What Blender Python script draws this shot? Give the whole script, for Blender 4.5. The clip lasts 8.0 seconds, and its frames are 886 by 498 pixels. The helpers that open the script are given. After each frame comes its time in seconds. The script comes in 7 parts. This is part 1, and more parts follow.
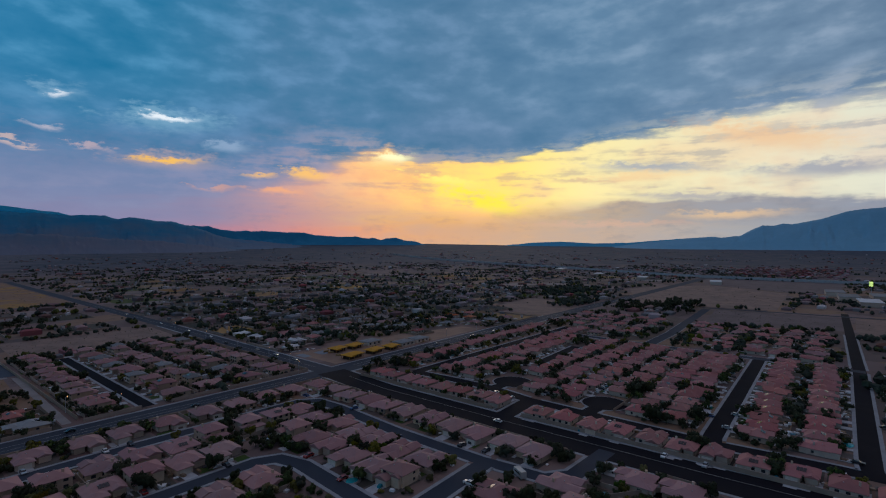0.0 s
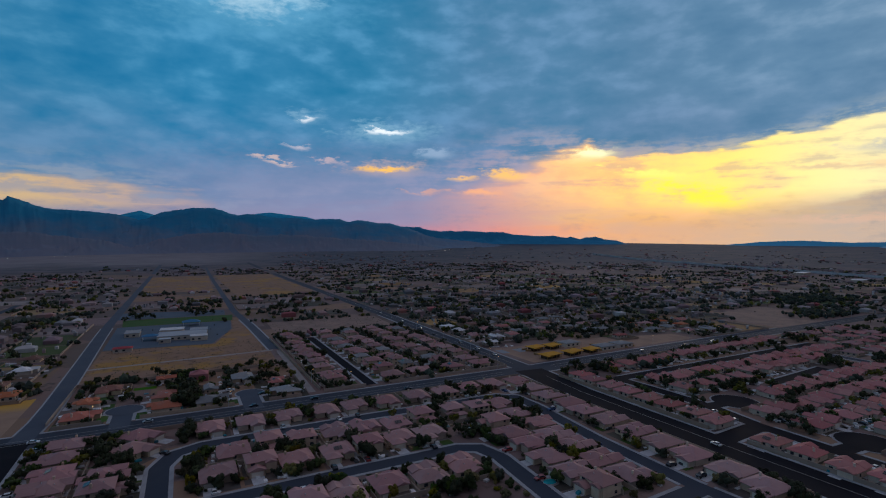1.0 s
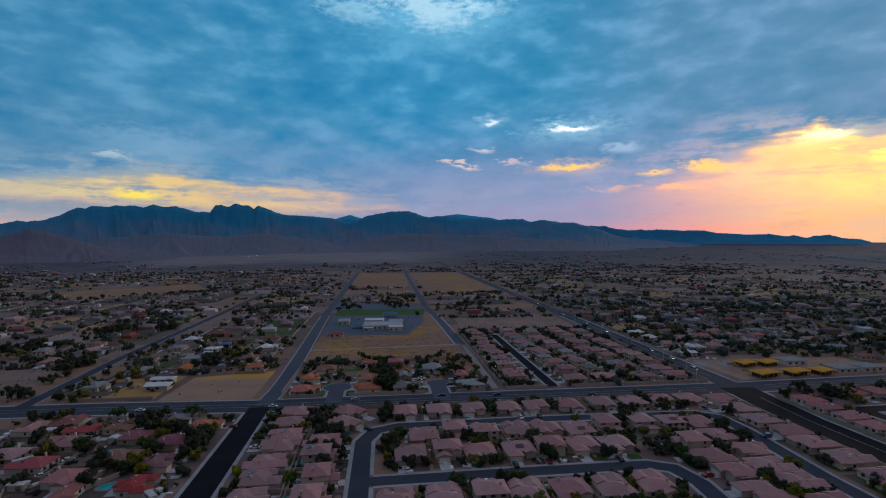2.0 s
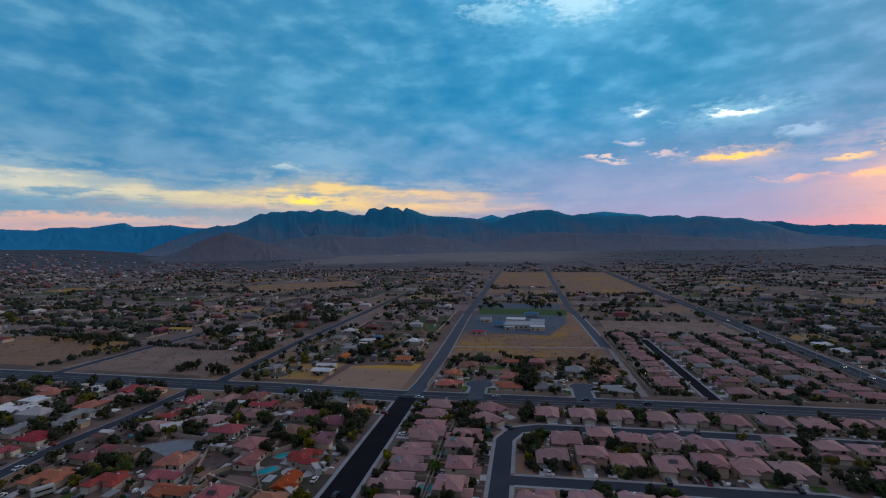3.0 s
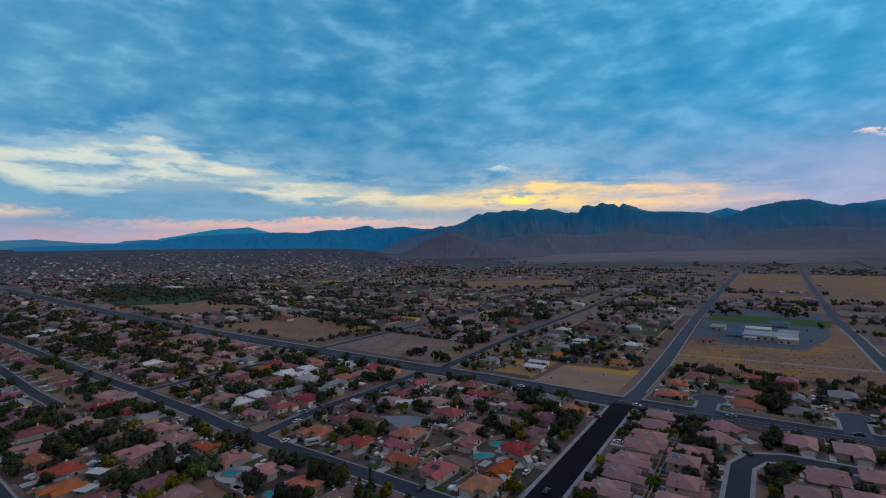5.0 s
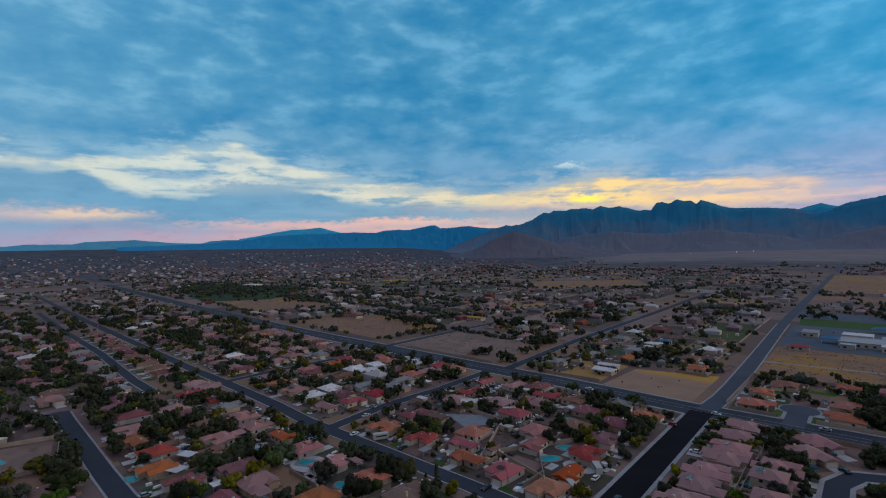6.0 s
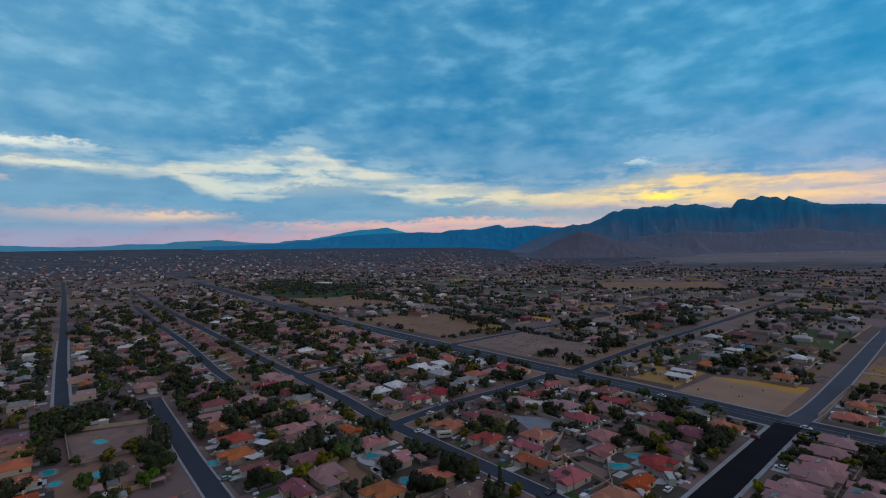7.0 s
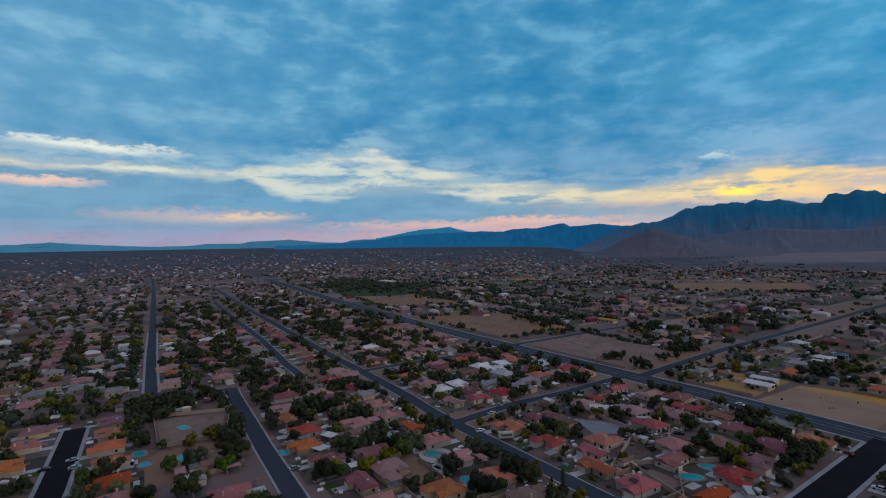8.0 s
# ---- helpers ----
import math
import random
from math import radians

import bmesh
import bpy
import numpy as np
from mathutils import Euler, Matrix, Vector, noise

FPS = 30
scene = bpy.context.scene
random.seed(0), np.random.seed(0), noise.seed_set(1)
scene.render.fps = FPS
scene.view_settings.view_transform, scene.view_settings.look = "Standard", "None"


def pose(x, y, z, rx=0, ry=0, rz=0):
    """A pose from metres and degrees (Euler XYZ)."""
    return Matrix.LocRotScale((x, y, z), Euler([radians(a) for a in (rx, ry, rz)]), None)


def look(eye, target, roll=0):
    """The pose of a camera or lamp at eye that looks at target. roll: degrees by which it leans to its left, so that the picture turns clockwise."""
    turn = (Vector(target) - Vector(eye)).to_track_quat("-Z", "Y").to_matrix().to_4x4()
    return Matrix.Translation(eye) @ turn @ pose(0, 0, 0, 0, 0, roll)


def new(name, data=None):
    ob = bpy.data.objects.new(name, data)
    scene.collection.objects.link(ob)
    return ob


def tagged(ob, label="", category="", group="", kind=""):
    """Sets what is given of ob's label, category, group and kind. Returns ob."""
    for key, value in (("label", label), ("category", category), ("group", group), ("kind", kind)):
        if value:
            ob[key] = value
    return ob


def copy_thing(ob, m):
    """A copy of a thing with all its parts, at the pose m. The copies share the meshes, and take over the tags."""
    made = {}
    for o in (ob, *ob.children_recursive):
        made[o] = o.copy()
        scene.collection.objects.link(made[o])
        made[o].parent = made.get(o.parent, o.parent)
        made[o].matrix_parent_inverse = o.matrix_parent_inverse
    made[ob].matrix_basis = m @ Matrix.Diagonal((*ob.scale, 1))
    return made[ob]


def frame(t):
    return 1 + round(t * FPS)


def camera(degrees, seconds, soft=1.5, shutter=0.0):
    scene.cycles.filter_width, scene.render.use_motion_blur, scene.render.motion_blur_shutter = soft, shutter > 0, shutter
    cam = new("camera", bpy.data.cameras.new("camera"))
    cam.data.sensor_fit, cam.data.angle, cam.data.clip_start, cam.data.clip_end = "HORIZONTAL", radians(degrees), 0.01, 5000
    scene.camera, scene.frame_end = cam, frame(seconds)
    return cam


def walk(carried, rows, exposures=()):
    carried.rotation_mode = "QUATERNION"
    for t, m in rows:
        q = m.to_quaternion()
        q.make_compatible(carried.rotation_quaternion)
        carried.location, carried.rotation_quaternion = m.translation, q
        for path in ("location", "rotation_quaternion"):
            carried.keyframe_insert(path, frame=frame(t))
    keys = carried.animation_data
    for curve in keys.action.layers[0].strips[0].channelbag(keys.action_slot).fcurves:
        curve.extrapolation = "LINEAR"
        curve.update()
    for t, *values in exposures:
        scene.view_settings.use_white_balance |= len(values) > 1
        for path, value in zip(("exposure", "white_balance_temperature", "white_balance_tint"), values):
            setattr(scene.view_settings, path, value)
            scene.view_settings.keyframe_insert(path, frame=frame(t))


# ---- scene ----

# ---- camera ----
cam = camera(83.1, 8.0, soft=1.1)
PATH = [
    (0, (0.774, 1.07, 88.127), (2.302, 2.36, 88.105), 0.0),
    (0.5, (0.769, 1.44, 88.123), (2.016, 3.003, 88.099), 0.0),
    (1, (0.834, 1.802, 88.113), (1.756, 3.576, 88.088), 0.0),
    (1.5, (0.995, 2.023, 88.099), (1.555, 3.943, 88.074), -0.05),
    (2, (1.246, 2.119, 88.078), (1.481, 4.105, 88.053), -0.1),
    (2.2, (1.353, 2.104, 88.073), (1.469, 4.1, 88.048), -0.2),
    (3.3, (1.958, 1.761, 88.009), (1.476, 3.702, 87.984), -0.6),
    (3.5, (2.074, 1.684, 88.005), (1.488, 3.596, 87.98), -0.7),
    (4, (2.354, 1.473, 87.996), (1.517, 3.29, 87.973), -0.8),
    (4.5, (2.55, 1.329, 87.989), (1.564, 3.069, 87.967), -0.8),
    (6, (2.816, 1.073, 87.98), (1.507, 2.585, 87.96), -1.0),
    (6.5, (2.906, 1.179, 87.978), (1.501, 2.603, 87.96), -1.0),
    (7, (2.993, 1.438, 87.971), (1.5, 2.769, 87.954), -1.0),
    (7.5, (3.042, 1.753, 87.965), (1.467, 2.984, 87.948), -1.0),
    (8, (3.053, 2.048, 87.964), (1.407, 3.183, 87.948), -1.1),
]
walk(cam, [(t, look(eye, target, roll)) for t, eye, target, roll in PATH],
     exposures=((0, -0.5, 6080, 12), (1, -0.35, 6180, 12), (2, -0.08, 6320, 11), (3.5, 0.2, 6480, 10), (5, 0.25, 6500, 10), (8, 0.2, 6500, 10)))


# ---- node helpers ----
class Val:
    """A socket or number in a node tree, with arithmetic."""

    def __init__(self, tree, sock):
        self.tree, self.sock = tree, sock

    def op(self, kind, *others, clamp=False):
        node = self.tree.nodes.new("ShaderNodeMath")
        node.operation, node.use_clamp = kind, clamp
        for k, v in enumerate((self, *others)):
            if isinstance(v, Val):
                self.tree.links.new(v.sock, node.inputs[k])
            else:
                node.inputs[k].default_value = v
        return Val(self.tree, node.outputs[0])

    def __add__(self, o): return self.op("ADD", o)
    def __sub__(self, o): return self.op("SUBTRACT", o)
    def __mul__(self, o): return self.op("MULTIPLY", o)
    def __truediv__(self, o): return self.op("DIVIDE", o)


def smooth(v, lo, hi):
    """0 below lo, 1 above hi, soft between."""
    node = v.tree.nodes.new("ShaderNodeMapRange")
    node.interpolation_type = "SMOOTHSTEP"
    v.tree.links.new(v.sock, node.inputs[0])
    node.inputs[1].default_value, node.inputs[2].default_value = lo, hi
    return Val(v.tree, node.outputs[0])


def ramp(v, stops, mode="LINEAR"):
    node = v.tree.nodes.new("ShaderNodeValToRGB")
    v.tree.links.new(v.sock, node.inputs[0])
    els = node.color_ramp.elements
    node.color_ramp.interpolation = mode
    while len(els) < len(stops):
        els.new(0.5)
    for e, (p, c) in zip(els, stops):
        e.position = p
    for e, (p, c) in zip(els, stops):
        e.position, e.color = p, (*c, 1)
    return Val(v.tree, node.outputs[0])


def mixed(fac, a, b, kind="MIX"):
    tree = fac.tree if isinstance(fac, Val) else (a.tree if isinstance(a, Val) else b.tree)
    node = tree.nodes.new("ShaderNodeMix")
    node.data_type, node.blend_type = "RGBA", kind
    for k, v in ((0, fac), (6, a), (7, b)):
        if isinstance(v, Val):
            tree.links.new(v.sock, node.inputs[k])
        else:
            node.inputs[k].default_value = v if k == 0 else (*v, 1)
    return Val(tree, node.outputs[2])


def combine(tree, *xyz):
    node = tree.nodes.new("ShaderNodeCombineXYZ")
    for k, v in enumerate(xyz):
        if isinstance(v, Val):
            tree.links.new(v.sock, node.inputs[k])
        else:
            node.inputs[k].default_value = v
    return Val(tree, node.outputs[0])


def noised(vec, scale, detail=4.0, rough=0.55, stretch=0.0):
    node = vec.tree.nodes.new("ShaderNodeTexNoise")
    vec.tree.links.new(vec.sock, node.inputs["Vector"])
    node.inputs["Scale"].default_value, node.inputs["Detail"].default_value = scale, detail
    node.inputs["Roughness"].default_value, node.inputs["Distortion"].default_value = rough, stretch
    return Val(vec.tree, node.outputs[0])


def lin(r, g, b):
    """Scene-linear colour from 0 to 255 display values."""
    return tuple((c / 255 / 12.92 if c < 10.3 else ((c / 255 + 0.055) / 1.055) ** 2.4) for c in (r, g, b))


# ---- sky and light ----
ZENITH = (142, 139, 153)     # unseen overhead sky, toned to set the light on the ground, display values
SUN_AZ, SUN_EL = 37.0, 7.0   # degrees from +x towards +y, and above the horizon
world = bpy.data.worlds.new("sunset_sky")
scene.world = world
world.use_nodes = True
wt = world.node_tree
wt.nodes.clear()
coord = Val(wt, wt.nodes.new("ShaderNodeTexCoord").outputs["Generated"])
sep = wt.nodes.new("ShaderNodeSeparateXYZ")
wt.links.new(coord.sock, sep.inputs[0])
dx, dy, dz = (Val(wt, sep.outputs[k]) for k in range(3))
el0 = dz.op("ARCSINE") * 57.2958
az0 = dy.op("ARCTAN2", dx) * 57.2958
az0 = (az0 + 450.0).op("MODULO", 360.0) - 90.0     # -90 to 270, no seam in the north
flat = dz.op("MAXIMUM", 0.0) + 0.24
nish = wt.nodes.new("ShaderNodeTexSky")       # the clear evening sky behind the clouds
nish.sky_type, nish.sun_disc = "NISHITA", False
nish.sun_elevation, nish.sun_rotation = radians(2.0), radians(90 - SUN_AZ)
clear_sky = mixed(1.0, Val(wt, nish.outputs[0]), (0.08, 0.08, 0.08), "MULTIPLY")
plane = combine(wt, dx / flat, dy / flat, 0.0)
t_az = (az0 + 90.0) / 360.0


def pos(a):
    return (a + 90.0) / 360.0


def by_az(stops):
    """A colour that changes with the azimuth, from display values."""
    return ramp(t_az, [(pos(a), lin(*c)) for a, c in stops])


def level(stops):
    """A height in degrees that changes with the azimuth."""
    return Val(wt, ramp(t_az, [(pos(a), (e / 20, e / 20, e / 20)) for a, e in stops]).sock) * 20.0


# cloud noise: broad masses, puffs and fine shreds, wider than they are high
n1 = noised(plane, 2.0, 5.0, 0.5, 0.0)
mass = noised(combine(wt, az0 * 0.06, el0 * 0.16, 1.0), 1.0, 5.0, 0.5, 0.0)
puff = noised(combine(wt, az0 * 0.22 + 31.0, el0 * 0.48, 4.0), 1.0, 5.0, 0.5, 0.0)
shred = noised(combine(wt, az0 * 0.85 + 7.0, el0 * 2.1, 9.0), 1.0, 5.0, 0.6, 0.0)
bars = noised(combine(wt, az0 * 0.10 + 3.0, el0 * 1.0, 2.0), 1.0, 5.0, 0.55, 0.0)
wm, wp, ws = mass - 0.5, puff - 0.5, shred - 0.5

# the cloud deck, darker and bluer overhead, warmer towards the low sun
deck = by_az([(-70, (62, 84, 108)), (-25, (112, 132, 152)), (5, (122, 148, 170)), (25, (104, 138, 164)), (40, (92, 128, 156)), (58, (84, 126, 158)), (70, (65, 130, 166)),
              (88, (63, 138, 178)), (110, (70, 138, 175)), (135, (73, 138, 175)), (165, (84, 146, 180)), (190, (98, 152, 184)), (215, (96, 128, 156)), (250, (58, 80, 104))])
deep = by_az([(-70, (44, 66, 92)), (-25, (84, 108, 132)), (5, (90, 118, 144)), (25, (80, 118, 148)), (40, (70, 112, 142)), (58, (50, 112, 144)), (70, (30, 112, 150)),
              (88, (28, 116, 160)), (110, (28, 114, 160)), (135, (28, 112, 160)), (165, (50, 122, 168)), (190, (74, 134, 174)), (215, (70, 106, 140)), (250, (44, 66, 92))])
bright = by_az([(-70, (80, 100, 124)), (-25, (150, 164, 182)), (5, (166, 182, 198)), (25, (138, 164, 186)), (40, (116, 148, 178)), (58, (110, 152, 186)), (70, (102, 164, 200)),
                (88, (102, 170, 206)), (110, (104, 166, 202)), (135, (116, 172, 204)), (165, (128, 178, 206)), (190, (140, 182, 206)), (215, (120, 150, 175)), (250, (76, 96, 120))])
lumps = mass * 0.40 + puff * 0.44 + n1 * 0.16
sky = mixed(smooth(lumps - el0 * 0.003, 0.20, 0.60), deep, deck)
sky = mixed(smooth(lumps * 0.6 + puff * 0.4, 0.47, 0.72) * 0.42, sky, bright)
sky = mixed(smooth(puff * 0.85 + shred * 0.15 + wm * 0.6, 0.50, 0.76) * 0.26, sky, bright)
sky = mixed(smooth(puff * -0.9 + shred * -0.1 + wm * -0.6, -0.46, -0.26) * 0.25, sky, deep)
# the foot of the deck is greyer and faintly mauve
grey_foot = by_az([(-70, (70, 90, 112)), (-25, (128, 140, 156)), (20, (124, 140, 168)), (58, (112, 132, 166)), (88, (116, 138, 174)), (110, (114, 144, 178)), (135, (104, 144, 176)), (190, (112, 150, 178)), (250, (66, 86, 108))])
sky = mixed(smooth(el0 * -1.0, -17.0, -7.0) * smooth(puff * 0.5 + mass * 0.5, 0.36, 0.62) * 0.6, sky, grey_foot)
# above the view the sky turns to the grey chosen to light the ground
sky = mixed(smooth(el0, 27.0, 45.0), sky, lin(*ZENITH))

# under the deck: a break of clear sky, then low banks down to the skyline
top_edge = level([(-70, 8), (-25, 13), (-1, 12.7), (12.5, 12.2), (16, 11.4), (25, 10.2), (31, 9.6), (38, 9.2), (43.7, 9.4), (46.2, 10.3), (48.8, 9.7), (53, 8.4), (58, 6.8), (63, 5.2), (72, 3.2), (84, 3.3), (88, 4.2), (93.3, 4.9), (97, 5.9),
                  (108, 5.9), (113, 7.1), (121, 6.2), (126, 5.5), (131, 6.0), (138.5, 6.8), (144, 8.2), (149.5, 8.7), (152.5, 11.0), (160, 9.8), (166, 8.0), (190, 8.3), (250, 6.0)])
low_edge = level([(-70, 6), (-25, 4.5), (-1, 3.9), (5, 4.6), (12, 4.6), (18, 4.4), (24, 4.1), (30, 3.8), (36, 3.3), (45, 4.0), (52, 4.8), (62, 5.3), (72, 4.0), (82, 4.2), (90, 3.5), (97, 3.2), (104, 3.5), (114, 3.8),
                  (121, 3.9), (128, 4.3), (134, 4.5), (140, 4.7), (143, 5.2), (148, 6.4), (151, 6.6), (155.2, 6.0), (156.5, 5.2), (162, 5.2), (165, 6.2), (166.5, 7.3), (190, 7.5), (250, 5.0)])
top_soft = level([(-70, 1), (-1, 0.9), (18, 0.7), (26, 0.45), (46, 0.5), (54, 1.6), (70, 1.6), (84, 1.0), (97, 0.8), (160, 0.8), (250, 0.8)])
low_soft = level([(-70, 1), (-1, 0.4), (20, 0.5), (30, 1.7), (60, 2.0), (80, 1.2), (95, 0.6), (160, 0.5), (250, 0.8)])
low = by_az([(-70, (56, 72, 96)), (-25, (120, 132, 150)), (-1, (150, 152, 160)), (14, (168, 160, 154)), (26, (206, 176, 138)), (36, (226, 172, 112)), (48, (228, 174, 118)), (58, (206, 150, 134)),
             (66, (150, 130, 152)), (76, (136, 130, 162)), (88, (132, 134, 160)), (105, (172, 156, 154)), (122, (146, 156, 168)), (140, (108, 148, 174)), (160, (94, 142, 174)), (188, (104, 146, 174)), (250, (56, 78, 104))])
horizon = by_az([(-70, (60, 76, 98)), (-25, (130, 146, 160)), (-1, (150, 164, 172)), (14, (186, 174, 162)), (30, (214, 174, 136)), (45, (226, 166, 118)), (56, (228, 138, 114)), (64, (204, 128, 132)),
                 (74, (160, 130, 158)), (95, (186, 160, 160)), (125, (220, 172, 156)), (142, (212, 164, 158)), (156, (176, 150, 164)), (172, (150, 142, 168)), (188, (150, 144, 168)), (250, (60, 80, 104))])
under = mixed(smooth(el0 + wm * 1.6 + (bars - 0.5) * 1.6, 1.0, 2.9), horizon, low)
under = mixed(smooth(puff * 0.55 + bars * 0.45, 0.42, 0.60) * 0.35, under, mixed(0.5, bright, low))
under = mixed(smooth(puff * -0.6 + shred * -0.4, -0.50, -0.36) * 0.3, under, mixed(0.6, low, deep))
gap_col = by_az([(-70, (90, 108, 128)), (-25, (214, 216, 200)), (-1, (232, 230, 204)), (12, (242, 232, 188)), (24, (250, 232, 160)), (33, (255, 224, 112)), (40, (252, 206, 112)), (48, (248, 190, 120)),
                 (57, (240, 176, 132)), (66, (190, 140, 144)), (80, (170, 148, 162)), (90, (222, 186, 158)), (100, (236, 198, 146)), (112, (238, 206, 142)), (122, (230, 211, 166)), (132, (221, 213, 186)),
                 (142, (212, 213, 200)), (158, (204, 213, 206)), (174, (204, 208, 196)), (190, (214, 206, 188)), (215, (180, 190, 190)), (250, (80, 100, 122))])
veil = by_az([(-70, (90, 108, 128)), (-1, (240, 214, 186)), (12, (248, 216, 168)), (24, (250, 216, 156)), (40, (240, 170, 110)), (60, (226, 150, 120)), (90, (206, 176, 170)), (112, (226, 186, 132)), (135, (190, 200, 190)), (160, (176, 200, 204)), (190, (200, 196, 190)), (250, (80, 100, 122))])
gap_col = mixed(smooth(puff * 0.5 + mass * 0.5, 0.44, 0.60) * 0.6, gap_col, veil)
gap_col = mixed(1.0, gap_col, ramp(t_az, [(pos(a), (v, v, v)) for a, v in ((60, 1.0), (95, 0.86), (190, 0.86), (240, 0.9))]), "MULTIPLY")
gap_col = mixed(0.12, gap_col, clear_sky, "ADD")
shade = mixed(0.5, low, deck)
edge = el0 + wm * 1.8 + wp * 3.0 + (bars - 0.5) * 3.0 + ws * 0.7
d_top = (edge - top_edge) / top_soft
sky = mixed(smooth(d_top * -1.0, -0.9, 0.9), sky, gap_col)
# lit fringes along the lower edge of the deck
fringe = smooth(d_top, -0.6, 0.8) * smooth(d_top * -1.0, -4.5, -0.8) * smooth(shred * 0.2 + puff * 0.4 + bars * 0.4, 0.46, 0.60)
sky = mixed(fringe * 0.5, sky, mixed(0.45, gap_col, bright))
# thin cloudlets drifting in the break
let = smooth(puff * 0.3 + shred * 0.15 + bars * 0.55 + (edge - top_edge) * 0.012, 0.475, 0.57)
sky = mixed(let * smooth(d_top * -1.0, 0.0, 1.5) * (smooth(az0, 40.0, 80.0) * 0.45 + 0.35), sky, shade)
# faint grey wisps over the whole break
wisp = smooth(bars * 0.45 + puff * 0.35 + shred * 0.2, 0.44, 0.62) * smooth(d_top * -1.0, -0.6, 0.8)
sky = mixed(wisp * (smooth(az0, 40.0, 80.0) * 0.18 + 0.22), sky, shade)
# a shaded bank fills the foot of the sky
sky = mixed(smooth((low_edge - (el0 + wm * 1.6 + wp * 2.2 + (bars - 0.5) * 1.6 + ws * 0.5)) / low_soft, -0.9, 0.9), sky, under)
warm = smooth(bars * 0.6 + mass * 0.4 - el0 * 0.012, 0.44, 0.58) * smooth(el0 * -1.0, -4.6, -1.6) * 0.4
sky = mixed(warm, sky, horizon)


def patch(a, e, ha, he, slant=0.0, rag=1.0):
    """Ragged cloud patch round azimuth a and elevation e, with half sizes; slant: rise per degree of azimuth."""
    u = (az0 + wp * 5.0 * rag + ws * 2.0 - a) / ha
    v = (el0 + wp * 2.2 * rag + ws * 1.2 - (az0 - a) * slant - e) / he
    d = (u * u + v * v).op("SQRT") + ws * 2.4 * rag + wp * 2.0 * rag
    return smooth(d * -1.0, -1.4, -0.1)


def cloud(a, e, ha, he, slant, col, amount, rag):
    """Lays one cloud patch or rent of its own colour on the sky."""
    global sky
    sky = mixed(patch(a, e, ha, he, slant, rag) * amount, sky, lin(*col))


cloud(76, 5.0, 24, 5.4, 0.0, (140, 142, 172), 0.7, 0.12)
cloud(36.5, 5.6, 7.0, 1.9, 0.12, (255, 226, 112), 0.6, 0.5)
cloud(35.5, 4.8, 3.8, 1.1, 0.25, (255, 238, 56), 0.8, 0.9)
cloud(40.0, 7.2, 4.0, 0.5, 0.15, (255, 240, 120), 0.85, 0.7)
cloud(45.8, 9.5, 2.8, 0.7, -0.1, (255, 232, 160), 0.6, 0.7)
cloud(45.6, 9.7, 1.6, 0.5, 0.0, (255, 250, 190), 0.95, 0.8)
cloud(55.2, 7.5, 2.4, 0.55, 0.05, (255, 196, 104), 0.85, 1.0)
cloud(60.4, 7.4, 2.0, 0.35, 0.0, (255, 196, 110), 0.75, 1.0)
cloud(58.1, 5.6, 2.4, 0.35, 0.05, (252, 176, 120), 0.7, 0.9)
cloud(69, 8.2, 4.6, 0.75, 0.0, (200, 170, 160), 0.5, 0.8)
cloud(69.2, 8.25, 3.2, 0.26, -0.02, (255, 196, 92), 0.98, 0.45)
cloud(64.6, 5.8, 2.2, 0.3, 0.0, (240, 170, 130), 0.5, 0.9)
cloud(68.5, 12.3, 5.4, 1.2, -0.05, (140, 182, 204), 0.6, 0.9)
cloud(68.6, 12.3, 2.2, 0.28, -0.05, (240, 246, 246), 0.98, 0.8)
cloud(63.2, 10.1, 2.0, 0.7, 0.0, (160, 182, 204), 0.6, 0.9)
cloud(77.9, 13.5, 2.2, 0.8, -0.1, (140, 182, 206), 0.5, 1.0)
cloud(77.7, 13.3, 1.0, 0.28, -0.15, (230, 236, 240), 0.85, 1.1)
cloud(78.8, 10.5, 1.4, 0.36, 0.1, (216, 204, 208), 0.6, 1.2)
cloud(80.6, 8.6, 1.7, 0.22, 0.12, (236, 202, 184), 0.6, 1.2)
cloud(75.6, 8.9, 2.0, 0.22, 0.05, (222, 190, 186), 0.55, 1.2)
cloud(84, 24.4, 11.0, 3.6, 0.0, (112, 180, 210), 0.5, 0.5)
cloud(84.5, 24.8, 5.0, 1.8, 0.1, (196, 226, 238), 0.55, 1.1)
cloud(93.4, 24.6, 4.0, 1.2, 0.1, (166, 210, 228), 0.45, 1.1)
cloud(79, 25.2, 3.0, 1.0, 0.1, (180, 218, 234), 0.5, 1.1)
cloud(114.6, 4.6, 2.0, 0.5, 0.0, (255, 226, 90), 0.9, 0.6)
cloud(113.5, 9.6, 6.5, 1.6, 0.06, (134, 174, 200), 0.5, 0.5)
cloud(116.5, 8.3, 1.6, 0.3, 0.0, (206, 218, 214), 0.5, 0.8)
cloud(121, 4.0, 12, 0.35, 0.0, (196, 170, 160), 0.5, 0.6)
cloud(145, 2.3, 14, 0.55, 0.0, (240, 180, 156), 0.45, 0.6)
cloud(133, 2.6, 9, 0.4, 0.0, (244, 186, 154), 0.45, 0.6)
cloud(150, 6.3, 9, 0.8, -0.05, (126, 156, 176), 0.85, 0.7)
cloud(153.5, 9.0, 3.2, 0.4, 0.0, (150, 172, 186), 0.8, 0.6)
cloud(159, 7.4, 4.5, 0.55, 0.05, (140, 166, 184), 0.8, 0.7)
cloud(133, 6.2, 6, 0.6, 0.0, (150, 168, 178), 0.75, 0.8)
cloud(104, 4.9, 5, 0.5, 0.0, (160, 160, 168), 0.75, 0.7)
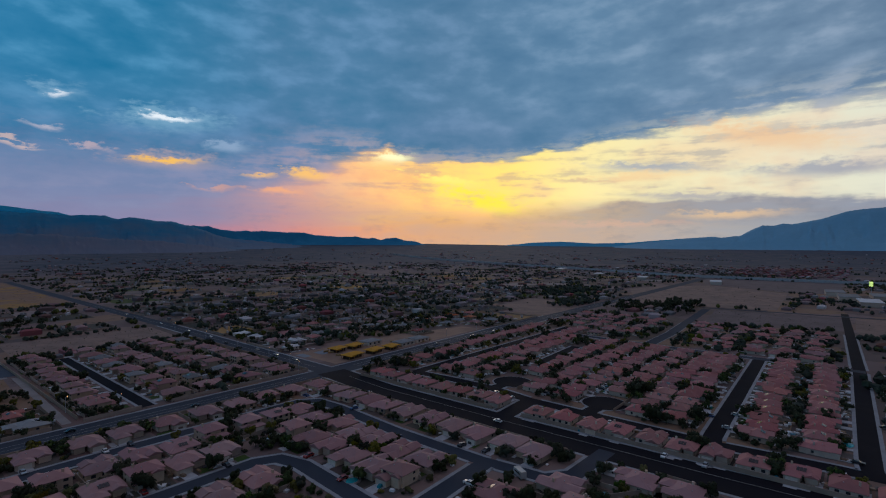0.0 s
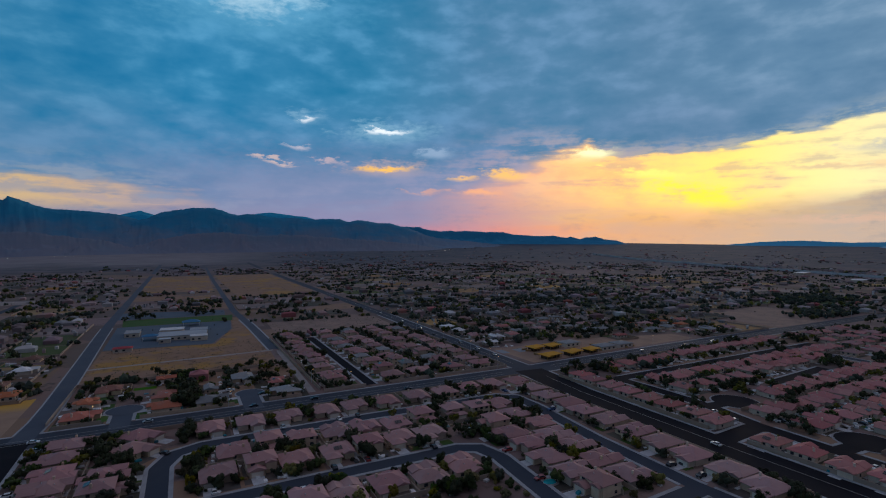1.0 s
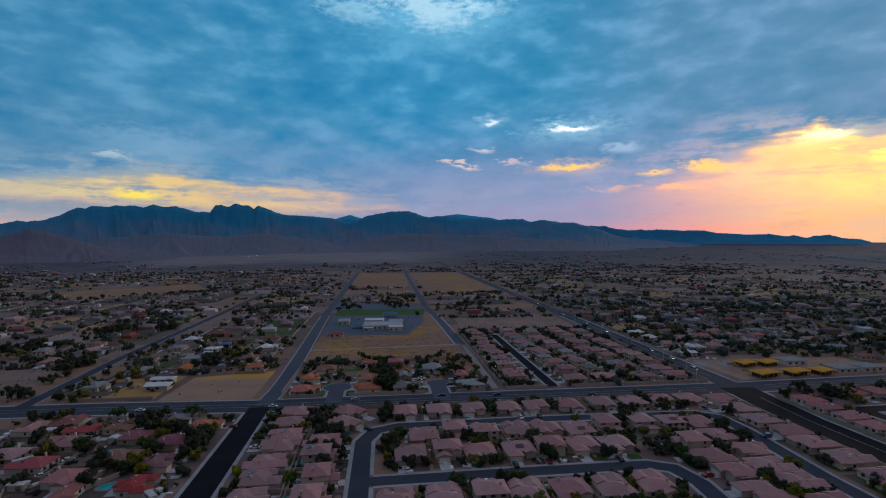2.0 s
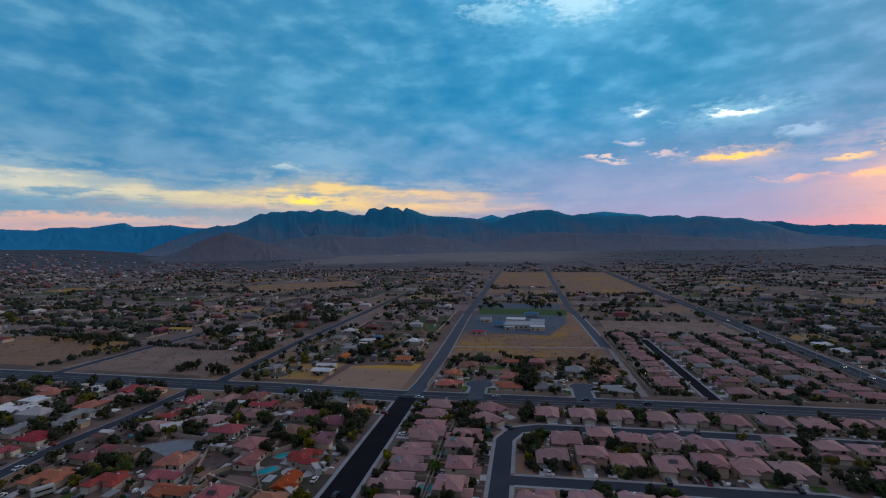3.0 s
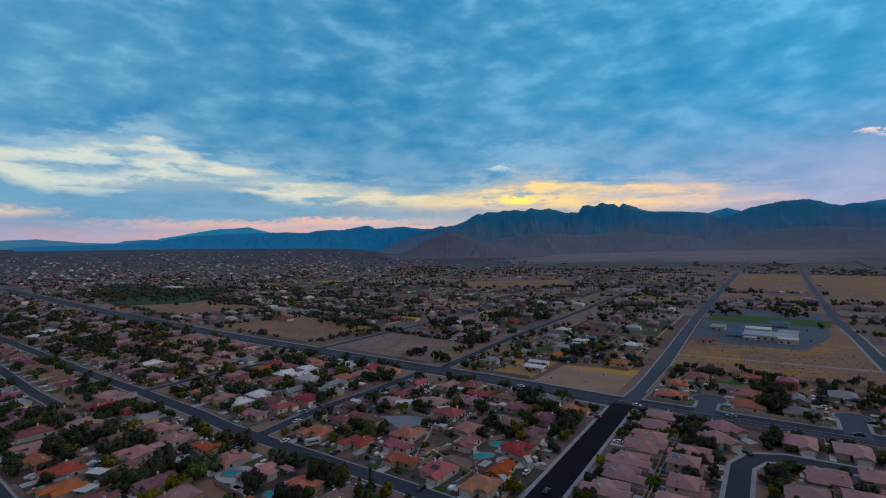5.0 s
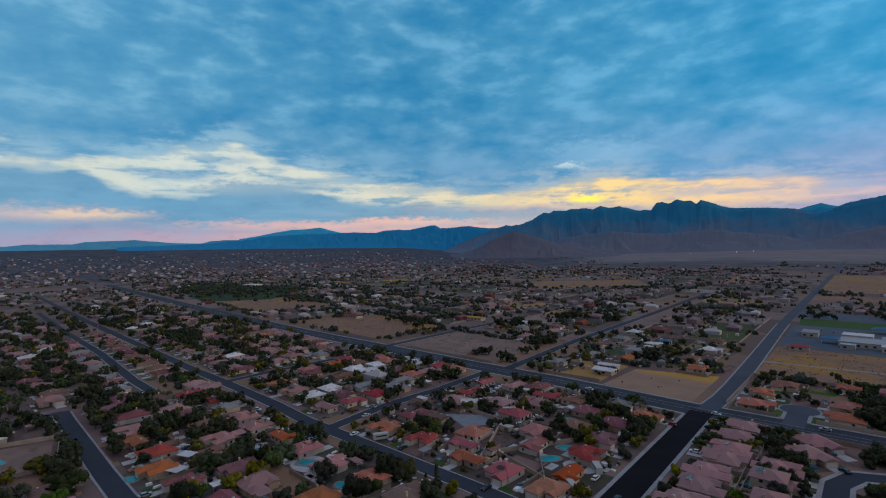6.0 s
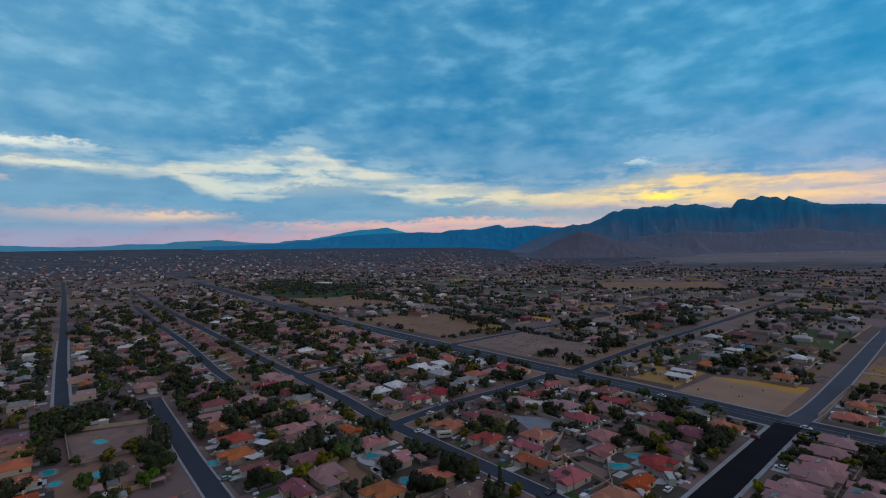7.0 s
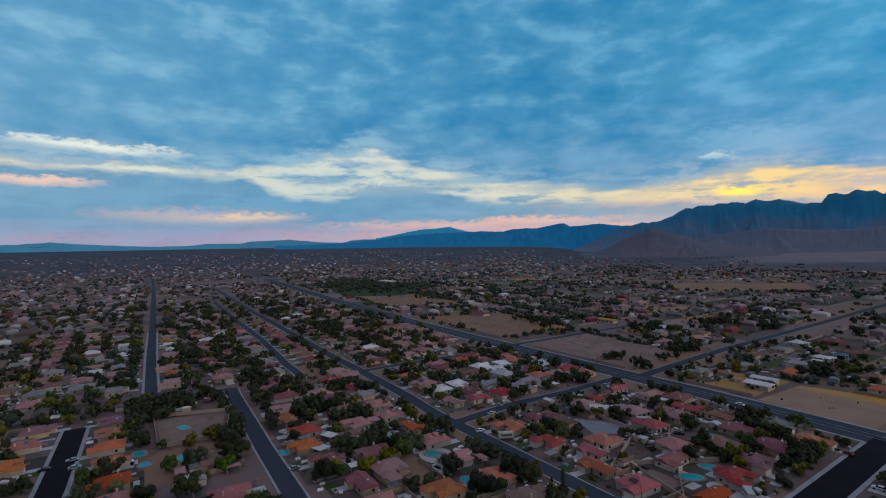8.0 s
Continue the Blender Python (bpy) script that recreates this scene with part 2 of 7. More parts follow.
cloud(97, 4.2, 4.0, 0.3, 0.05, (176, 162, 166), 0.6, 0.8)
cloud(171, 3.4, 9.5, 0.9, 0.01, (214, 178, 166), 0.5, 0.4)
cloud(166, 3.3, 5, 0.45, 0.0, (226, 196, 160), 0.6, 0.5)
cloud(184, 6.4, 4.5, 0.4, 0.0, (244, 200, 170), 0.7, 0.7)
cloud(180, 9.8, 8, 0.5, 0.03, (224, 226, 212), 0.85, 0.6)
cloud(176, 7.9, 4, 0.35, 0.0, (206, 212, 200), 0.7, 0.6)
cloud(17.3, 8.0, 6.5, 0.6, 0.06, (168, 172, 178), 0.85, 0.5)
cloud(2, 6.8, 6, 0.8, 0.0, (164, 166, 174), 0.85, 0.5)
cloud(13.8, 4.9, 6, 0.45, 0.03, (176, 172, 172), 0.8, 0.5)
cloud(25, 6.9, 3.0, 0.3, 0.02, (200, 180, 150), 0.7, 0.5)
cloud(7, 10.2, 6.5, 1.3, 0.2, (246, 200, 150), 0.75, 0.6)
cloud(20, 7.0, 6, 0.5, 0.0, (250, 206, 150), 0.6, 0.7)
cloud(10.5, 2.9, 5, 0.5, 0.0, (240, 200, 150), 0.75, 0.5)
cloud(22, 2.1, 9, 0.35, 0.0, (226, 180, 150), 0.5, 0.6)
# the western sky is brighter than the rest
gain = ramp(t_az, [(pos(a), (v, v, v)) for a, v in ((-70, 0.5), (-20, 0.66), (20, 0.70), (50, 0.77), (66, 0.70), (100, 0.60), (130, 0.53), (190, 0.53), (230, 0.5))])
sky = mixed(1.0, mixed(1.0, sky, gain, "MULTIPLY"), (2.0, 2.0, 2.0), "MULTIPLY")
back = wt.nodes.new("ShaderNodeBackground")
back.inputs[1].default_value = 1.0
wt.links.new(sky.sock, back.inputs[0])
wt.links.new(back.outputs[0], wt.nodes.new("ShaderNodeOutputWorld").inputs[0])
world.cycles.sampling_method, world.cycles.sample_map_resolution = "MANUAL", 512

lamp = bpy.data.lights.new("sun", "SUN")
lamp.energy, lamp.angle, lamp.color = 0.5, radians(20), (1.0, 0.82, 0.66)
sun = new("sun", lamp)
sun_dir = Vector((math.cos(radians(SUN_AZ)) * math.cos(radians(SUN_EL)), math.sin(radians(SUN_AZ)) * math.cos(radians(SUN_EL)), math.sin(radians(SUN_EL))))
sun.matrix_basis = look(sun_dir * 300, (0, 0, 0))


# ---- materials ----
RECIPES = {}


def material(name, base, rough=0.8, tint=None, scale=0.4, fine=6.0, amount=0.35, vary="", spread=0.25, bump=0.0, metal=0.0):
    """Base colour with stains at one scale and grain at another; vary: 'object' or 'island' shifts whole pieces."""
    m = bpy.data.materials.new(name)
    RECIPES[m.name] = (base, rough, tint, scale, fine, amount)
    m.use_nodes = True
    tree = m.node_tree
    bsdf = tree.nodes["Principled BSDF"]
    if vary == "object" or vary == "":
        where = Val(tree, tree.nodes.new("ShaderNodeTexCoord").outputs["Object"])
    else:
        where = Val(tree, tree.nodes.new("ShaderNodeNewGeometry").outputs["Position"])
    tint = tint or tuple(c * 0.55 for c in base)
    col = mixed(smooth(noised(where, scale, 4.0), 0.38, 0.68) * amount * 1.6, base, tint)
    grain = noised(where, fine, 5.0, 0.65)
    col = mixed(grain * amount, col, tuple(c * 0.6 for c in base))
    if vary:
        if vary == "object":
            rnd = Val(tree, tree.nodes.new("ShaderNodeObjectInfo").outputs["Random"])
        else:
            rnd = Val(tree, tree.nodes.new("ShaderNodeNewGeometry").outputs["Random Per Island"])
        hsv = tree.nodes.new("ShaderNodeHueSaturation")
        for k, v in ((0, (rnd * 7.31).op("FRACT") * 0.05 * spread * 2 + (0.5 - 0.025 * spread * 2)),
                     (1, (rnd * 13.7).op("FRACT") * spread * 1.6 + (1 - spread * 0.8)),
                     (2, rnd * spread * 2.0 + (1 - spread))):
            tree.links.new(v.sock, hsv.inputs[k])
        tree.links.new(col.sock, hsv.inputs["Color"])
        col = Val(tree, hsv.outputs[0])
    tree.links.new(col.sock, bsdf.inputs["Base Color"])
    bsdf.inputs["Roughness"].default_value, bsdf.inputs["Metallic"].default_value = rough, metal
    if rough >= 0.85:
        bsdf.inputs["Specular IOR Level"].default_value = 0.2
    if bump:
        b = tree.nodes.new("ShaderNodeBump")
        b.inputs["Strength"].default_value, b.inputs["Distance"].default_value = 0.6, bump
        tree.links.new(grain.sock, b.inputs["Height"])
        tree.links.new(b.outputs[0], bsdf.inputs["Normal"])
    return m


def glow(name, colour, strength):
    m = bpy.data.materials.new(name)
    m.use_nodes = True
    bsdf = m.node_tree.nodes["Principled BSDF"]
    bsdf.inputs["Base Color"].default_value = (*colour, 1)
    bsdf.inputs["Emission Color"].default_value, bsdf.inputs["Emission Strength"].default_value = (*colour, 1), strength
    return m


def earth():
    """Desert soil: lots of different use show as blocks of tan, brown and scrub."""
    m = material("desert_earth", (0.185, 0.122, 0.106), 0.95, (0.096, 0.072, 0.064), 0.012, 0.25, 0.45, "island", 0.0)
    tree = m.node_tree
    bsdf = tree.nodes["Principled BSDF"]
    before = Val(tree, bsdf.inputs["Base Color"].links[0].from_socket)
    where = Val(tree, tree.nodes.new("ShaderNodeNewGeometry").outputs["Position"])
    cells = tree.nodes.new("ShaderNodeTexVoronoi")
    cells.distance = "CHEBYCHEV"
    cells.inputs["Scale"].default_value = 0.013
    tree.links.new(where.sock, cells.inputs["Vector"])
    split = tree.nodes.new("ShaderNodeSeparateColor")
    tree.links.new(cells.outputs["Color"], split.inputs[0])
    lots = ramp(Val(tree, split.outputs[0]), [(0.0, (0.092, 0.076, 0.074)), (0.2, (0.18, 0.125, 0.122)), (0.4, (0.29, 0.18, 0.11)), (0.6, (0.10, 0.084, 0.072)), (0.8, (0.235, 0.165, 0.165)), (1.0, (0.26, 0.18, 0.15))])
    col = mixed(0.7, before, lots)
    scrub = smooth(noised(where, 0.05, 6.0, 0.7), 0.56, 0.66)
    col = mixed(scrub * 0.7, col, (0.05, 0.048, 0.036))
    # bluish haze of distance painted into the ground beyond the town
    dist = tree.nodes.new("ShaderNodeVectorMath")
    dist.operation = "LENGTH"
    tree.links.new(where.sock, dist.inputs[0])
    haze_tint = smooth(Val(tree, dist.outputs["Value"]) + (noised(where, 0.002, 4.0) - 0.5) * 1400.0, 1000.0, 2500.0)
    col = mixed(haze_tint * 0.9, col, mixed(smooth(noised(where, 0.012, 7.0, 0.75), 0.38, 0.64), (0.020, 0.042, 0.074), (0.088, 0.090, 0.112)))
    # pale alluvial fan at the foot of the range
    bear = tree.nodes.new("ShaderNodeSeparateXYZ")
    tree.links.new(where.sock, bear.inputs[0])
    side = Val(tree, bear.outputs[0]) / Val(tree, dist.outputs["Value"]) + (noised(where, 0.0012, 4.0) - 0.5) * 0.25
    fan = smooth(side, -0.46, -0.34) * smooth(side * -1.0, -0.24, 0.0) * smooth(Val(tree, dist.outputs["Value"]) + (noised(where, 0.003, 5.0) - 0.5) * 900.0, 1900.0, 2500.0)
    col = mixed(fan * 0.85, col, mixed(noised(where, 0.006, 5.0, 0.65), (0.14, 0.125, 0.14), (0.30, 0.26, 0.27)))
    tree.links.new(col.sock, bsdf.inputs["Base Color"])
    return m


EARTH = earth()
FIELD = material("dry_field", (0.29, 0.18, 0.125), 0.95, (0.25, 0.145, 0.08), 0.05, 0.9, 0.6)
BARE = material("graded_earth", (0.270, 0.190, 0.160), 0.95, (0.180, 0.130, 0.113), 0.045, 0.8, 0.55)


def dappled(mat, colour, scale, lo, hi, amount):
    """Lays ragged patches of another ground cover over a material."""
    tree = mat.node_tree
    slot = tree.nodes["Principled BSDF"].inputs["Base Color"]
    before = Val(tree, slot.links[0].from_socket)
    where = Val(tree, tree.nodes.new("ShaderNodeNewGeometry").outputs["Position"])
    tree.links.new(mixed(smooth(noised(where, scale, 6.0, 0.62), lo, hi) * amount, before, colour).sock, slot)


EAST_FIELD = material("dull_brown_field", (0.19, 0.145, 0.145), 0.95, (0.125, 0.10, 0.10), 0.03, 0.5, 0.5)
dappled(EAST_FIELD, (0.09, 0.075, 0.07), 0.08, 0.56, 0.66, 0.6)
dappled(FIELD, (0.36, 0.20, 0.035), 0.016, 0.51, 0.60, 0.7)
dappled(FIELD, (0.10, 0.068, 0.045), 0.11, 0.55, 0.66, 0.75)
dappled(BARE, (0.30, 0.20, 0.16), 0.03, 0.5, 0.62, 0.6)
dappled(BARE, (0.11, 0.08, 0.06), 0.13, 0.57, 0.66, 0.6)
PARK_GRASS = material("park_grass", (0.03, 0.058, 0.02), 0.95, (0.05, 0.06, 0.025), 0.02, 0.6, 0.5)
LAWN = material("lawn", (0.05, 0.125, 0.022), 0.95, (0.10, 0.12, 0.03), 0.15, 2.0, 0.4, "object", 0.3)
ASPHALT = material("asphalt", (0.038, 0.047, 0.068), 0.9, (0.056, 0.065, 0.085), 0.05, 1.5, 0.35)
OLD_ASPHALT = material("weathered_asphalt", (0.068, 0.082, 0.112), 0.9, (0.09, 0.104, 0.13), 0.06, 1.5, 0.35)
NEW_ASPHALT = material("fresh_asphalt", (0.012, 0.011, 0.016), 0.9, (0.02, 0.018, 0.023), 0.08, 1.5, 0.3)
NEW_ASPHALT.node_tree.nodes["Principled BSDF"].inputs["Specular IOR Level"].default_value = 0.08
CONCRETE = material("concrete", (0.48, 0.50, 0.53), 0.9, (0.27, 0.26, 0.26), 0.3, 3.0, 0.3)
SIDEWALK = material("sidewalk_concrete", (0.34, 0.355, 0.38), 0.9, (0.24, 0.25, 0.265), 0.2, 2.0, 0.4)
PAINT_LINE = material("road_paint", (0.30, 0.30, 0.29), 0.8, (0.15, 0.15, 0.15), 0.4, 3.0, 0.4)
BLOCK = material("block_wall", (0.40, 0.31, 0.25), 0.95, (0.3, 0.23, 0.19), 0.3, 4.0, 0.3, "object", 0.2)
STUCCO = material("tan_stucco", (0.56, 0.43, 0.33), 0.95, (0.33, 0.24, 0.17), 0.4, 8.0, 0.2, "object", 0.25, 0.01)
CREAM = material("cream_stucco", (0.58, 0.48, 0.40), 0.95, (0.38, 0.32, 0.26), 0.4, 8.0, 0.2, "object", 0.2, 0.01)
WHITE = material("white_paint", (0.75, 0.75, 0.74), 0.7, (0.6, 0.6, 0.6), 0.4, 6.0, 0.15)
ROOFS = {
    "tan": material("tan_roof_tile", (0.38, 0.220, 0.220), 0.9, (0.29, 0.165, 0.170), 0.25, 2.5, 0.3, "object", 0.16, 0.04),
    "mauve": material("mauve_roof_tile", (0.34, 0.19, 0.19), 0.9, (0.28, 0.15, 0.16), 0.25, 2.5, 0.3, "object", 0.16, 0.04),
    "rose": material("rose_roof_tile", (0.42, 0.19, 0.18), 0.9, (0.33, 0.15, 0.145), 0.25, 2.5, 0.3, "object", 0.18, 0.04),
    "red": material("red_roof_tile", (0.33, 0.085, 0.085), 0.9, (0.24, 0.062, 0.064), 0.25, 2.5, 0.3, "object", 0.25, 0.04),
    "orange": material("orange_roof_tile", (0.45, 0.15, 0.07), 0.9, (0.33, 0.11, 0.055), 0.25, 2.5, 0.35, "object", 0.2, 0.04),
    "salmon": material("salmon_roof_tile", (0.44, 0.175, 0.12), 0.9, (0.33, 0.13, 0.09), 0.25, 2.5, 0.3, "object", 0.18, 0.04),
    "school": material("school_roof", (0.34, 0.38, 0.42), 0.8, (0.26, 0.29, 0.33), 0.1, 1.0, 0.35, "object", 0.15),
    "ochre": material("ochre_roof_sheet", (0.52, 0.31, 0.045), 0.85, (0.42, 0.25, 0.04), 0.25, 2.5, 0.3, "object", 0.1),
    "brown": material("brown_roof_shingle", (0.22, 0.125, 0.10), 0.9, (0.16, 0.09, 0.08), 0.25, 2.5, 0.35, "object", 0.3, 0.03),
    "plum": material("plum_roof_tile", (0.23, 0.095, 0.115), 0.9, (0.17, 0.075, 0.09), 0.25, 2.5, 0.35, "object", 0.25, 0.03),
    "grey": material("grey_roof_shingle", (0.25, 0.26, 0.27), 0.9, (0.18, 0.19, 0.2), 0.25, 2.5, 0.35, "object", 0.3, 0.03),
    "white": material("white_roof_coating", (0.66, 0.67, 0.69), 0.8, (0.40, 0.40, 0.41), 0.2, 2.0, 0.3, "object", 0.15),
}
GLASS = material("window_glass", (0.03, 0.035, 0.045), 0.08, (0.05, 0.05, 0.06), 0.5, 1.0, 0.1)
GARAGE = material("garage_door_paint", (0.70, 0.62, 0.54), 0.7, (0.5, 0.43, 0.36), 0.5, 3.0, 0.15, "object", 0.15)
SOLAR = material("solar_panel", (0.012, 0.014, 0.022), 0.15, (0.02, 0.022, 0.03), 0.5, 2.0, 0.1)
BARK = material("bark", (0.09, 0.06, 0.045), 0.95, None, 2.0, 12.0, 0.4)
LEAF = material("dark_leaves", (0.044, 0.054, 0.027), 0.9, (0.026, 0.033, 0.018), 0.5, 3.0, 0.4, "object", 0.5)
LEAF_GREEN = material("green_leaves", (0.065, 0.098, 0.028), 0.9, (0.034, 0.050, 0.018), 0.5, 3.0, 0.4, "object", 0.5)
LEAF_LIGHT = material("olive_leaves", (0.15, 0.135, 0.022), 0.9, (0.07, 0.075, 0.02), 0.5, 3.0, 0.4, "object", 0.5)
FAR_OLIVE = material("distant_olive_leaves", (0.075, 0.08, 0.026), 0.95, (0.04, 0.046, 0.02), 0.02, 0.4, 0.4, "island", 0.5)
FAR_LEAF = material("distant_leaves", (0.042, 0.056, 0.042), 0.95, (0.028, 0.038, 0.03), 0.02, 0.4, 0.4, "island", 0.5)
FAR_ROOF = material("distant_roofs", (0.285, 0.21, 0.22), 0.9, (0.18, 0.14, 0.135), 0.02, 0.4, 0.3, "island", 0.6)
FAR_RED = material("distant_red_roofs", (0.27, 0.125, 0.12), 0.9, (0.2, 0.1, 0.1), 0.02, 0.4, 0.3, "island", 0.5)
FAR_PALE = material("distant_pale_roofs", (0.46, 0.44, 0.45), 0.9, (0.28, 0.26, 0.26), 0.02, 0.4, 0.3, "island", 0.5)
FAR_GREY = material("distant_grey_roofs", (0.19, 0.19, 0.205), 0.9, (0.13, 0.13, 0.145), 0.02, 0.4, 0.3, "island", 0.5)
WATER = material("pool_water", (0.015, 0.33, 0.37), 0.12, (0.03, 0.42, 0.46), 0.3, 1.0, 0.3)
WATER.node_tree.nodes["Principled BSDF"].inputs["Specular IOR Level"].default_value = 0.2
COPING = material("pool_coping", (0.40, 0.36, 0.33), 0.8, (0.3, 0.27, 0.25), 0.5, 4.0, 0.3)
DECK = material("pool_deck", (0.26, 0.23, 0.215), 0.9, (0.2, 0.17, 0.16), 0.4, 3.0, 0.4)
TARP = material("yellow_sheathing", (0.60, 0.29, 0.008), 0.8, (0.5, 0.26, 0.01), 0.3, 2.0, 0.3)
LUMBER = material("lumber", (0.42, 0.27, 0.13), 0.9, (0.3, 0.2, 0.1), 0.5, 5.0, 0.3)
TYRE = material("tyre_rubber", (0.015, 0.015, 0.015), 0.9)
LAMP_GLOW = glow("warm_lamp", (1.0, 0.55, 0.18), 2.2)


# ---- mesh helpers ----
def part(name, bm, mat, parent=None, label=""):
    me = bpy.data.meshes.new(name)
    bm.to_mesh(me)
    bm.free()
    me.materials.append(mat)
    ob = new(name, me)
    if parent:
        ob.parent = parent
    if label:
        tagged(ob, label)
    return ob


def from_lists(name, verts, faces, mat, parent=None, smooth_faces=False):
    me = bpy.data.meshes.new(name)
    me.from_pydata(verts, [], faces)
    me.materials.append(mat)
    if smooth_faces:
        me.polygons.foreach_set("use_smooth", [True] * len(faces))
    ob = new(name, me)
    if parent:
        ob.parent = parent
    return ob


def add_box(bm, cx, cy, z0, w, d, h, turn=0.0):
    c, s = math.cos(turn), math.sin(turn)
    vs = []
    for z in (z0, z0 + h):
        for sx, sy in ((-1, -1), (1, -1), (1, 1), (-1, 1)):
            x, y = sx * w / 2, sy * d / 2
            vs.append(bm.verts.new((cx + x * c - y * s, cy + x * s + y * c, z)))
    for f in ((3, 2, 1, 0), (4, 5, 6, 7), (0, 1, 5, 4), (1, 2, 6, 5), (2, 3, 7, 6), (3, 0, 4, 7)):
        bm.faces.new([vs[k] for k in f])


def add_roof(bm, cx, cy, z, w, d, pitch=0.42, over=0.5, style="hip", thick=0.2):
    """Hip or gable roof over a w x d plan; the ridge runs along the longer side (gable_x, gable_y name it)."""
    W, D = w / 2 + over, d / 2 + over
    along_x = style == "gable_x" or (style == "hip" and w >= d)
    short = D if along_x else W
    long_ = W if along_x else D
    rise = pitch * short
    inset = short if style == "hip" else 0.0
    run = max(long_ - inset, 0.05)
    P = (lambda a, b: (cx + a, cy + b)) if along_x else (lambda a, b: (cx - b, cy + a))
    lo = [bm.verts.new((*P(a, b), z - thick)) for a, b in ((-long_, -short), (long_, -short), (long_, short), (-long_, short))]
    up = [bm.verts.new((*P(a, b), z)) for a, b in ((-long_, -short), (long_, -short), (long_, short), (-long_, short))]
    r0, r1 = bm.verts.new((*P(-run, 0), z + rise)), bm.verts.new((*P(run, 0), z + rise))
    for f in ((lo[3], lo[2], lo[1], lo[0]), (up[0], up[1], r1, r0), (up[2], up[3], r0, r1), (up[1], up[2], r1), (up[3], up[0], r0),
              *((lo[k], lo[(k + 1) % 4], up[(k + 1) % 4], up[k]) for k in range(4))):
        bm.faces.new(f)


def ground_z(x, y):
    """Flat valley floor that rises gently towards the far edge."""
    r = math.hypot(x, y)
    s = min(max((r - 1500) / 3300, 0.0), 1.1)
    rim = np.interp(math.degrees(math.atan2(y, x)) % 360 if y > -1 or x < 0 else math.degrees(math.atan2(y, x)), RIM_AZ, RIM_EL)
    return (88 + 4800 * math.tan(radians(float(rim)))) * s ** 1.5


RIM_AZ = (-60, 0, 15, 32, 42, 60, 80, 100, 112, 128, 135, 150, 190, 230, 300)
RIM_EL = (-0.9, -0.4, -0.38, -0.28, -0.12, -0.08, -0.2, -0.45, -0.9, -0.9, -0.2, 0.0, 0.05, -0.2, -0.9)


# ---- ground ----
def build_ground():
    radii = [0, 60, 140, 240, 360, 520, 720, 960, 1240, 1500] + list(range(1650, 5000, 150)) + [4990]
    n = 180
    verts, faces = [(0, 0, 0)], []
    for r in radii[1:]:
        for k in range(n):
            a = 2 * math.pi * k / n
            x, y = r * math.cos(a), r * math.sin(a)
            verts.append((x, y, ground_z(x, y)))
    for k in range(n):
        faces.append((0, 1 + k, 1 + (k + 1) % n))
    for i in range(len(radii) - 2):
        for k in range(n):
            a, b = 1 + i * n + k, 1 + i * n + (k + 1) % n
            faces.append((a, a + n, b + n, b))
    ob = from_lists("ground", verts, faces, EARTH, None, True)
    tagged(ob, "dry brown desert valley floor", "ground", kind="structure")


build_ground()

# what is taken up on the plan, a cell for each metre
GX, GY, GW, GH = -1900, -140, 3500, 2100
taken = np.zeros((GW, GH), dtype=np.uint8)   # 1 road, 2 house, 3 open field, 4 yard


def mark(x, y, half, value, keep=False):
    x0, x1 = int(max(x - half - GX, 0)), int(min(x + half - GX, GW))
    y0, y1 = int(max(y - half - GY, 0)), int(min(y + half - GY, GH))
    if x1 > x0 and y1 > y0:
        cells = taken[x0:x1, y0:y1]
        cells[(cells == 0) if keep else slice(None)] = value


def is_free(x, y, half, allow=(0,)):
    x0, x1 = int(max(x - half - GX, 0)), int(min(x + half - GX, GW))
    y0, y1 = int(max(y - half - GY, 0)), int(min(y + half - GY, GH))
    if x1 <= x0 or y1 <= y0:
        return True
    return bool(np.isin(taken[x0:x1, y0:y1], allow).all())


# ---- roads ----
ROADS = []   # name, points, width, material, walk width


def lay(name, pts, width, mat=None, walk_w=1.6, label="", line=False):
    ROADS.append((name, pts, width, mat or ASPHALT, walk_w, label, line))


def sampled(pts, step):
    out = []
    for (x0, y0), (x1, y1) in zip(pts, pts[1:]):
        n = max(1, int(math.hypot(x1 - x0, y1 - y0) / step))
        out += [(x0 + (x1 - x0) * k / n, y0 + (y1 - y0) * k / n) for k in range(n)]
    return out + [pts[-1]]


def offset_line(pts, off):
    """The polyline moved sideways to its left by off, mitred."""
    out = []
    for k, p in enumerate(pts):
        a = Vector(pts[max(k - 1, 0)])
        b = Vector(pts[min(k + 1, len(pts) - 1)])
        d1 = (Vector(p) - a).normalized() if k else (b - Vector(p)).normalized()
        d2 = (b - Vector(p)).normalized() if k < len(pts) - 1 else d1
        n = Vector((-(d1 + d2).y, (d1 + d2).x)).normalized()
        m = off / max(n.dot(Vector((-d1.y, d1.x))), 0.5)
        out.append((p[0] + n.x * m, p[1] + n.y * m))
    return out


def strip(name, pts, width, z, mat, parent=None):
    l, r = offset_line(pts, width / 2), offset_line(pts, -width / 2)
    verts = [(x, y, ground_z(x, y) + z) for a, b in zip(l, r) for x, y in (a, b)]
    faces = [(2 * k + 1, 2 * k + 3, 2 * k + 2, 2 * k) for k in range(len(pts) - 1)]
    return from_lists(name, verts, faces, mat, parent)


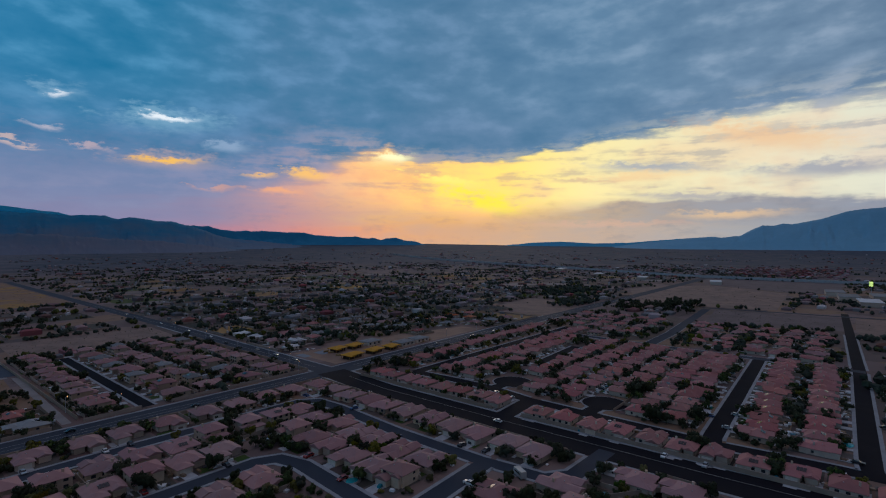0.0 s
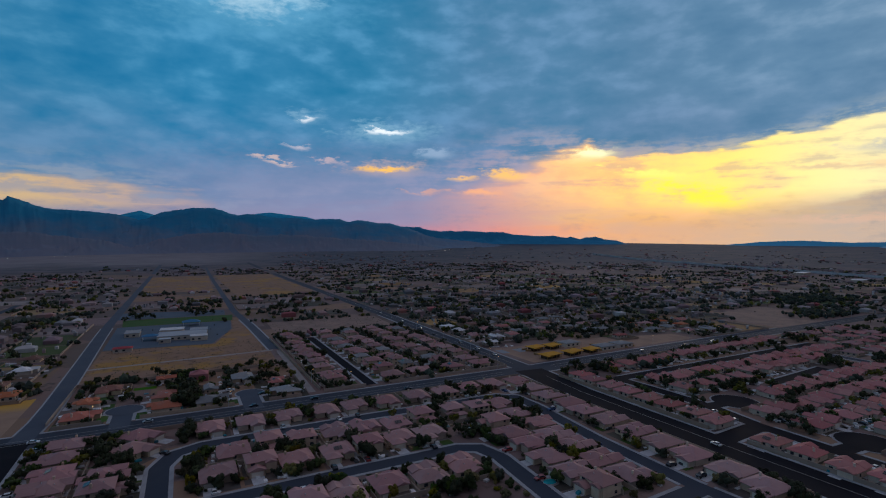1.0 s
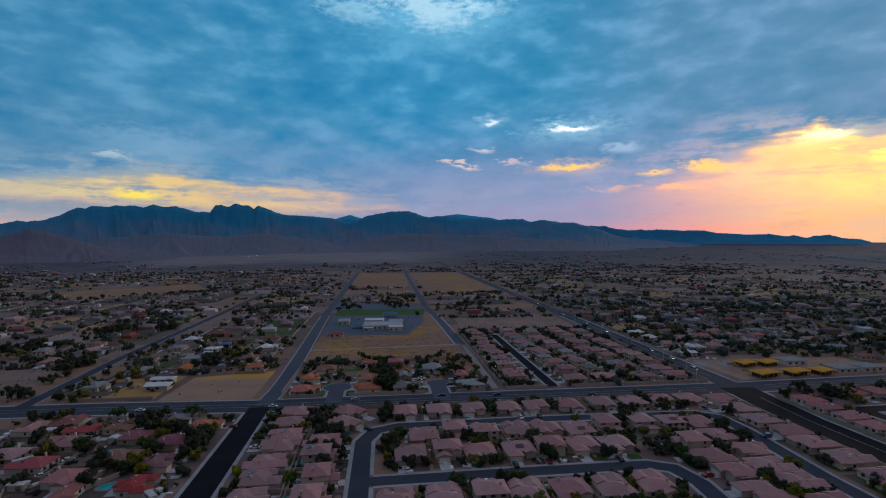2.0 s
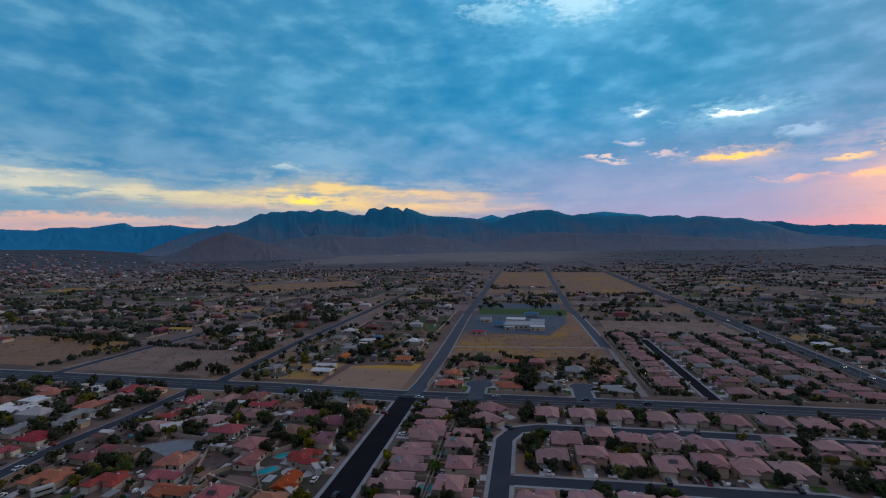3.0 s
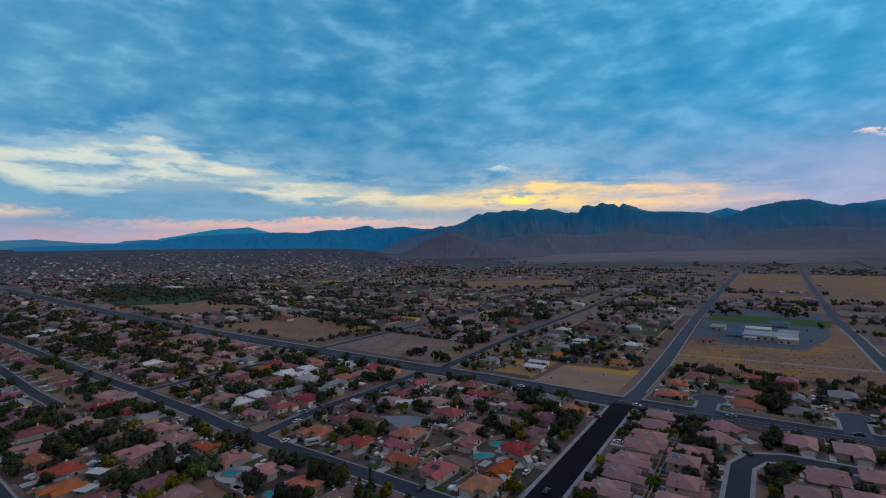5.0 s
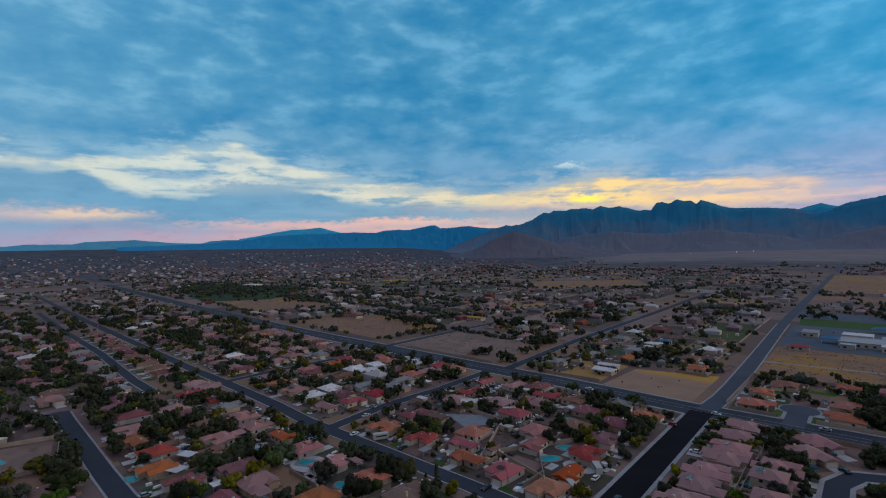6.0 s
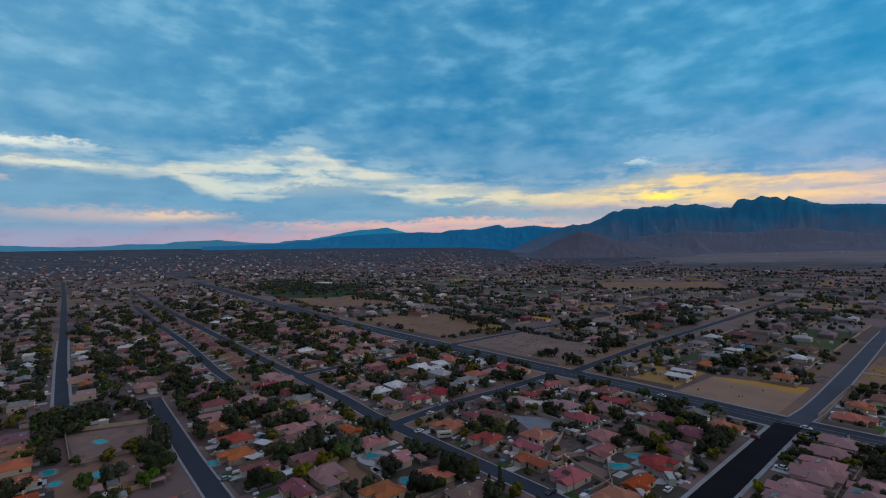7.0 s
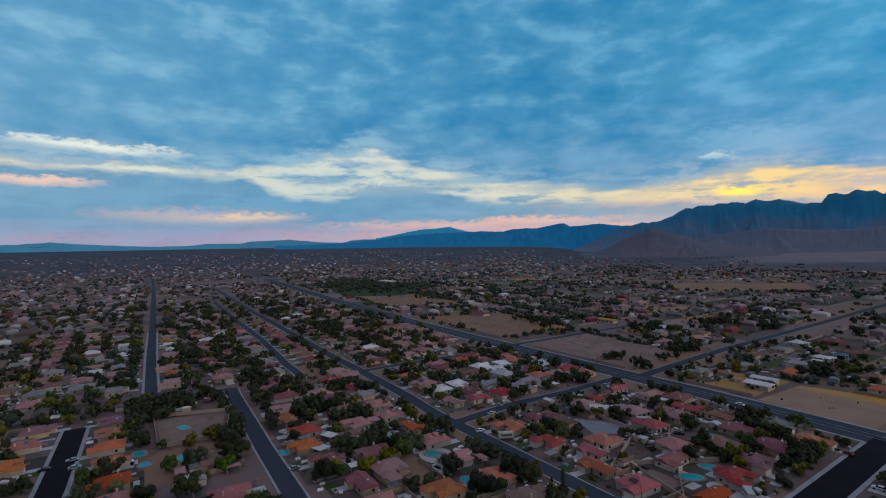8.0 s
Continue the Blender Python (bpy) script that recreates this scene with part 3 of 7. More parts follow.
lay("road_main", [(1400, 310), (662, 292), (430, 289), (216, 281), (60, 281), (-71, 281), (-150, 286), (-220, 287), (-300, 290), (-400, 293), (-500, 299), (-700, 315), (-915, 336), (-1500, 400), (-2400, 510)], 19, line=True, label="wide grey asphalt main road with painted lines")
lay("road_cross_north", [(213, 281), (215, 399), (219, 557), (222, 854), (228, 1376), (236, 2200)], 15, line=True, label="grey asphalt road with passing headlights")
lay("road_cross_south", [(213, 281), (207, 225), (207, 130), (209, 45), (213, -30), (215, -120)], 21, NEW_ASPHALT, line=True, label="wide dark asphalt avenue with white lane line")
lay("road_field_north", [(-64, 281), (-62, 310), (-62, 340), (-64, 423), (-68, 560), (-70, 656), (-72, 1067), (-74, 1561), (-75, 2148)], 9.4, OLD_ASPHALT, walk_w=0.9, label="straight grey asphalt road between fields")
lay("freeway", [(2060, 2100), (1817, 1534), (1767, 1267), (1696, 1078), (1622, 799), (1531, 567), (1437, 339), (1425, 187), (1418, 30), (1416, -150)], 34, CONCRETE, label="pale elevated freeway far across the valley")
lay("road_dark_south", [(-65, 281), (-64, 180), (-63, 90)], 11, NEW_ASPHALT, label="freshly paved dark asphalt road")
lay("street_rose", [(250, 238), (252, 200), (252, 175), (246, 145), (244, 52), (248, 10), (250, -50)], 8.5, NEW_ASPHALT)
lay("street_rose_entry", [(207, 141), (247, 144)], 10, NEW_ASPHALT)
lay("street_rose_straight", [(244, 52), (253, 53.5), (452, 62)], 8, NEW_ASPHALT)
lay("street_rose_edge", [(245, -3), (258, -1.5), (440, 3), (481, 5), (590, 10), (800, 20)], 7.5, NEW_ASPHALT)
lay("street_rose_top", [(250, 236), (490, 239)], 8.5, NEW_ASPHALT)
lay("street_rose_stub", [(330, 184), (400, 189)], 8, NEW_ASPHALT)
lay("street_rose_far", [(447, 0), (447, 130), (452, 240)], 8.5)
lay("court_rose_one", [(252, 174), (268, 172)], 8, NEW_ASPHALT)
lay("court_rose_two", [(245, 111), (264, 110)], 8, NEW_ASPHALT)
lay("street_tan_loop", [(-8, 120), (-8, 225), (-3, 237), (8, 242), (82, 243), (160, 241), (168, 235), (169, 218), (165, 170), (165, 120), (168, 92), (178, 85), (207, 84)], 7.2)
lay("street_tan_inner", [(-8, 187), (56, 188), (105, 188), (113, 184), (116, 172), (112, 120)], 7.2)
lay("street_tan_short", [(165, 117), (131, 115), (112, 114)], 8)
lay("street_mauve", [(104, 297), (105, 470)], 6.5, NEW_ASPHALT)
lay("court_orange", [(-27, 281), (-27, 308)], 9, OLD_ASPHALT)
lay("street_east", [(455, 145), (521, 146), (740, 163)], 10, walk_w=0.6)
lay("road_field_east", [(752, 170), (757, 150), (764, 60), (774, -60)], 9, walk_w=0.6)
lay("court_grey", [(34, 281), (34, 312)], 10, OLD_ASPHALT)
lay("lane_field", [(67, 432), (64, 560), (58, 701), (62, 1250), (70, 1900)], 8, OLD_ASPHALT)
lay("street_west_north", [(-192, 287), (-199, 413), (-200, 603), (-205, 900)], 7.5, walk_w=0.5)
lay("street_west_second", [(-320, 291), (-319, 330), (-318, 391), (-314, 520)], 7, walk_w=0.5)
lay("street_ranch", [(-64, 141), (-109, 143), (-159, 144), (-216, 145), (-252, 149), (-320, 153), (-375, 155), (-433, 159), (-511, 164), (-760, 180), (-1200, 215)], 7.4, walk_w=0.7)
lay("street_ranch_branch", [(-320, 153), (-320, 190), (-316, 238)], 6, walk_w=0.7)
lay("street_ranch_link", [(-197, 146), (-201, 186), (-198, 226), (-199, 287)], 6.6, walk_w=0.7)
lay("street_ranch_south", [(-100, 52), (-172, 57.5), (-225, 60.5), (-311, 67), (-333, 69)], 7.2, walk_w=0.9)
lay("street_ranch_bend", [(-331, 69), (-333, 40), (-350, 27)], 6.6, walk_w=0.7)
lay("street_long_west", [(-340, 26), (-380, 29), (-496, 38), (-624, 49), (-1130, 90), (-1755, 137)], 7)
lay("street_mauve_west", [(-334, 115), (-375, 117), (-496, 130), (-670, 141), (-900, 160)], 6.2, walk_w=0.7)
lay("street_corner_west", [(-150, -22), (-233, -14), (-305, -9)], 9, NEW_ASPHALT)

for name, pts, width, *_ in ROADS:
    for x, y in sampled(pts, 2.0):
        mark(x, y, width / 2 + 2.5, 1)


def near_other_road(x, y, own):
    for name, pts, width, *_ in ROADS:
        if name == own:
            continue
        for (x0, y0), (x1, y1) in zip(pts, pts[1:]):
            d = Vector((x1 - x0, y1 - y0))
            u = min(max(((x - x0) * d.x + (y - y0) * d.y) / d.length_squared, 0), 1)
            if math.hypot(x - x0 - u * d.x, y - y0 - u * d.y) < width / 2 + 0.8:
                return True
    return False


for i, (name, pts, width, mat, walk_w, label, line) in enumerate(ROADS):
    dense = sampled(pts, 40.0)
    road = strip(name, dense, width, 0.03 + 0.006 * i, mat)
    tagged(road, label or ("dark asphalt residential street" if mat is NEW_ASPHALT else "grey asphalt residential street with concrete kerbs"), "road", kind="structure")
    # raised concrete walks with kerb, broken where another road crosses
    verts, faces = [], []
    fine_pts = [p for p in sampled(pts, 2.5) if math.hypot(*p) < 620]
    if len(fine_pts) > 2:
        for side in (1, -1):
            inner, outer = offset_line(fine_pts, side * (width / 2)), offset_line(fine_pts, side * (width / 2 + walk_w))
            for k in range(len(fine_pts) - 1):
                mx, my = (inner[k][0] + outer[k + 1][0]) / 2, (inner[k][1] + outer[k + 1][1]) / 2
                if math.hypot(fine_pts[k][0] - fine_pts[k + 1][0], fine_pts[k][1] - fine_pts[k + 1][1]) > 6 or near_other_road(mx, my, name):
                    continue
                v = len(verts)
                for p in (inner[k], inner[k + 1], outer[k + 1], outer[k]):
                    verts += [(*p, 0.0), (*p, 0.16)]
                q = [(1, 3, 5, 7), (0, 2, 3, 1), (2, 4, 5, 3), (4, 6, 7, 5), (6, 0, 1, 7)]
                faces += [tuple(v + a for a in (f if side < 0 else f)) for f in q]
        if faces:
            tagged(from_lists("pavement", verts, faces, SIDEWALK), "pale concrete pavement with kerb along the street", "pavement", kind="structure")
    if line:
        cut = [p for p in sampled(pts, 6.0) if math.hypot(p[0], p[1]) < 900 and not (abs(p[0] - 213) < 16 and abs(p[1] - 281) < 16)]
        off = {"road_main": 0.0, "road_cross_north": 0.0, "road_cross_south": 2.0}[name]
        verts, faces = [], []
        for o in (off,) if name != "road_main" else (off - 2.2, off + 2.2):
            mid_pts = offset_line(cut, o)
            for a, b in zip(mid_pts, mid_pts[1:]):
                d = Vector((b[0] - a[0], b[1] - a[1]))
                if d.length > 12:
                    continue
                n = Vector((-d.y, d.x)).normalized() * 0.16
                v = len(verts)
                verts += [(a[0] + n.x, a[1] + n.y, 0.24), (a[0] - n.x, a[1] - n.y, 0.24), (b[0] - n.x, b[1] - n.y, 0.24), (b[0] + n.x, b[1] + n.y, 0.24)]
                faces.append((v, v + 1, v + 2, v + 3))
        from_lists("lane_line", verts, faces, PAINT_LINE, road)


def disc_pad(name, x, y, r, z, mat, label, category, ry=None):
    bm = bmesh.new()
    vs = [bm.verts.new((x + r * math.cos(k * math.pi / 12), y + (ry or r) * math.sin(k * math.pi / 12), z)) for k in range(24)]
    bm.faces.new(vs)
    return tagged(part(name, bm, mat), label, category, kind="structure")


for x, y, r, m in ((-27, 311, 8.5, OLD_ASPHALT), (35, 313, 7.5, OLD_ASPHALT), (272, 172, 12, NEW_ASPHALT), (268, 110, 12, NEW_ASPHALT)):
    disc_pad("turning_circle", x, y, r + 0.9, 0.10, SIDEWALK, "pale concrete kerb ring of a turning circle", "pavement")
    disc_pad("turning_circle", x, y, r, 0.24, m, "asphalt turning circle at a street end", "road")
    mark(x, y, r + 2, 1)


# ---- open land ----
YARD_ASPHALT = material("school_yard_asphalt", (0.085, 0.115, 0.155), 0.9, (0.115, 0.14, 0.175), 0.05, 1.2, 0.4)
SITE = material("site_earth", (0.34, 0.225, 0.165), 0.95, (0.24, 0.16, 0.125), 0.06, 0.9, 0.55)
TRACK = material("pale_track_gravel", (0.33, 0.30, 0.29), 0.95, (0.24, 0.21, 0.20), 0.1, 1.5, 0.4)
PAD = material("blue_grey_gravel", (0.24, 0.275, 0.32), 0.95, (0.18, 0.20, 0.235), 0.2, 2.0, 0.4)


def corner_grass():
    """Bare tan soil that turns to dry yellow grass away from the main road."""
    m = material("corner_field_grass", (0.35, 0.235, 0.165), 0.95, (0.27, 0.18, 0.13), 0.06, 0.9, 0.5)
    tree = m.node_tree
    bsdf = tree.nodes["Principled BSDF"]
    before = Val(tree, bsdf.inputs["Base Color"].links[0].from_socket)
    where = Val(tree, tree.nodes.new("ShaderNodeNewGeometry").outputs["Position"])
    split = tree.nodes.new("ShaderNodeSeparateXYZ")
    tree.links.new(where.sock, split.inputs[0])
    grown = smooth(Val(tree, split.outputs[1]) + Val(tree, split.outputs[0]) * 0.18 + (noised(where, 0.05, 5.0, 0.6) - 0.5) * 60.0, 308.0, 338.0)
    tree.links.new(mixed(grown * 0.85, before, (0.52, 0.29, 0.04)).sock, bsdf.inputs["Base Color"])
    return m


def plot(name, pts, mat, label, z=0.015, category="field"):
    bm = bmesh.new()
    bm.faces.new([bm.verts.new((x, y, ground_z(x, y) + z)) for x, y in pts])
    ob = tagged(part(name, bm, mat), label, category, kind="structure")
    xs, ys = [p[0] for p in pts], [p[1] for p in pts]
    for gx in range(int(min(xs)), int(max(xs)), 2):
        for gy in range(int(min(ys)), int(max(ys)), 2):
            inside = False
            for (x0, y0), (x1, y1) in zip(pts, pts[1:] + pts[:1]):
                if (y0 > gy) != (y1 > gy) and gx < (x1 - x0) * (gy - y0) / (y1 - y0) + x0:
                    inside = not inside
            if inside:
                mark(gx, gy, 1.5, 3, keep=True)
    return ob


plot("field", [(-125, 297), (-73, 292), (-73, 357), (-122, 345)], corner_grass(), "tan corner field with dry yellow grass beside the road")
plot("field", [(-58, 378), (62, 384), (64, 440), (60, 640), (50, 640), (46, 560), (25, 480), (-58, 486)], FIELD, "dry brown lot with sparse scrub")
plot("dirt_track", [(-60, 418), (66, 428), (66, 432), (-60, 422)], TRACK, "pale dirt track across the brown lot", 0.045, "track")
plot("dirt_track", [(66, 298), (70, 298), (71.5, 426), (67.5, 426)], TRACK, "pale gravel track beside the mauve roofs", 0.05, "track")
plot("field", [(-70, 1010), (50, 1010), (60, 1480), (-70, 1480)], FIELD, "dry tan field beyond the school")
plot("field", [(80, 880), (212, 890), (216, 1480), (72, 1480)], FIELD, "dry tan field beside the north road")
plot("field", [(-73, 870), (45, 880), (45, 930), (-73, 930)], FIELD, "narrow dry field beyond the school")
plot("field", [(80, 500), (200, 500), (204, 575), (82, 580)], BARE, "graded reddish lot behind the mauve roofs")
plot("construction_ground", [(229, 296), (420, 305), (420, 328), (345, 346), (229, 350)], SITE, "graded pale earth of a building site", 0.02)
plot("foundation_slab", [(226, 331), (233, 331), (233, 344), (226, 344)], PAD, "blue-grey concrete slab on the building site", 0.06, "slab")
plot("foundation_slab", [(241, 329), (251, 330), (251, 342), (241, 341)], PAD, "blue-grey concrete slab on the building site", 0.06, "slab")
plot("field", [(742, 152), (756, 18), (640, 14), (634, 90), (603, 137)], EAST_FIELD, "bare brown field beside the rose roofs")
plot("field", [(994, 358), (1171, 252), (1063, 104), (785, 89), (773, 167), (764, 261)], BARE, "wide graded pale brown field")
plot("field", [(1190, 262), (1385, 330), (1385, 38), (1099, 31), (1080, 108)], EAST_FIELD, "wide dark brown open field")
plot("field", [(617, -14), (637, 7), (756, 9), (762, -18)], BARE, "bare brown lot by the estate road")
plot("field", [(554, 323), (562, 300), (650, 305), (720, 328), (702, 415), (600, 400)], BARE, "bare lot beside the main road")
plot("field", [(-330, 312), (-212, 304), (-215, 375), (-322, 392)], BARE, "bare pale lot with scattered scrub")
plot("field", [(-520, 330), (-348, 314), (-345, 400), (-470, 430)], FIELD, "dry tan field beside the main road")
plot("field", [(-860, 370), (-620, 345), (-600, 460), (-800, 480)], FIELD, "dry tan field near the park")
plot("field", [(-586, 975), (-399, 1130), (-325, 989), (-490, 859)], FIELD, "dry ochre field among far trees")
plot("park_lawn", [(-1115, 430), (-830, 360), (-767, 446), (-900, 620), (-1230, 600)], PARK_GRASS, "green park lawn among dark trees", 0.03, "lawn")
plot("park_lawn", [(800, 380), (960, 400), (950, 470), (800, 450)], PARK_GRASS, "green park lawn far beyond the roofs", 0.03, "lawn")
plot("school_parking", [(-58, 490), (23, 482), (44, 556), (48, 614), (-60, 614)], YARD_ASPHALT, "blue-grey asphalt school yard", 0.03, "yard")
plot("school_lawn", [(-56, 616), (50, 616), (54, 664), (-60, 668)], LAWN, "green school playing field", 0.035, "lawn")
plot("school_parking", [(-66, 672), (46, 668), (48, 715), (-68, 735)], YARD_ASPHALT, "blue-grey asphalt parking lot", 0.03, "yard")


# ---- mountains and far ridges ----
def rock(name, low_c, high_c):
    return material(name, low_c, 0.95, high_c, 0.0035, 0.02, 0.5, "island", 0.0)


def ridge(name, stops, r_base, r_top, mat, label, rough=0.10, seed=0.0, foot=None, folds=1.0):
    """A mountain range along azimuth: stops are (azimuth, elevation of the crest) in degrees, seen from the valley."""
    azs, els = [s[0] for s in stops], [s[1] for s in stops]
    a0, a1 = azs[0], azs[-1]
    n = int((a1 - a0) * 12) + 2
    rings = 15
    verts, faces = [], []
    for i in range(n):
        a = a0 + (a1 - a0) * i / (n - 1)
        e = float(np.interp(a, azs, els))
        e += rough * (0.8 * noise.fractal((a * 1.1 + seed, seed, 0.0), 0.8, 2.1, 6) + 0.7 * abs(noise.noise((a * 2.6 + seed, seed, 5.0))) + 0.55 * noise.noise((a * 5.2 + seed, seed, 9.0)) - 0.25)
        zc = 88 + r_top * math.tan(radians(e))
        broad = sum(float(np.interp(a + q, azs, els)) for q in (-2.4, -1.6, -0.8, 0.0, 0.8, 1.6, 2.4)) / 7
        zs = min(88 + r_top * math.tan(radians(broad)), zc + 40)     # the body of the range, smoother than its crest
        ca, sa = math.cos(radians(a)), math.sin(radians(a))
        for k in range(rings):
            u = k / (rings - 3)
            if u <= 1:
                fold = (noise.fractal((a * 0.5 * folds + u * 2.6 * math.sin(a * 0.9 + seed) + seed, u * 3.0, seed + 3), 0.9, 2.1, 4) + 0.35 * noise.noise((a * 1.7 * folds - u * 5.0 * math.sin(a * 1.3), u * 7.0, seed + 8))) * (u * (1.0 - u)) * 2.0
                r = r_base + (r_top - r_base) * u
                zb = ground_z(r_base * ca, r_base * sa) - 6
                z = zb + (zs + (zc - zs) * u ** 3 - zb) * max(u ** 1.35 + fold * 0.45, 0.0)
                r += fold * (r_top - r_base) * 0.25
            else:
                r = r_top + 90 * (k - rings + 3)
                z = zc - (zc - 20) * 0.5 * (k - rings + 3)
            verts.append((r * ca, r * sa, z))
    for i in range(n - 1):
        for k in range(rings - 1):
            a = i * rings + k
            faces.append((a, a + rings, a + rings + 1, a + 1))
    return tagged(from_lists(name, verts, faces, mat, None, True), label, "mountains", kind="structure")


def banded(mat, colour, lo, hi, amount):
    """Blends another, browner colour in towards the foot, with a ragged upper limit."""
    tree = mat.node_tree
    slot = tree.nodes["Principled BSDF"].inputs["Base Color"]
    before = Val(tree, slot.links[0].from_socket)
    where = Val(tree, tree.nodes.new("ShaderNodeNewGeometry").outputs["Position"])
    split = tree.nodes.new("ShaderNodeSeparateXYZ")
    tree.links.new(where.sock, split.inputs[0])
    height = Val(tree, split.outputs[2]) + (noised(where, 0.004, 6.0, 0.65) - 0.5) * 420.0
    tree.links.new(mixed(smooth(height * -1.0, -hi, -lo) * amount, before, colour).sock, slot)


# range and foothill colours include the blue of aerial haze
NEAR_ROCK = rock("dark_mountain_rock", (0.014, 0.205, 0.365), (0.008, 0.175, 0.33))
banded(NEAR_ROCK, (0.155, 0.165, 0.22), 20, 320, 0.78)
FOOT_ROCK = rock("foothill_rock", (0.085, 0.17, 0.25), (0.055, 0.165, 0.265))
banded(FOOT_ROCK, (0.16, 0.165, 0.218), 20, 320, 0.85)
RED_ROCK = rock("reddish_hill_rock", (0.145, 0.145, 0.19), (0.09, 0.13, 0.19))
# the air is clear: distance haze is painted as blue into these ridges
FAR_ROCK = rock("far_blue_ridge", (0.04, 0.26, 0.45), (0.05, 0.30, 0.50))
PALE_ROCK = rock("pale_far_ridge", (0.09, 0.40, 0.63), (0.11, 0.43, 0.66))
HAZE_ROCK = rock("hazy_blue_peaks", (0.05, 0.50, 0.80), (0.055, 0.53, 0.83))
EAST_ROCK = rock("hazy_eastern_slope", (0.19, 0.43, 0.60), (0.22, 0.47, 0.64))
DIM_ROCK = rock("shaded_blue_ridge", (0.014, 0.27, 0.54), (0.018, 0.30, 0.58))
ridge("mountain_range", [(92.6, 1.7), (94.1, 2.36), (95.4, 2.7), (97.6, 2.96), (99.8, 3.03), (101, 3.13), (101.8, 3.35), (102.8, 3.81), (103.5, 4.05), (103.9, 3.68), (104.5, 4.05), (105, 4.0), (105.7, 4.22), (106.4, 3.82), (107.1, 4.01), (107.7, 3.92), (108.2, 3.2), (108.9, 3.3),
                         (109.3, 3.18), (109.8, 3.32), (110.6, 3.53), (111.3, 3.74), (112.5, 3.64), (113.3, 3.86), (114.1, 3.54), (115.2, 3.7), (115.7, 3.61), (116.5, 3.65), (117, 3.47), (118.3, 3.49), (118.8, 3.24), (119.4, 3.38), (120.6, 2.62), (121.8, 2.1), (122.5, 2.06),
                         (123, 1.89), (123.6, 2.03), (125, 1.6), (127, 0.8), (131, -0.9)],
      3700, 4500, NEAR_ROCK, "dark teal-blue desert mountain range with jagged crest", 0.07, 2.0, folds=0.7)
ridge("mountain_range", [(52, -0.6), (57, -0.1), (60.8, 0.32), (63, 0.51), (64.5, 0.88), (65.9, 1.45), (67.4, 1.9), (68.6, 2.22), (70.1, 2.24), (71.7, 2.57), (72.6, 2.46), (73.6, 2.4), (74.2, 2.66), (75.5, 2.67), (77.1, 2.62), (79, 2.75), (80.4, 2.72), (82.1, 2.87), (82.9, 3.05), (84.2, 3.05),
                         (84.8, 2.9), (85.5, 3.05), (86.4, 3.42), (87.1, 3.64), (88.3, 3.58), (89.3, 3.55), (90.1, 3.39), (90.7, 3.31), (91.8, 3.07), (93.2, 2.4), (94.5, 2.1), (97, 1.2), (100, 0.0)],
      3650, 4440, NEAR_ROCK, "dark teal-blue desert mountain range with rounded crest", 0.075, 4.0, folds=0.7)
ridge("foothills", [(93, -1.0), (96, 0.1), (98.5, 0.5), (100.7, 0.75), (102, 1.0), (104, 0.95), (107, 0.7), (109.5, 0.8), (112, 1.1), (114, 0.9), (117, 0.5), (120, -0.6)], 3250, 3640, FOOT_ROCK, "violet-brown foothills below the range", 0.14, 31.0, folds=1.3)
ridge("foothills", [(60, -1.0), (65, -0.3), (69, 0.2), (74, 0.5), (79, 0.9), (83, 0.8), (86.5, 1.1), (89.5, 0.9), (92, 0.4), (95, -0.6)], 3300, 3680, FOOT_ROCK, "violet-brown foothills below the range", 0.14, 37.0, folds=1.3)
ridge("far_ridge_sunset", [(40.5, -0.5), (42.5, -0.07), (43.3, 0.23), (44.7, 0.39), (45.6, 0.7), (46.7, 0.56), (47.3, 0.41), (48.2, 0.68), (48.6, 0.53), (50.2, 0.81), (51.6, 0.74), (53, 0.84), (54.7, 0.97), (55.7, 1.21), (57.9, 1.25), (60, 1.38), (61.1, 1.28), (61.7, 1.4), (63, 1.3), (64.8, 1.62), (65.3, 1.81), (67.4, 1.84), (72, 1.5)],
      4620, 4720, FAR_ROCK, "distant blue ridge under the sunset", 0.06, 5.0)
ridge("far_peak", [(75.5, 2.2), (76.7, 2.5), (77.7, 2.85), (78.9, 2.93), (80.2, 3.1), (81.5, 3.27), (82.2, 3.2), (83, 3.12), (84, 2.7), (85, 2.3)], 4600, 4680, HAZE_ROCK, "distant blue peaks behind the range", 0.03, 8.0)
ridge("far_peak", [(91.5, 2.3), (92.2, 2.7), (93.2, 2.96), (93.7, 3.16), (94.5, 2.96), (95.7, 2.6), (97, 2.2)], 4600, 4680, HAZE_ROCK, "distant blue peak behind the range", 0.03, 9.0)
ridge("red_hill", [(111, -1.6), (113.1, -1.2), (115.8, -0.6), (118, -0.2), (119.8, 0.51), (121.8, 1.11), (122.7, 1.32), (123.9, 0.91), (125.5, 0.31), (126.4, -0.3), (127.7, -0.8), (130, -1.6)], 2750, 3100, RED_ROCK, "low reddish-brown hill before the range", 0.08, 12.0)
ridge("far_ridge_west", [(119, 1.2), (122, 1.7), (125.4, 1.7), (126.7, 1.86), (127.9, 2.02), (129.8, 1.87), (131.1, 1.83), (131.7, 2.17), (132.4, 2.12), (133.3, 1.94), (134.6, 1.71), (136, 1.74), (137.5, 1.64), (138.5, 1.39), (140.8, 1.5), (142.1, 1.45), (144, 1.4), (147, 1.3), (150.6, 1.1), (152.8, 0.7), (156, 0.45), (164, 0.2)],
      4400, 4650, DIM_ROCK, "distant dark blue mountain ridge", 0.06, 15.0)
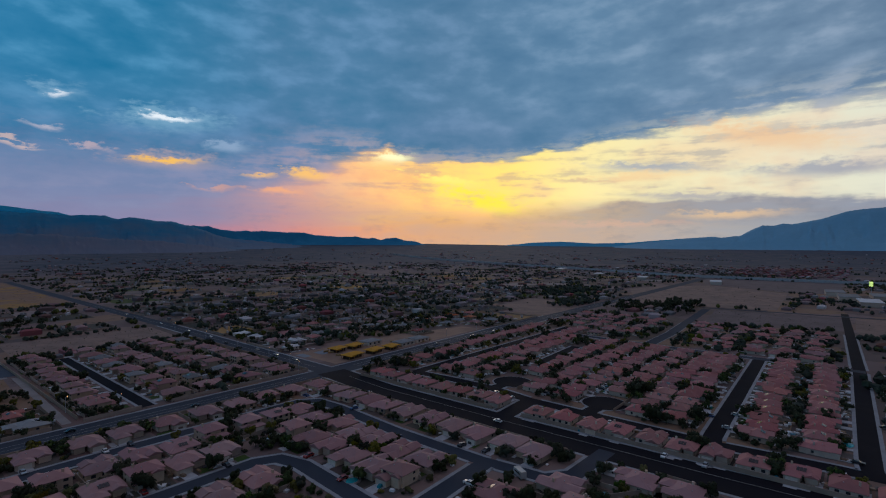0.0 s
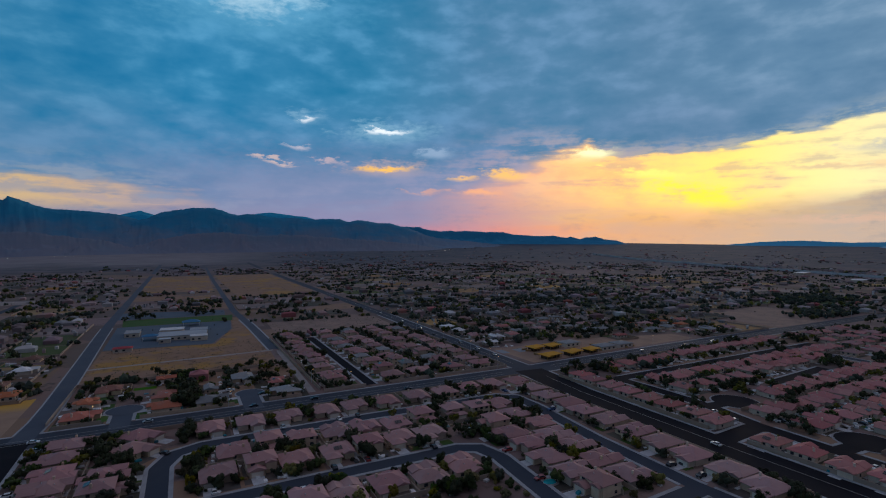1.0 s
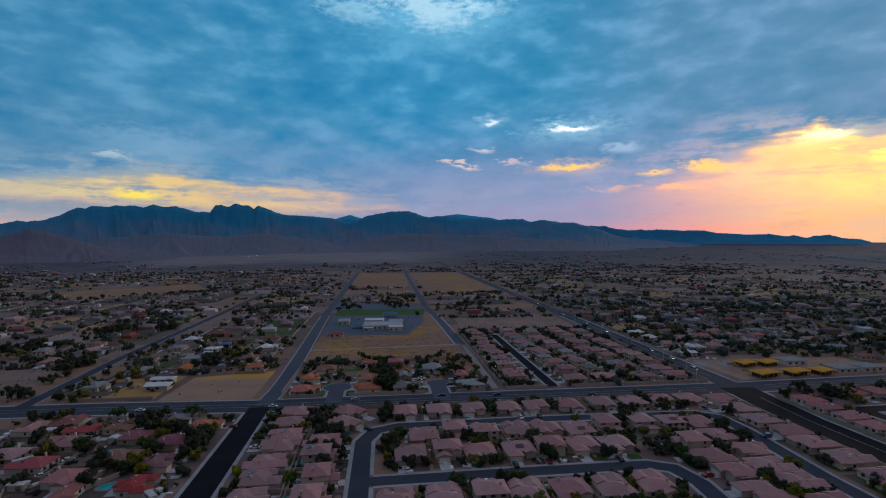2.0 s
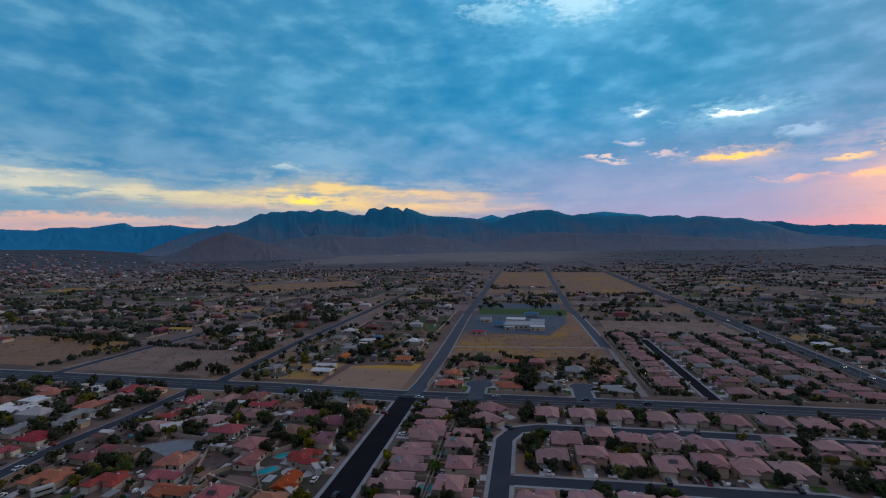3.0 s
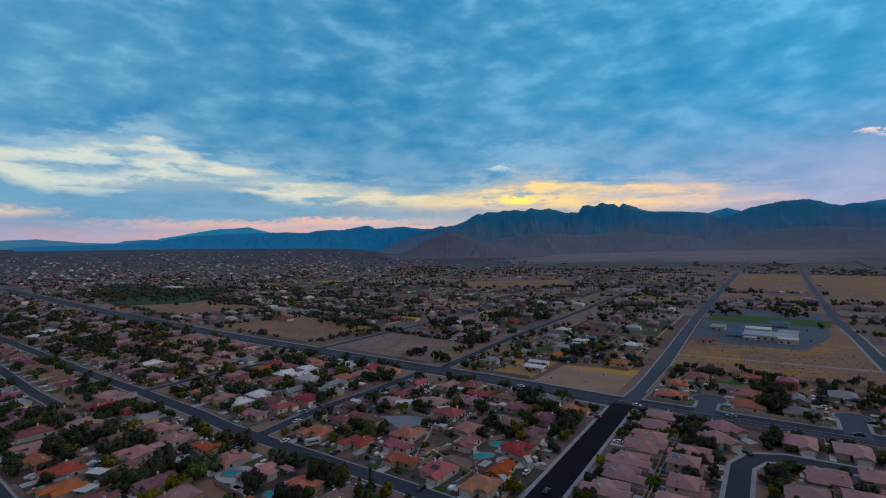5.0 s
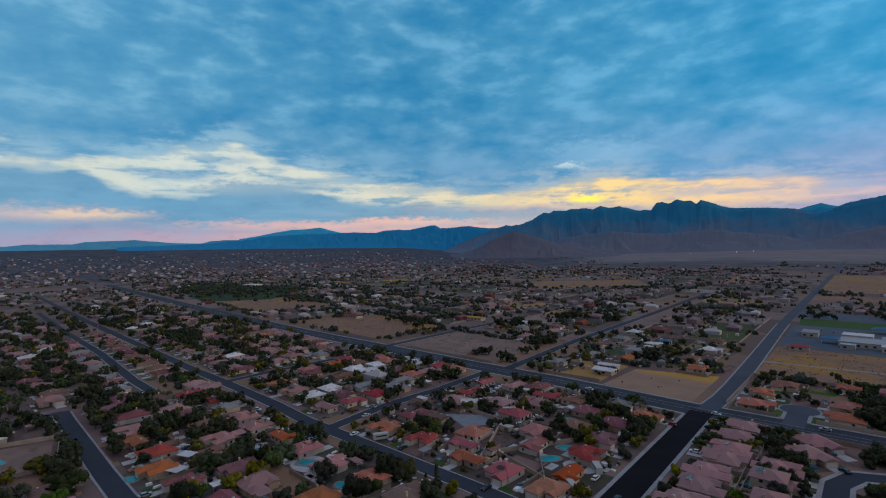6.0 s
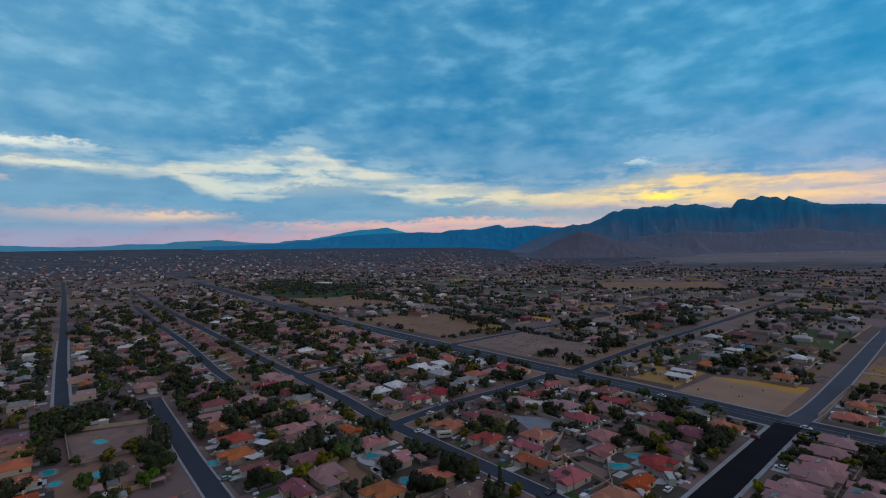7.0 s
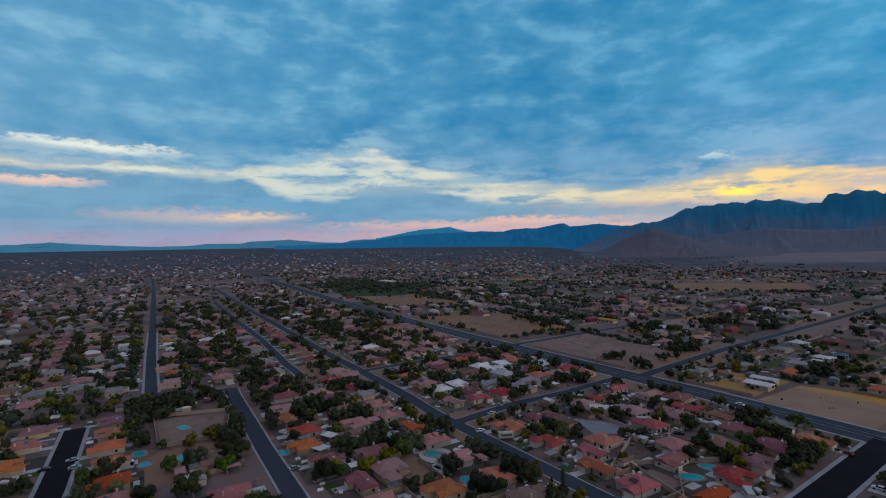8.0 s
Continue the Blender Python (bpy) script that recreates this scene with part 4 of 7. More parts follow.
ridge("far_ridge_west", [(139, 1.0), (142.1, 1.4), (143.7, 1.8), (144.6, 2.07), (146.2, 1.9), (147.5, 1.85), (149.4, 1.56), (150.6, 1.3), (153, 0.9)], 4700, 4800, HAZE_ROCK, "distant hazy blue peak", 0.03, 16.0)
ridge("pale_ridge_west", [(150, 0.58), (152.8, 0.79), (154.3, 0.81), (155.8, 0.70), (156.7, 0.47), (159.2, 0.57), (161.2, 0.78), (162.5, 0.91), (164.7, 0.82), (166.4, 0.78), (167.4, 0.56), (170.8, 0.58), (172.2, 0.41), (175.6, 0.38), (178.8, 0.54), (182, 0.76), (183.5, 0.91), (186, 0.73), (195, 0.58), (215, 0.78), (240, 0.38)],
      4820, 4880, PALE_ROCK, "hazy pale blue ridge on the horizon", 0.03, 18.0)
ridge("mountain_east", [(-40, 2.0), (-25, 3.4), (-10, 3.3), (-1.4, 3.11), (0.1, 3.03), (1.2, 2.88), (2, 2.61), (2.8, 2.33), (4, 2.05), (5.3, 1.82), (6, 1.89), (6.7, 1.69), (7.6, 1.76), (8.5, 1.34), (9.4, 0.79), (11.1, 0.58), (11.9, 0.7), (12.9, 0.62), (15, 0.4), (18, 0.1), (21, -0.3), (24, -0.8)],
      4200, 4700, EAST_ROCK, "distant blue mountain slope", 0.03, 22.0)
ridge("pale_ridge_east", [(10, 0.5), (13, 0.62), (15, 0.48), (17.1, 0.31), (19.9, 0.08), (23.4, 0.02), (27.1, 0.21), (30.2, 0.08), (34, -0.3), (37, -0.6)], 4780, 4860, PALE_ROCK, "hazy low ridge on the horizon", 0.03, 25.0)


# ---- houses ----
# plan of each kind: wings (cx, cy, w, d, height, roof style); front is -y. The garage door sits on wing 1.
KINDS = {
    "two_storey": ([(0, 1.5, 12.5, 10.5, 5.2, "hip"), (-2.6, -5.2, 6.4, 4.6, 2.9, "gable_y"), (3.4, -3.6, 4.2, 3.4, 4.6, "gable_y")], 0.37),
    "two_storey_deep": ([(0.5, 2, 11.5, 12, 5.4, "hip"), (2.6, -5.6, 6.4, 4.8, 2.9, "hip"), (-3.2, -4.2, 4.6, 3.0, 3.4, "gable_y")], 0.34),
    "one_storey": ([(0, 1.5, 13.5, 13, 2.9, "hip"), (3.0, -6.6, 6.6, 5.4, 2.8, "gable_y"), (-4.0, -4.6, 4.4, 3.6, 2.9, "hip")], 0.37),
    "one_storey_l": ([(0, 2, 14, 11, 3.0, "hip"), (-3.4, -5.2, 6.6, 6.0, 2.9, "hip"), (3.6, 7.0, 6, 4, 2.8, "hip"), (4.2, -3.8, 4.6, 3.0, 2.9, "gable_y")], 0.37),
    "gabled": ([(0, 2, 13.5, 11, 3.0, "hip"), (-3.2, -4.6, 6.6, 6.4, 3.2, "gable_y"), (3.4, -3.6, 5.4, 5.0, 3.6, "gable_y"), (-3.0, 8.0, 6.5, 4, 2.9, "gable_y")], 0.37),
    "ranch": ([(0, 0, 20, 9.5, 2.9, "hip"), (6.0, -5.5, 7, 6, 2.8, "hip"), (-5.5, 5.4, 8, 5, 2.8, "gable_y")], 0.29),
    "ranch_gable": ([(0, 0, 18, 9, 2.9, "gable_x"), (-5.0, -5.0, 7, 5, 2.8, "gable_y")], 0.29),
    "ranch_court": ([(0, 2, 17, 9, 3.2, "hip"), (-6.5, -5, 7, 8, 2.9, "hip"), (6, -3.6, 6.5, 6, 2.9, "hip"), (0, 8, 7, 5, 3.0, "hip")], 0.31),
    "flat": ([(0, 0, 16, 11, 3.3, "flat"), (5, -6.5, 7, 5, 2.9, "flat")], 0.0),
}
HOUSE_WORDS = {"tan": "tan concrete tile", "mauve": "faded mauve tile", "rose": "rose-pink tile", "red": "deep red tile", "orange": "orange clay tile",
               "salmon": "salmon-orange clay tile", "brown": "brown shingle", "plum": "dark plum tile", "grey": "grey shingle", "white": "white coated"}
WALLS = {"tan": STUCCO, "mauve": STUCCO, "rose": CREAM, "orange": STUCCO, "red": CREAM, "white": CREAM}


def lists_of(bm):
    bm.verts.index_update()
    out = [tuple(v.co) for v in bm.verts], [tuple(v.index for v in f.verts) for f in bm.faces]
    bm.free()
    return out


house_bank = {}


def house_parts(kind, tone):
    """The parts of one kind of house: name, verts, faces, material, label."""
    if (kind, tone) in house_bank:
        return house_bank[kind, tone]
    wings, pitch = KINDS[kind]
    tall = "two" in kind
    wall_mat = WALLS.get(tone, STUCCO)
    out = []
    walls, roofs = bmesh.new(), bmesh.new()
    for k, (cx, cy, w, d, h, style) in enumerate(wings):
        add_box(walls, cx, cy, 0.0, w, d, h - (0.1 if style != "flat" else 0))
        if style.startswith("gable"):
            rise = pitch * (w if style == "gable_y" else d) / 2
            for s in (-1, 1):
                if style == "gable_y":
                    tri = [(cx - w / 2, cy + s * d / 2, h - 0.1), (cx + w / 2, cy + s * d / 2, h - 0.1), (cx, cy + s * d / 2, h - 0.1 + rise)]
                else:
                    tri = [(cx + s * w / 2, cy - d / 2, h - 0.1), (cx + s * w / 2, cy + d / 2, h - 0.1), (cx + s * w / 2, cy, h - 0.1 + rise)]
                walls.faces.new([walls.verts.new(p) for p in tri])
        if style == "flat":
            add_box(roofs, cx, cy, h, w + 0.3, d + 0.3, 0.35)
        else:
            add_roof(roofs, cx, cy, h + 0.02 * k, w, d, pitch, 0.55, style)
    # roof vents
    cx, cy, w, d, h, style_of_main = wings[0]
    out.append(("wall", *lists_of(walls), wall_mat, ""))
    out.append(("roof", *lists_of(roofs), ROOFS[tone], ""))
    gx, gy, gw, gd, gh, _ = wings[1]
    bm = bmesh.new()
    for k in range(4):
        add_box(bm, gx, gy - gd / 2 - 0.03, 0.05 + k * 0.54, 4.8, 0.10, 0.52)
    out.append(("garage_door", *lists_of(bm), GARAGE, "pale panelled garage door"))
    bm = bmesh.new()
    add_box(bm, gx, gy - gd / 2 - 3.6, 0.0, 5.4, 7.0, 0.07)
    out.append(("driveway", *lists_of(bm), CONCRETE, "pale concrete driveway"))
    front = cy - d / 2
    spots = []
    for lev in ((0.9, 3.7) if tall else (0.95,)):
        for fx in (-0.32, 0.30):
            x = cx + fx * w
            if lev > 3 or abs(x - gx) > gw / 2 + 0.8:
                spots.append((x, front - 0.02, lev, 1.7, 1.35, 0))
        for fx in (-0.32, 0.0, 0.3):
            spots.append((cx + fx * w, cy + d / 2 + 0.02, lev, 1.7, 1.35, 2))
        for s, f in ((1, 1), (-1, 3)):
            spots.append((cx + s * (w / 2 + 0.02), cy + 0.18 * d, lev, 1.3, 1.2, f))
    for x, y, z, ww, hh, f in spots:
        bm = bmesh.new()
        if f % 2 == 0:
            add_box(bm, x, y, z, ww, 0.12, hh)
        else:
            add_box(bm, x, y, z, 0.12, ww, hh)
        out.append(("window", *lists_of(bm), GLASS, ""))
    bm = bmesh.new()
    add_box(bm, gx + (gw / 2 + 0.9) * (1 if gx <= 0 else -1), front - 0.02, 0.1, 1.0, 0.1, 2.05)
    out.append(("front_door", *lists_of(bm), BARK, "dark front door"))
    bm = bmesh.new()
    if kind == "flat" or "ranch" in kind or tone in ("grey", "white"):
        add_box(bm, cx + 0.2 * w, cy + 0.1 * d, h + 0.2, 1.2, 1.1, 0.35 + pitch * d * 0.4)
        out.append(("cooler_box", *lists_of(bm), CONCRETE, "pale rooftop cooler"))
    else:
        add_box(bm, cx - 0.30 * w, cy + 0.12 * d, h - 0.4, 0.9, 0.8, 0.4 + pitch * d / 2 + 0.5)
        out.append(("chimney", *lists_of(bm), wall_mat, "stucco chimney"))
    for fx, fy in ((0.12, 0.22), (-0.12, -0.2)):
        bm = bmesh.new()
        add_box(bm, cx + fx * w, cy + fy * d, h, 0.36, 0.36, pitch * d * (0.5 - abs(fy)) + (0.5 if style_of_main != "flat" else 0.8))
        out.append(("vent", *lists_of(bm), CONCRETE, "pale roof vent"))
    house_bank[kind, tone] = out
    return out


WANTED = []      # houses to build: x, y, face, kind, tone, group


def want(x, y, face, kind, tone, group=""):
    """face: degrees from +x towards which the front looks."""
    WANTED.append((x, y, face, kind, tone, group))
    mark(x, y, 5.8, 2)


rng = random.Random(7)
YARDS = []       # pads round the houses: x, y, face, half width, half depth
FENCES = {}      # garden walls by group: pairs of points


def fence(group, x0, y0, x1, y1):
    FENCES.setdefault(group, []).append(((x0, y0), (x1, y1)))


def row(x0, y0, x1, y1, n, face, tones, kinds, group, jitter=1.3, walls=True):
    ux, uy = math.cos(radians(face)), math.sin(radians(face))
    gap = math.hypot(x1 - x0, y1 - y0) / max(n - 1, 1)
    ax, ay = ((x1 - x0) / (gap * (n - 1)), (y1 - y0) / (gap * (n - 1))) if n > 1 else (-uy, ux)
    for k in range(n):
        u = k / max(n - 1, 1)
        x, y = x0 + (x1 - x0) * u + rng.uniform(-jitter, jitter), y0 + (y1 - y0) * u + rng.uniform(-jitter, jitter)
        want(x, y, face + rng.choice((0, 0, 0, 0, 0, -2, 2, 180)), rng.choice(kinds), rng.choice(tones), group)
        YARDS.append((x, y, face, min(gap, 20) / 2, 12.5))
        if walls and n > 1:
            bx, by = x0 + (x1 - x0) * u + ax * gap / 2, y0 + (y1 - y0) * u + ay * gap / 2
            fence(group, bx + ux * 3, by + uy * 3, bx - ux * 11, by - uy * 11)
    if walls and n > 1:
        fence(group, x0 - ax * gap / 2 - ux * 11, y0 - ay * gap / 2 - uy * 11, x1 + ax * gap / 2 - ux * 11, y1 + ay * gap / 2 - uy * 11)


TAN_KINDS = ("one_storey_l", "two_storey", "two_storey_deep", "one_storey_l", "gabled", "gabled")
SMALL = ("one_storey", "one_storey_l", "gabled", "one_storey_l", "gabled")
g = "houses of the tan-roofed estate"
row(12, 259, 152, 258, 9, -90, ("tan",), ("one_storey", "one_storey_l"), g)
row(18, 225, 150, 225, 10, 90, ("tan",), TAN_KINDS, g)
row(12, 205, 100, 205, 7, -90, ("tan",), TAN_KINDS, g)
row(6, 170, 96, 170, 7, 90, ("tan",), TAN_KINDS, g)
row(184, 104, 184, 240, 10, 180, ("tan",), ("one_storey", "gabled", "one_storey_l"), g)
row(148, 134, 150, 208, 6, 0, ("tan",), TAN_KINDS, g)
row(131, 132, 132, 202, 6, 180, ("tan",), TAN_KINDS, g)
row(-44, 146, -44, 262, 9, 180, ("tan",), ("one_storey", "one_storey_l", "gabled"), g)
row(-23, 156, -24, 224, 5, 0, ("tan",), TAN_KINDS, g)
row(-18, 246, -16, 262, 2, -45, ("tan",), ("one_storey",), g, walls=False)
row(143, 98, 186, 66, 3, 90, ("tan",), TAN_KINDS, g)
row(152, 74, 186, 50, 2, 90, ("tan",), TAN_KINDS, g)
g = "houses of the mauve-roofed estate"
for x, face in ((87, 0), (121, 180), (141, 0), (165, 180), (189, 0)):
    row(x, 309, x - 1, 472, 11, face, ("mauve", "mauve", "mauve", "tan", "grey") if x > 120 else ("mauve",), ("two_storey", "one_storey", "two_storey_deep", "one_storey_l"), g)
g = "houses of the rose-roofed estate"
row(229, -22, 229, 128, 12, 0, ("rose",), SMALL, g)
row(231, 155, 231, 250, 8, 0, ("rose",), SMALL, g)
row(268, 257, 470, 264, 15, -90, ("rose",), SMALL, g)
row(268, 219, 478, 222, 16, 90, ("rose",), SMALL, g)
row(268, 200, 320, 200, 4, -90, ("rose",), SMALL, g, walls=False)
row(340, 205, 430, 207, 7, -90, ("rose",), SMALL, g, walls=False)
row(300, 170, 430, 172, 10, 90, ("rose",), SMALL, g)
row(266, 150, 430, 151, 13, -90, ("rose",), SMALL, g)
row(266, 130, 430, 131, 13, 90, ("rose",), SMALL, g, walls=False)
row(290, 110, 430, 112, 11, 90, ("rose",), SMALL, g, walls=False)
row(264, 90, 430, 92, 13, -90, ("rose",), SMALL, g)
row(266, 74, 430, 80, 13, -90, ("rose",), SMALL, g, walls=False)
row(264, 38, 440, 45, 14, 90, ("rose",), SMALL, g)
row(264, 15, 440, 20, 14, -90, ("rose",), SMALL, g, walls=False)
row(262, -20, 440, -18, 10, 90, ("rose",), SMALL, g)
g = "houses of the western estate"
row(-352, 101, -560, 122, 12, 85, ("mauve", "plum", "grey"), ("one_storey", "one_storey_l"), g)
row(-372, 134, -600, 154, 13, -95, ("mauve", "plum", "brown"), ("one_storey", "one_storey_l"), g)
row(-345, 172, -560, 186, 11, -94, ("mauve", "plum", "grey", "brown"), ("one_storey_l", "ranch_gable"), g)
row(-365, 40, -560, 56, 9, -95, ("tan", "white", "orange", "mauve"), ("one_storey", "ranch_gable", "flat"), g)
row(-365, 8, -560, 20, 9, 85, ("white", "tan", "grey"), ("one_storey", "ranch_gable", "flat"), g)

# ---- ranch lots: each house on its own plot ----
POOLS = [(-98, 181, 9.5, 4.6, 50, True), (-103, 161, 8.5, 4.4, 50, True), (-98, 195, 7, 5, 20, True), (-172, 117, 8, 4.5, 30, False), (-146, 114, 5.5, 4.5, 0, True), (-274, 35, 7, 4, 15, False), (-234, 30, 7, 5, 10, True),
         (-112, 227, 7, 4.5, 0, True), (-160, 240, 6, 4, 0, True), (-32, 206, 6, 4, 90, True), (-34, 176, 7, 4.5, 70, True), (-250, 15, 6, 4, 0, False), (-236, 16, 5, 4, 0, True), (-199, 111, 6, 4, 20, True), (-213, 66, 6, 4, 20, True)]
for x, y, *_ in POOLS:
    mark(x, y, 6.0, 2)
RANCH = ("ranch", "ranch_gable", "ranch_court", "one_storey_l", "one_storey")


def home(x, y, face, tone, group, kind=""):
    want(x, y, face, kind or rng.choice(RANCH), tone, group)
    hw, hd = rng.uniform(9, 12), rng.uniform(10, 13)
    YARDS.append((x, y, face, hw + 1, hd + 1))
    t = radians(face + 90)
    c, s = math.cos(t), math.sin(t)
    ring = [(x + a * c - b * s, y + a * s + b * c) for a, b in ((-hw, -2), (-hw, hd), (hw, hd), (hw, -2))]
    for p, q in zip(ring, ring[1:]):
        if rng.random() < 0.75:
            fence("ranch lots", *p, *q)


for x, y, f, tone, kind in ((-45, 303, 0, "salmon", "one_storey"), (-9, 303, 180, "salmon", "one_storey_l"), (-9, 325, 180, "salmon", "ranch"), (-45, 328, 0, "salmon", "ranch_court"), (-9, 364, -90, "salmon", "ranch_gable"), (-38, 350, -90, "brown", "one_storey_l"),
                            (14, 303, 0, "grey", "one_storey"), (14, 328, 0, "grey", "ranch_gable"), (52, 326, 180, "rose", "ranch"), (53, 303, 180, "grey", "one_storey_l"), (34, 345, -90, "grey", "one_storey")):
    home(x, y, f, tone, "houses round the courts", kind)
g = "ranch houses by the dark road"
home(-83, 249, -3, "orange", g, "one_storey")
home(-90, 231, -3, "plum", g)
home(-108, 239, -3, "plum", g, "one_storey")
home(-121, 250, 87, "brown", g, "ranch")
home(-137, 249, 87, "red", g, "ranch_gable")
home(-162, 256, 177, "rose", g, "ranch")
home(-180, 250, 177, "red", g, "ranch_gable")
home(-175, 230, 177, "red", g)
home(-172, 212, 177, "tan", g, "one_storey_l")
home(-152, 224, 177, "tan", g, "one_storey")
home(-135, 214, 177, "red", g, "one_storey")
home(-174, 182, 177, "red", g, "ranch")
home(-163, 186, -93, "brown", g, "ranch_gable")
plot("gravel_pad", [(-166, 196), (-144, 210), (-138, 200), (-146, 187)], PAD, "wide blue-grey gravel pad in a walled ranch lot", 0.06, "yard")
home(-149, 161, -93, "red", g, "ranch_court")
home(-131, 168, -93, "red", g, "ranch_gable")
home(-116, 200, -93, "rose", g, "one_storey")
home(-108, 186, -3, "red", g, "ranch_gable")
home(-86, 191, -3, "red", g, "ranch_court")
home(-87, 210, -3, "plum", g, "ranch_court")
home(-104, 217, -3, "brown", g, "one_storey")
home(-84, 170, -3, "orange", g, "ranch_gable")
home(-84, 155, -93, "orange", g, "one_storey_l")
home(-121, 158, -93, "orange", g, "ranch_gable")
home(-104, 157, -93, "red", g, "one_storey")
home(-173, 160, -93, "orange", g, "ranch_court")
g = "ranch houses west of the link street"
home(-216, 176, -3, "red", g, "ranch")
home(-220, 161, -93, "tan", g, "ranch_gable")
home(-244, 168, -93, "white", g, "one_storey")
home(-262, 167, -93, "tan", g, "one_storey_l")
home(-281, 170, -93, "orange", g, "one_storey_l")
home(-300, 178, 177, "tan", g, "ranch")
home(-298, 203, 177, "rose", g, "ranch")
home(-296, 221, 177, "orange", g, "ranch_gable")
home(-336, 174, -3, "plum", g, "ranch")
home(-337, 203, -3, "tan", g, "ranch_court")
home(-268, 238, 87, "white", g, "flat")
home(-236, 200, -3, "grey", g, "ranch_gable")
home(-226, 222, -3, "grey", g, "ranch")
home(-225, 250, 87, "tan", g, "one_storey_l")
home(-252, 262, 87, "white", g, "ranch")
home(-285, 258, 87, "rose", g, "ranch")
home(-312, 262, 87, "tan", g, "ranch_gable")
home(-338, 255, 87, "mauve", g)
home(-264, 205, -3, "brown", g, "ranch_gable")
g = "ranch houses south of the ranch street"
for x, y, f, tone in ((-241, 125, 87, "rose"), (-223, 123, 87, "rose"), (-201, 123, 87, "orange"), (-221, 104, -93, "rose"), (-182, 122, 87, "rose"), (-160, 119, 87, "rose"), (-262, 127, 87, "grey"), (-280, 129, 87, "red"), (-302, 124, 87, "red")):
    home(x, y, f, tone, g)
for x, y, f, tone in ((-244, 106, -93, "brown"), (-207, 93, -93, "brown"), (-210, 74, -93, "orange"), (-139, 121, 87, "orange"), (-120, 121, 87, "brown"), (-264, 83, -93, "rose"), (-247, 79, -93, "orange"), (-228, 80, -93, "red"), (-164, 80, -93, "plum"), (-189, 76, -93, "red"), (-142, 100, -93, "orange"), (-146, 78, -93, "rose"), (-288, 90, -93, "red"), (-310, 88, -93, "plum")):
    home(x, y, f, tone, g)
g = "orange-roofed houses by the corner street"
for x, y, f, tone in ((-241, 4, -93, "orange"), (-221, 4, -93, "orange"), (-203, 3, -93, "rose"), (-262, 4, -93, "orange"), (-281, 5, -93, "orange"), (-300, 6, -93, "plum"), (-220, 40, 87, "brown"), (-184, 38, 87, "red"), (-306, -24, 87, "plum"), (-286, -27, 87, "rose"), (-262, -30, 87, "orange")):
    home(x, y, f, tone, g, rng.choice(("one_storey_l", "two_storey", "one_storey", "ranch_court")) if y < 30 else "")


def scatter(x0, y0, x1, y1, gap, tones, group, seed, face=(0, 90, 180, -90), kinds=RANCH, clear=9.0):
    r = random.Random(seed)
    x = x0 + gap / 2
    while x < x1:
        y = y0 + gap / 2
        while y < y1:
            px, py = x + r.uniform(-0.18, 0.18) * gap, y + r.uniform(-0.18, 0.18) * gap
            if is_free(px, py, clear):
                f = r.choice(face) + r.uniform(-4, 0)
                want(px, py, f, r.choice(kinds), r.choice(tones), group)
                YARDS.append((px, py, f, gap * 0.42, gap * 0.45))
            y += gap
        x += gap


for x, y, tone, kind in ((168, 259, "tan", "one_storey"), (185, 256, "tan", "one_storey_l")):
    want(x, y, -90, kind, tone, "houses of the tan-roofed estate")
for x, y, tone, kind in ((373, 373, "grey", "ranch"), (361, 338, "red", "ranch_gable"), (236, 366, "white", "ranch_gable"), (257, 387, "white", "one_storey"), (276, 391, "rose", "one_storey_l"), (362, 452, "grey", "ranch_court")):
    home(x, y, 87, tone, "ranch houses behind the building site", kind)
home(-88, 364, 87, "orange", "ranch houses north of the main road", "one_storey_l")
row(-503, 272, -376, 265, 8, 88, ("mauve", "plum"), ("one_storey", "one_storey_l"), "houses of the western estate", walls=False)
row(-496, 219, -345, 221, 9, 90, ("mauve", "plum", "mauve"), ("one_storey", "one_storey_l"), "houses of the western estate", walls=False)
INFILL = ("one_storey", "one_storey_l", "gabled")
scatter(-196, 150, -72, 276, 13, ("red", "tan", "salmon", "tan", "brown", "plum", "grey", "tan"), "ranch houses by the dark road", 51, kinds=INFILL, clear=7.2)
scatter(-336, 160, -204, 285, 14, ("tan", "plum", "salmon", "grey", "brown", "red", "white"), "ranch houses west of the link street", 52, kinds=INFILL, clear=7.5)
scatter(-330, 74, -105, 138, 14, ("plum", "tan", "brown", "salmon", "grey", "tan"), "ranch houses south of the ranch street", 53, kinds=INFILL, clear=7.5)
scatter(-330, 76, -110, 140, 24, ("plum", "red", "brown", "orange", "grey"), "ranch houses south of the ranch street", 5)
scatter(-480, 60, -340, 285, 23, ("mauve", "plum", "plum", "brown", "grey", "orange"), "houses of the western estate", 8)
scatter(-660, -60, -360, 280, 22, ("white", "plum", "mauve", "grey", "brown", "tan"), "houses of the western estate", 18, kinds=("one_storey", "ranch_gable", "one_storey_l", "flat"))
scatter(-330, 305, -75, 480, 36, ("grey", "orange", "white", "brown", "tan", "plum"), "ranch houses north of the main road", 11)
scatter(228, 388, 400, 480, 27, ("rose", "white", "tan", "brown", "grey"), "ranch houses behind the building site", 12)
scatter(345, 310, 500, 390, 27, ("rose", "grey", "tan", "orange"), "ranch houses along the main road", 13)
scatter(455, 20, 610, 270, 21, ("rose", "rose", "mauve"), "houses of the rose-roofed estate", 14, kinds=SMALL)


for x, y, w, d in ((-19, 298, 3, 5), (-35, 301, 3, 5), (-40, 340, 5, 4), (25, 300, 3, 4), (-20, 352, 6, 3)):
    plot("front_lawn", [(x - w, y - d), (x + w, y - d), (x + w, y + d), (x - w, y + d)], LAWN, "green front lawn beside the court", 0.07, "lawn")


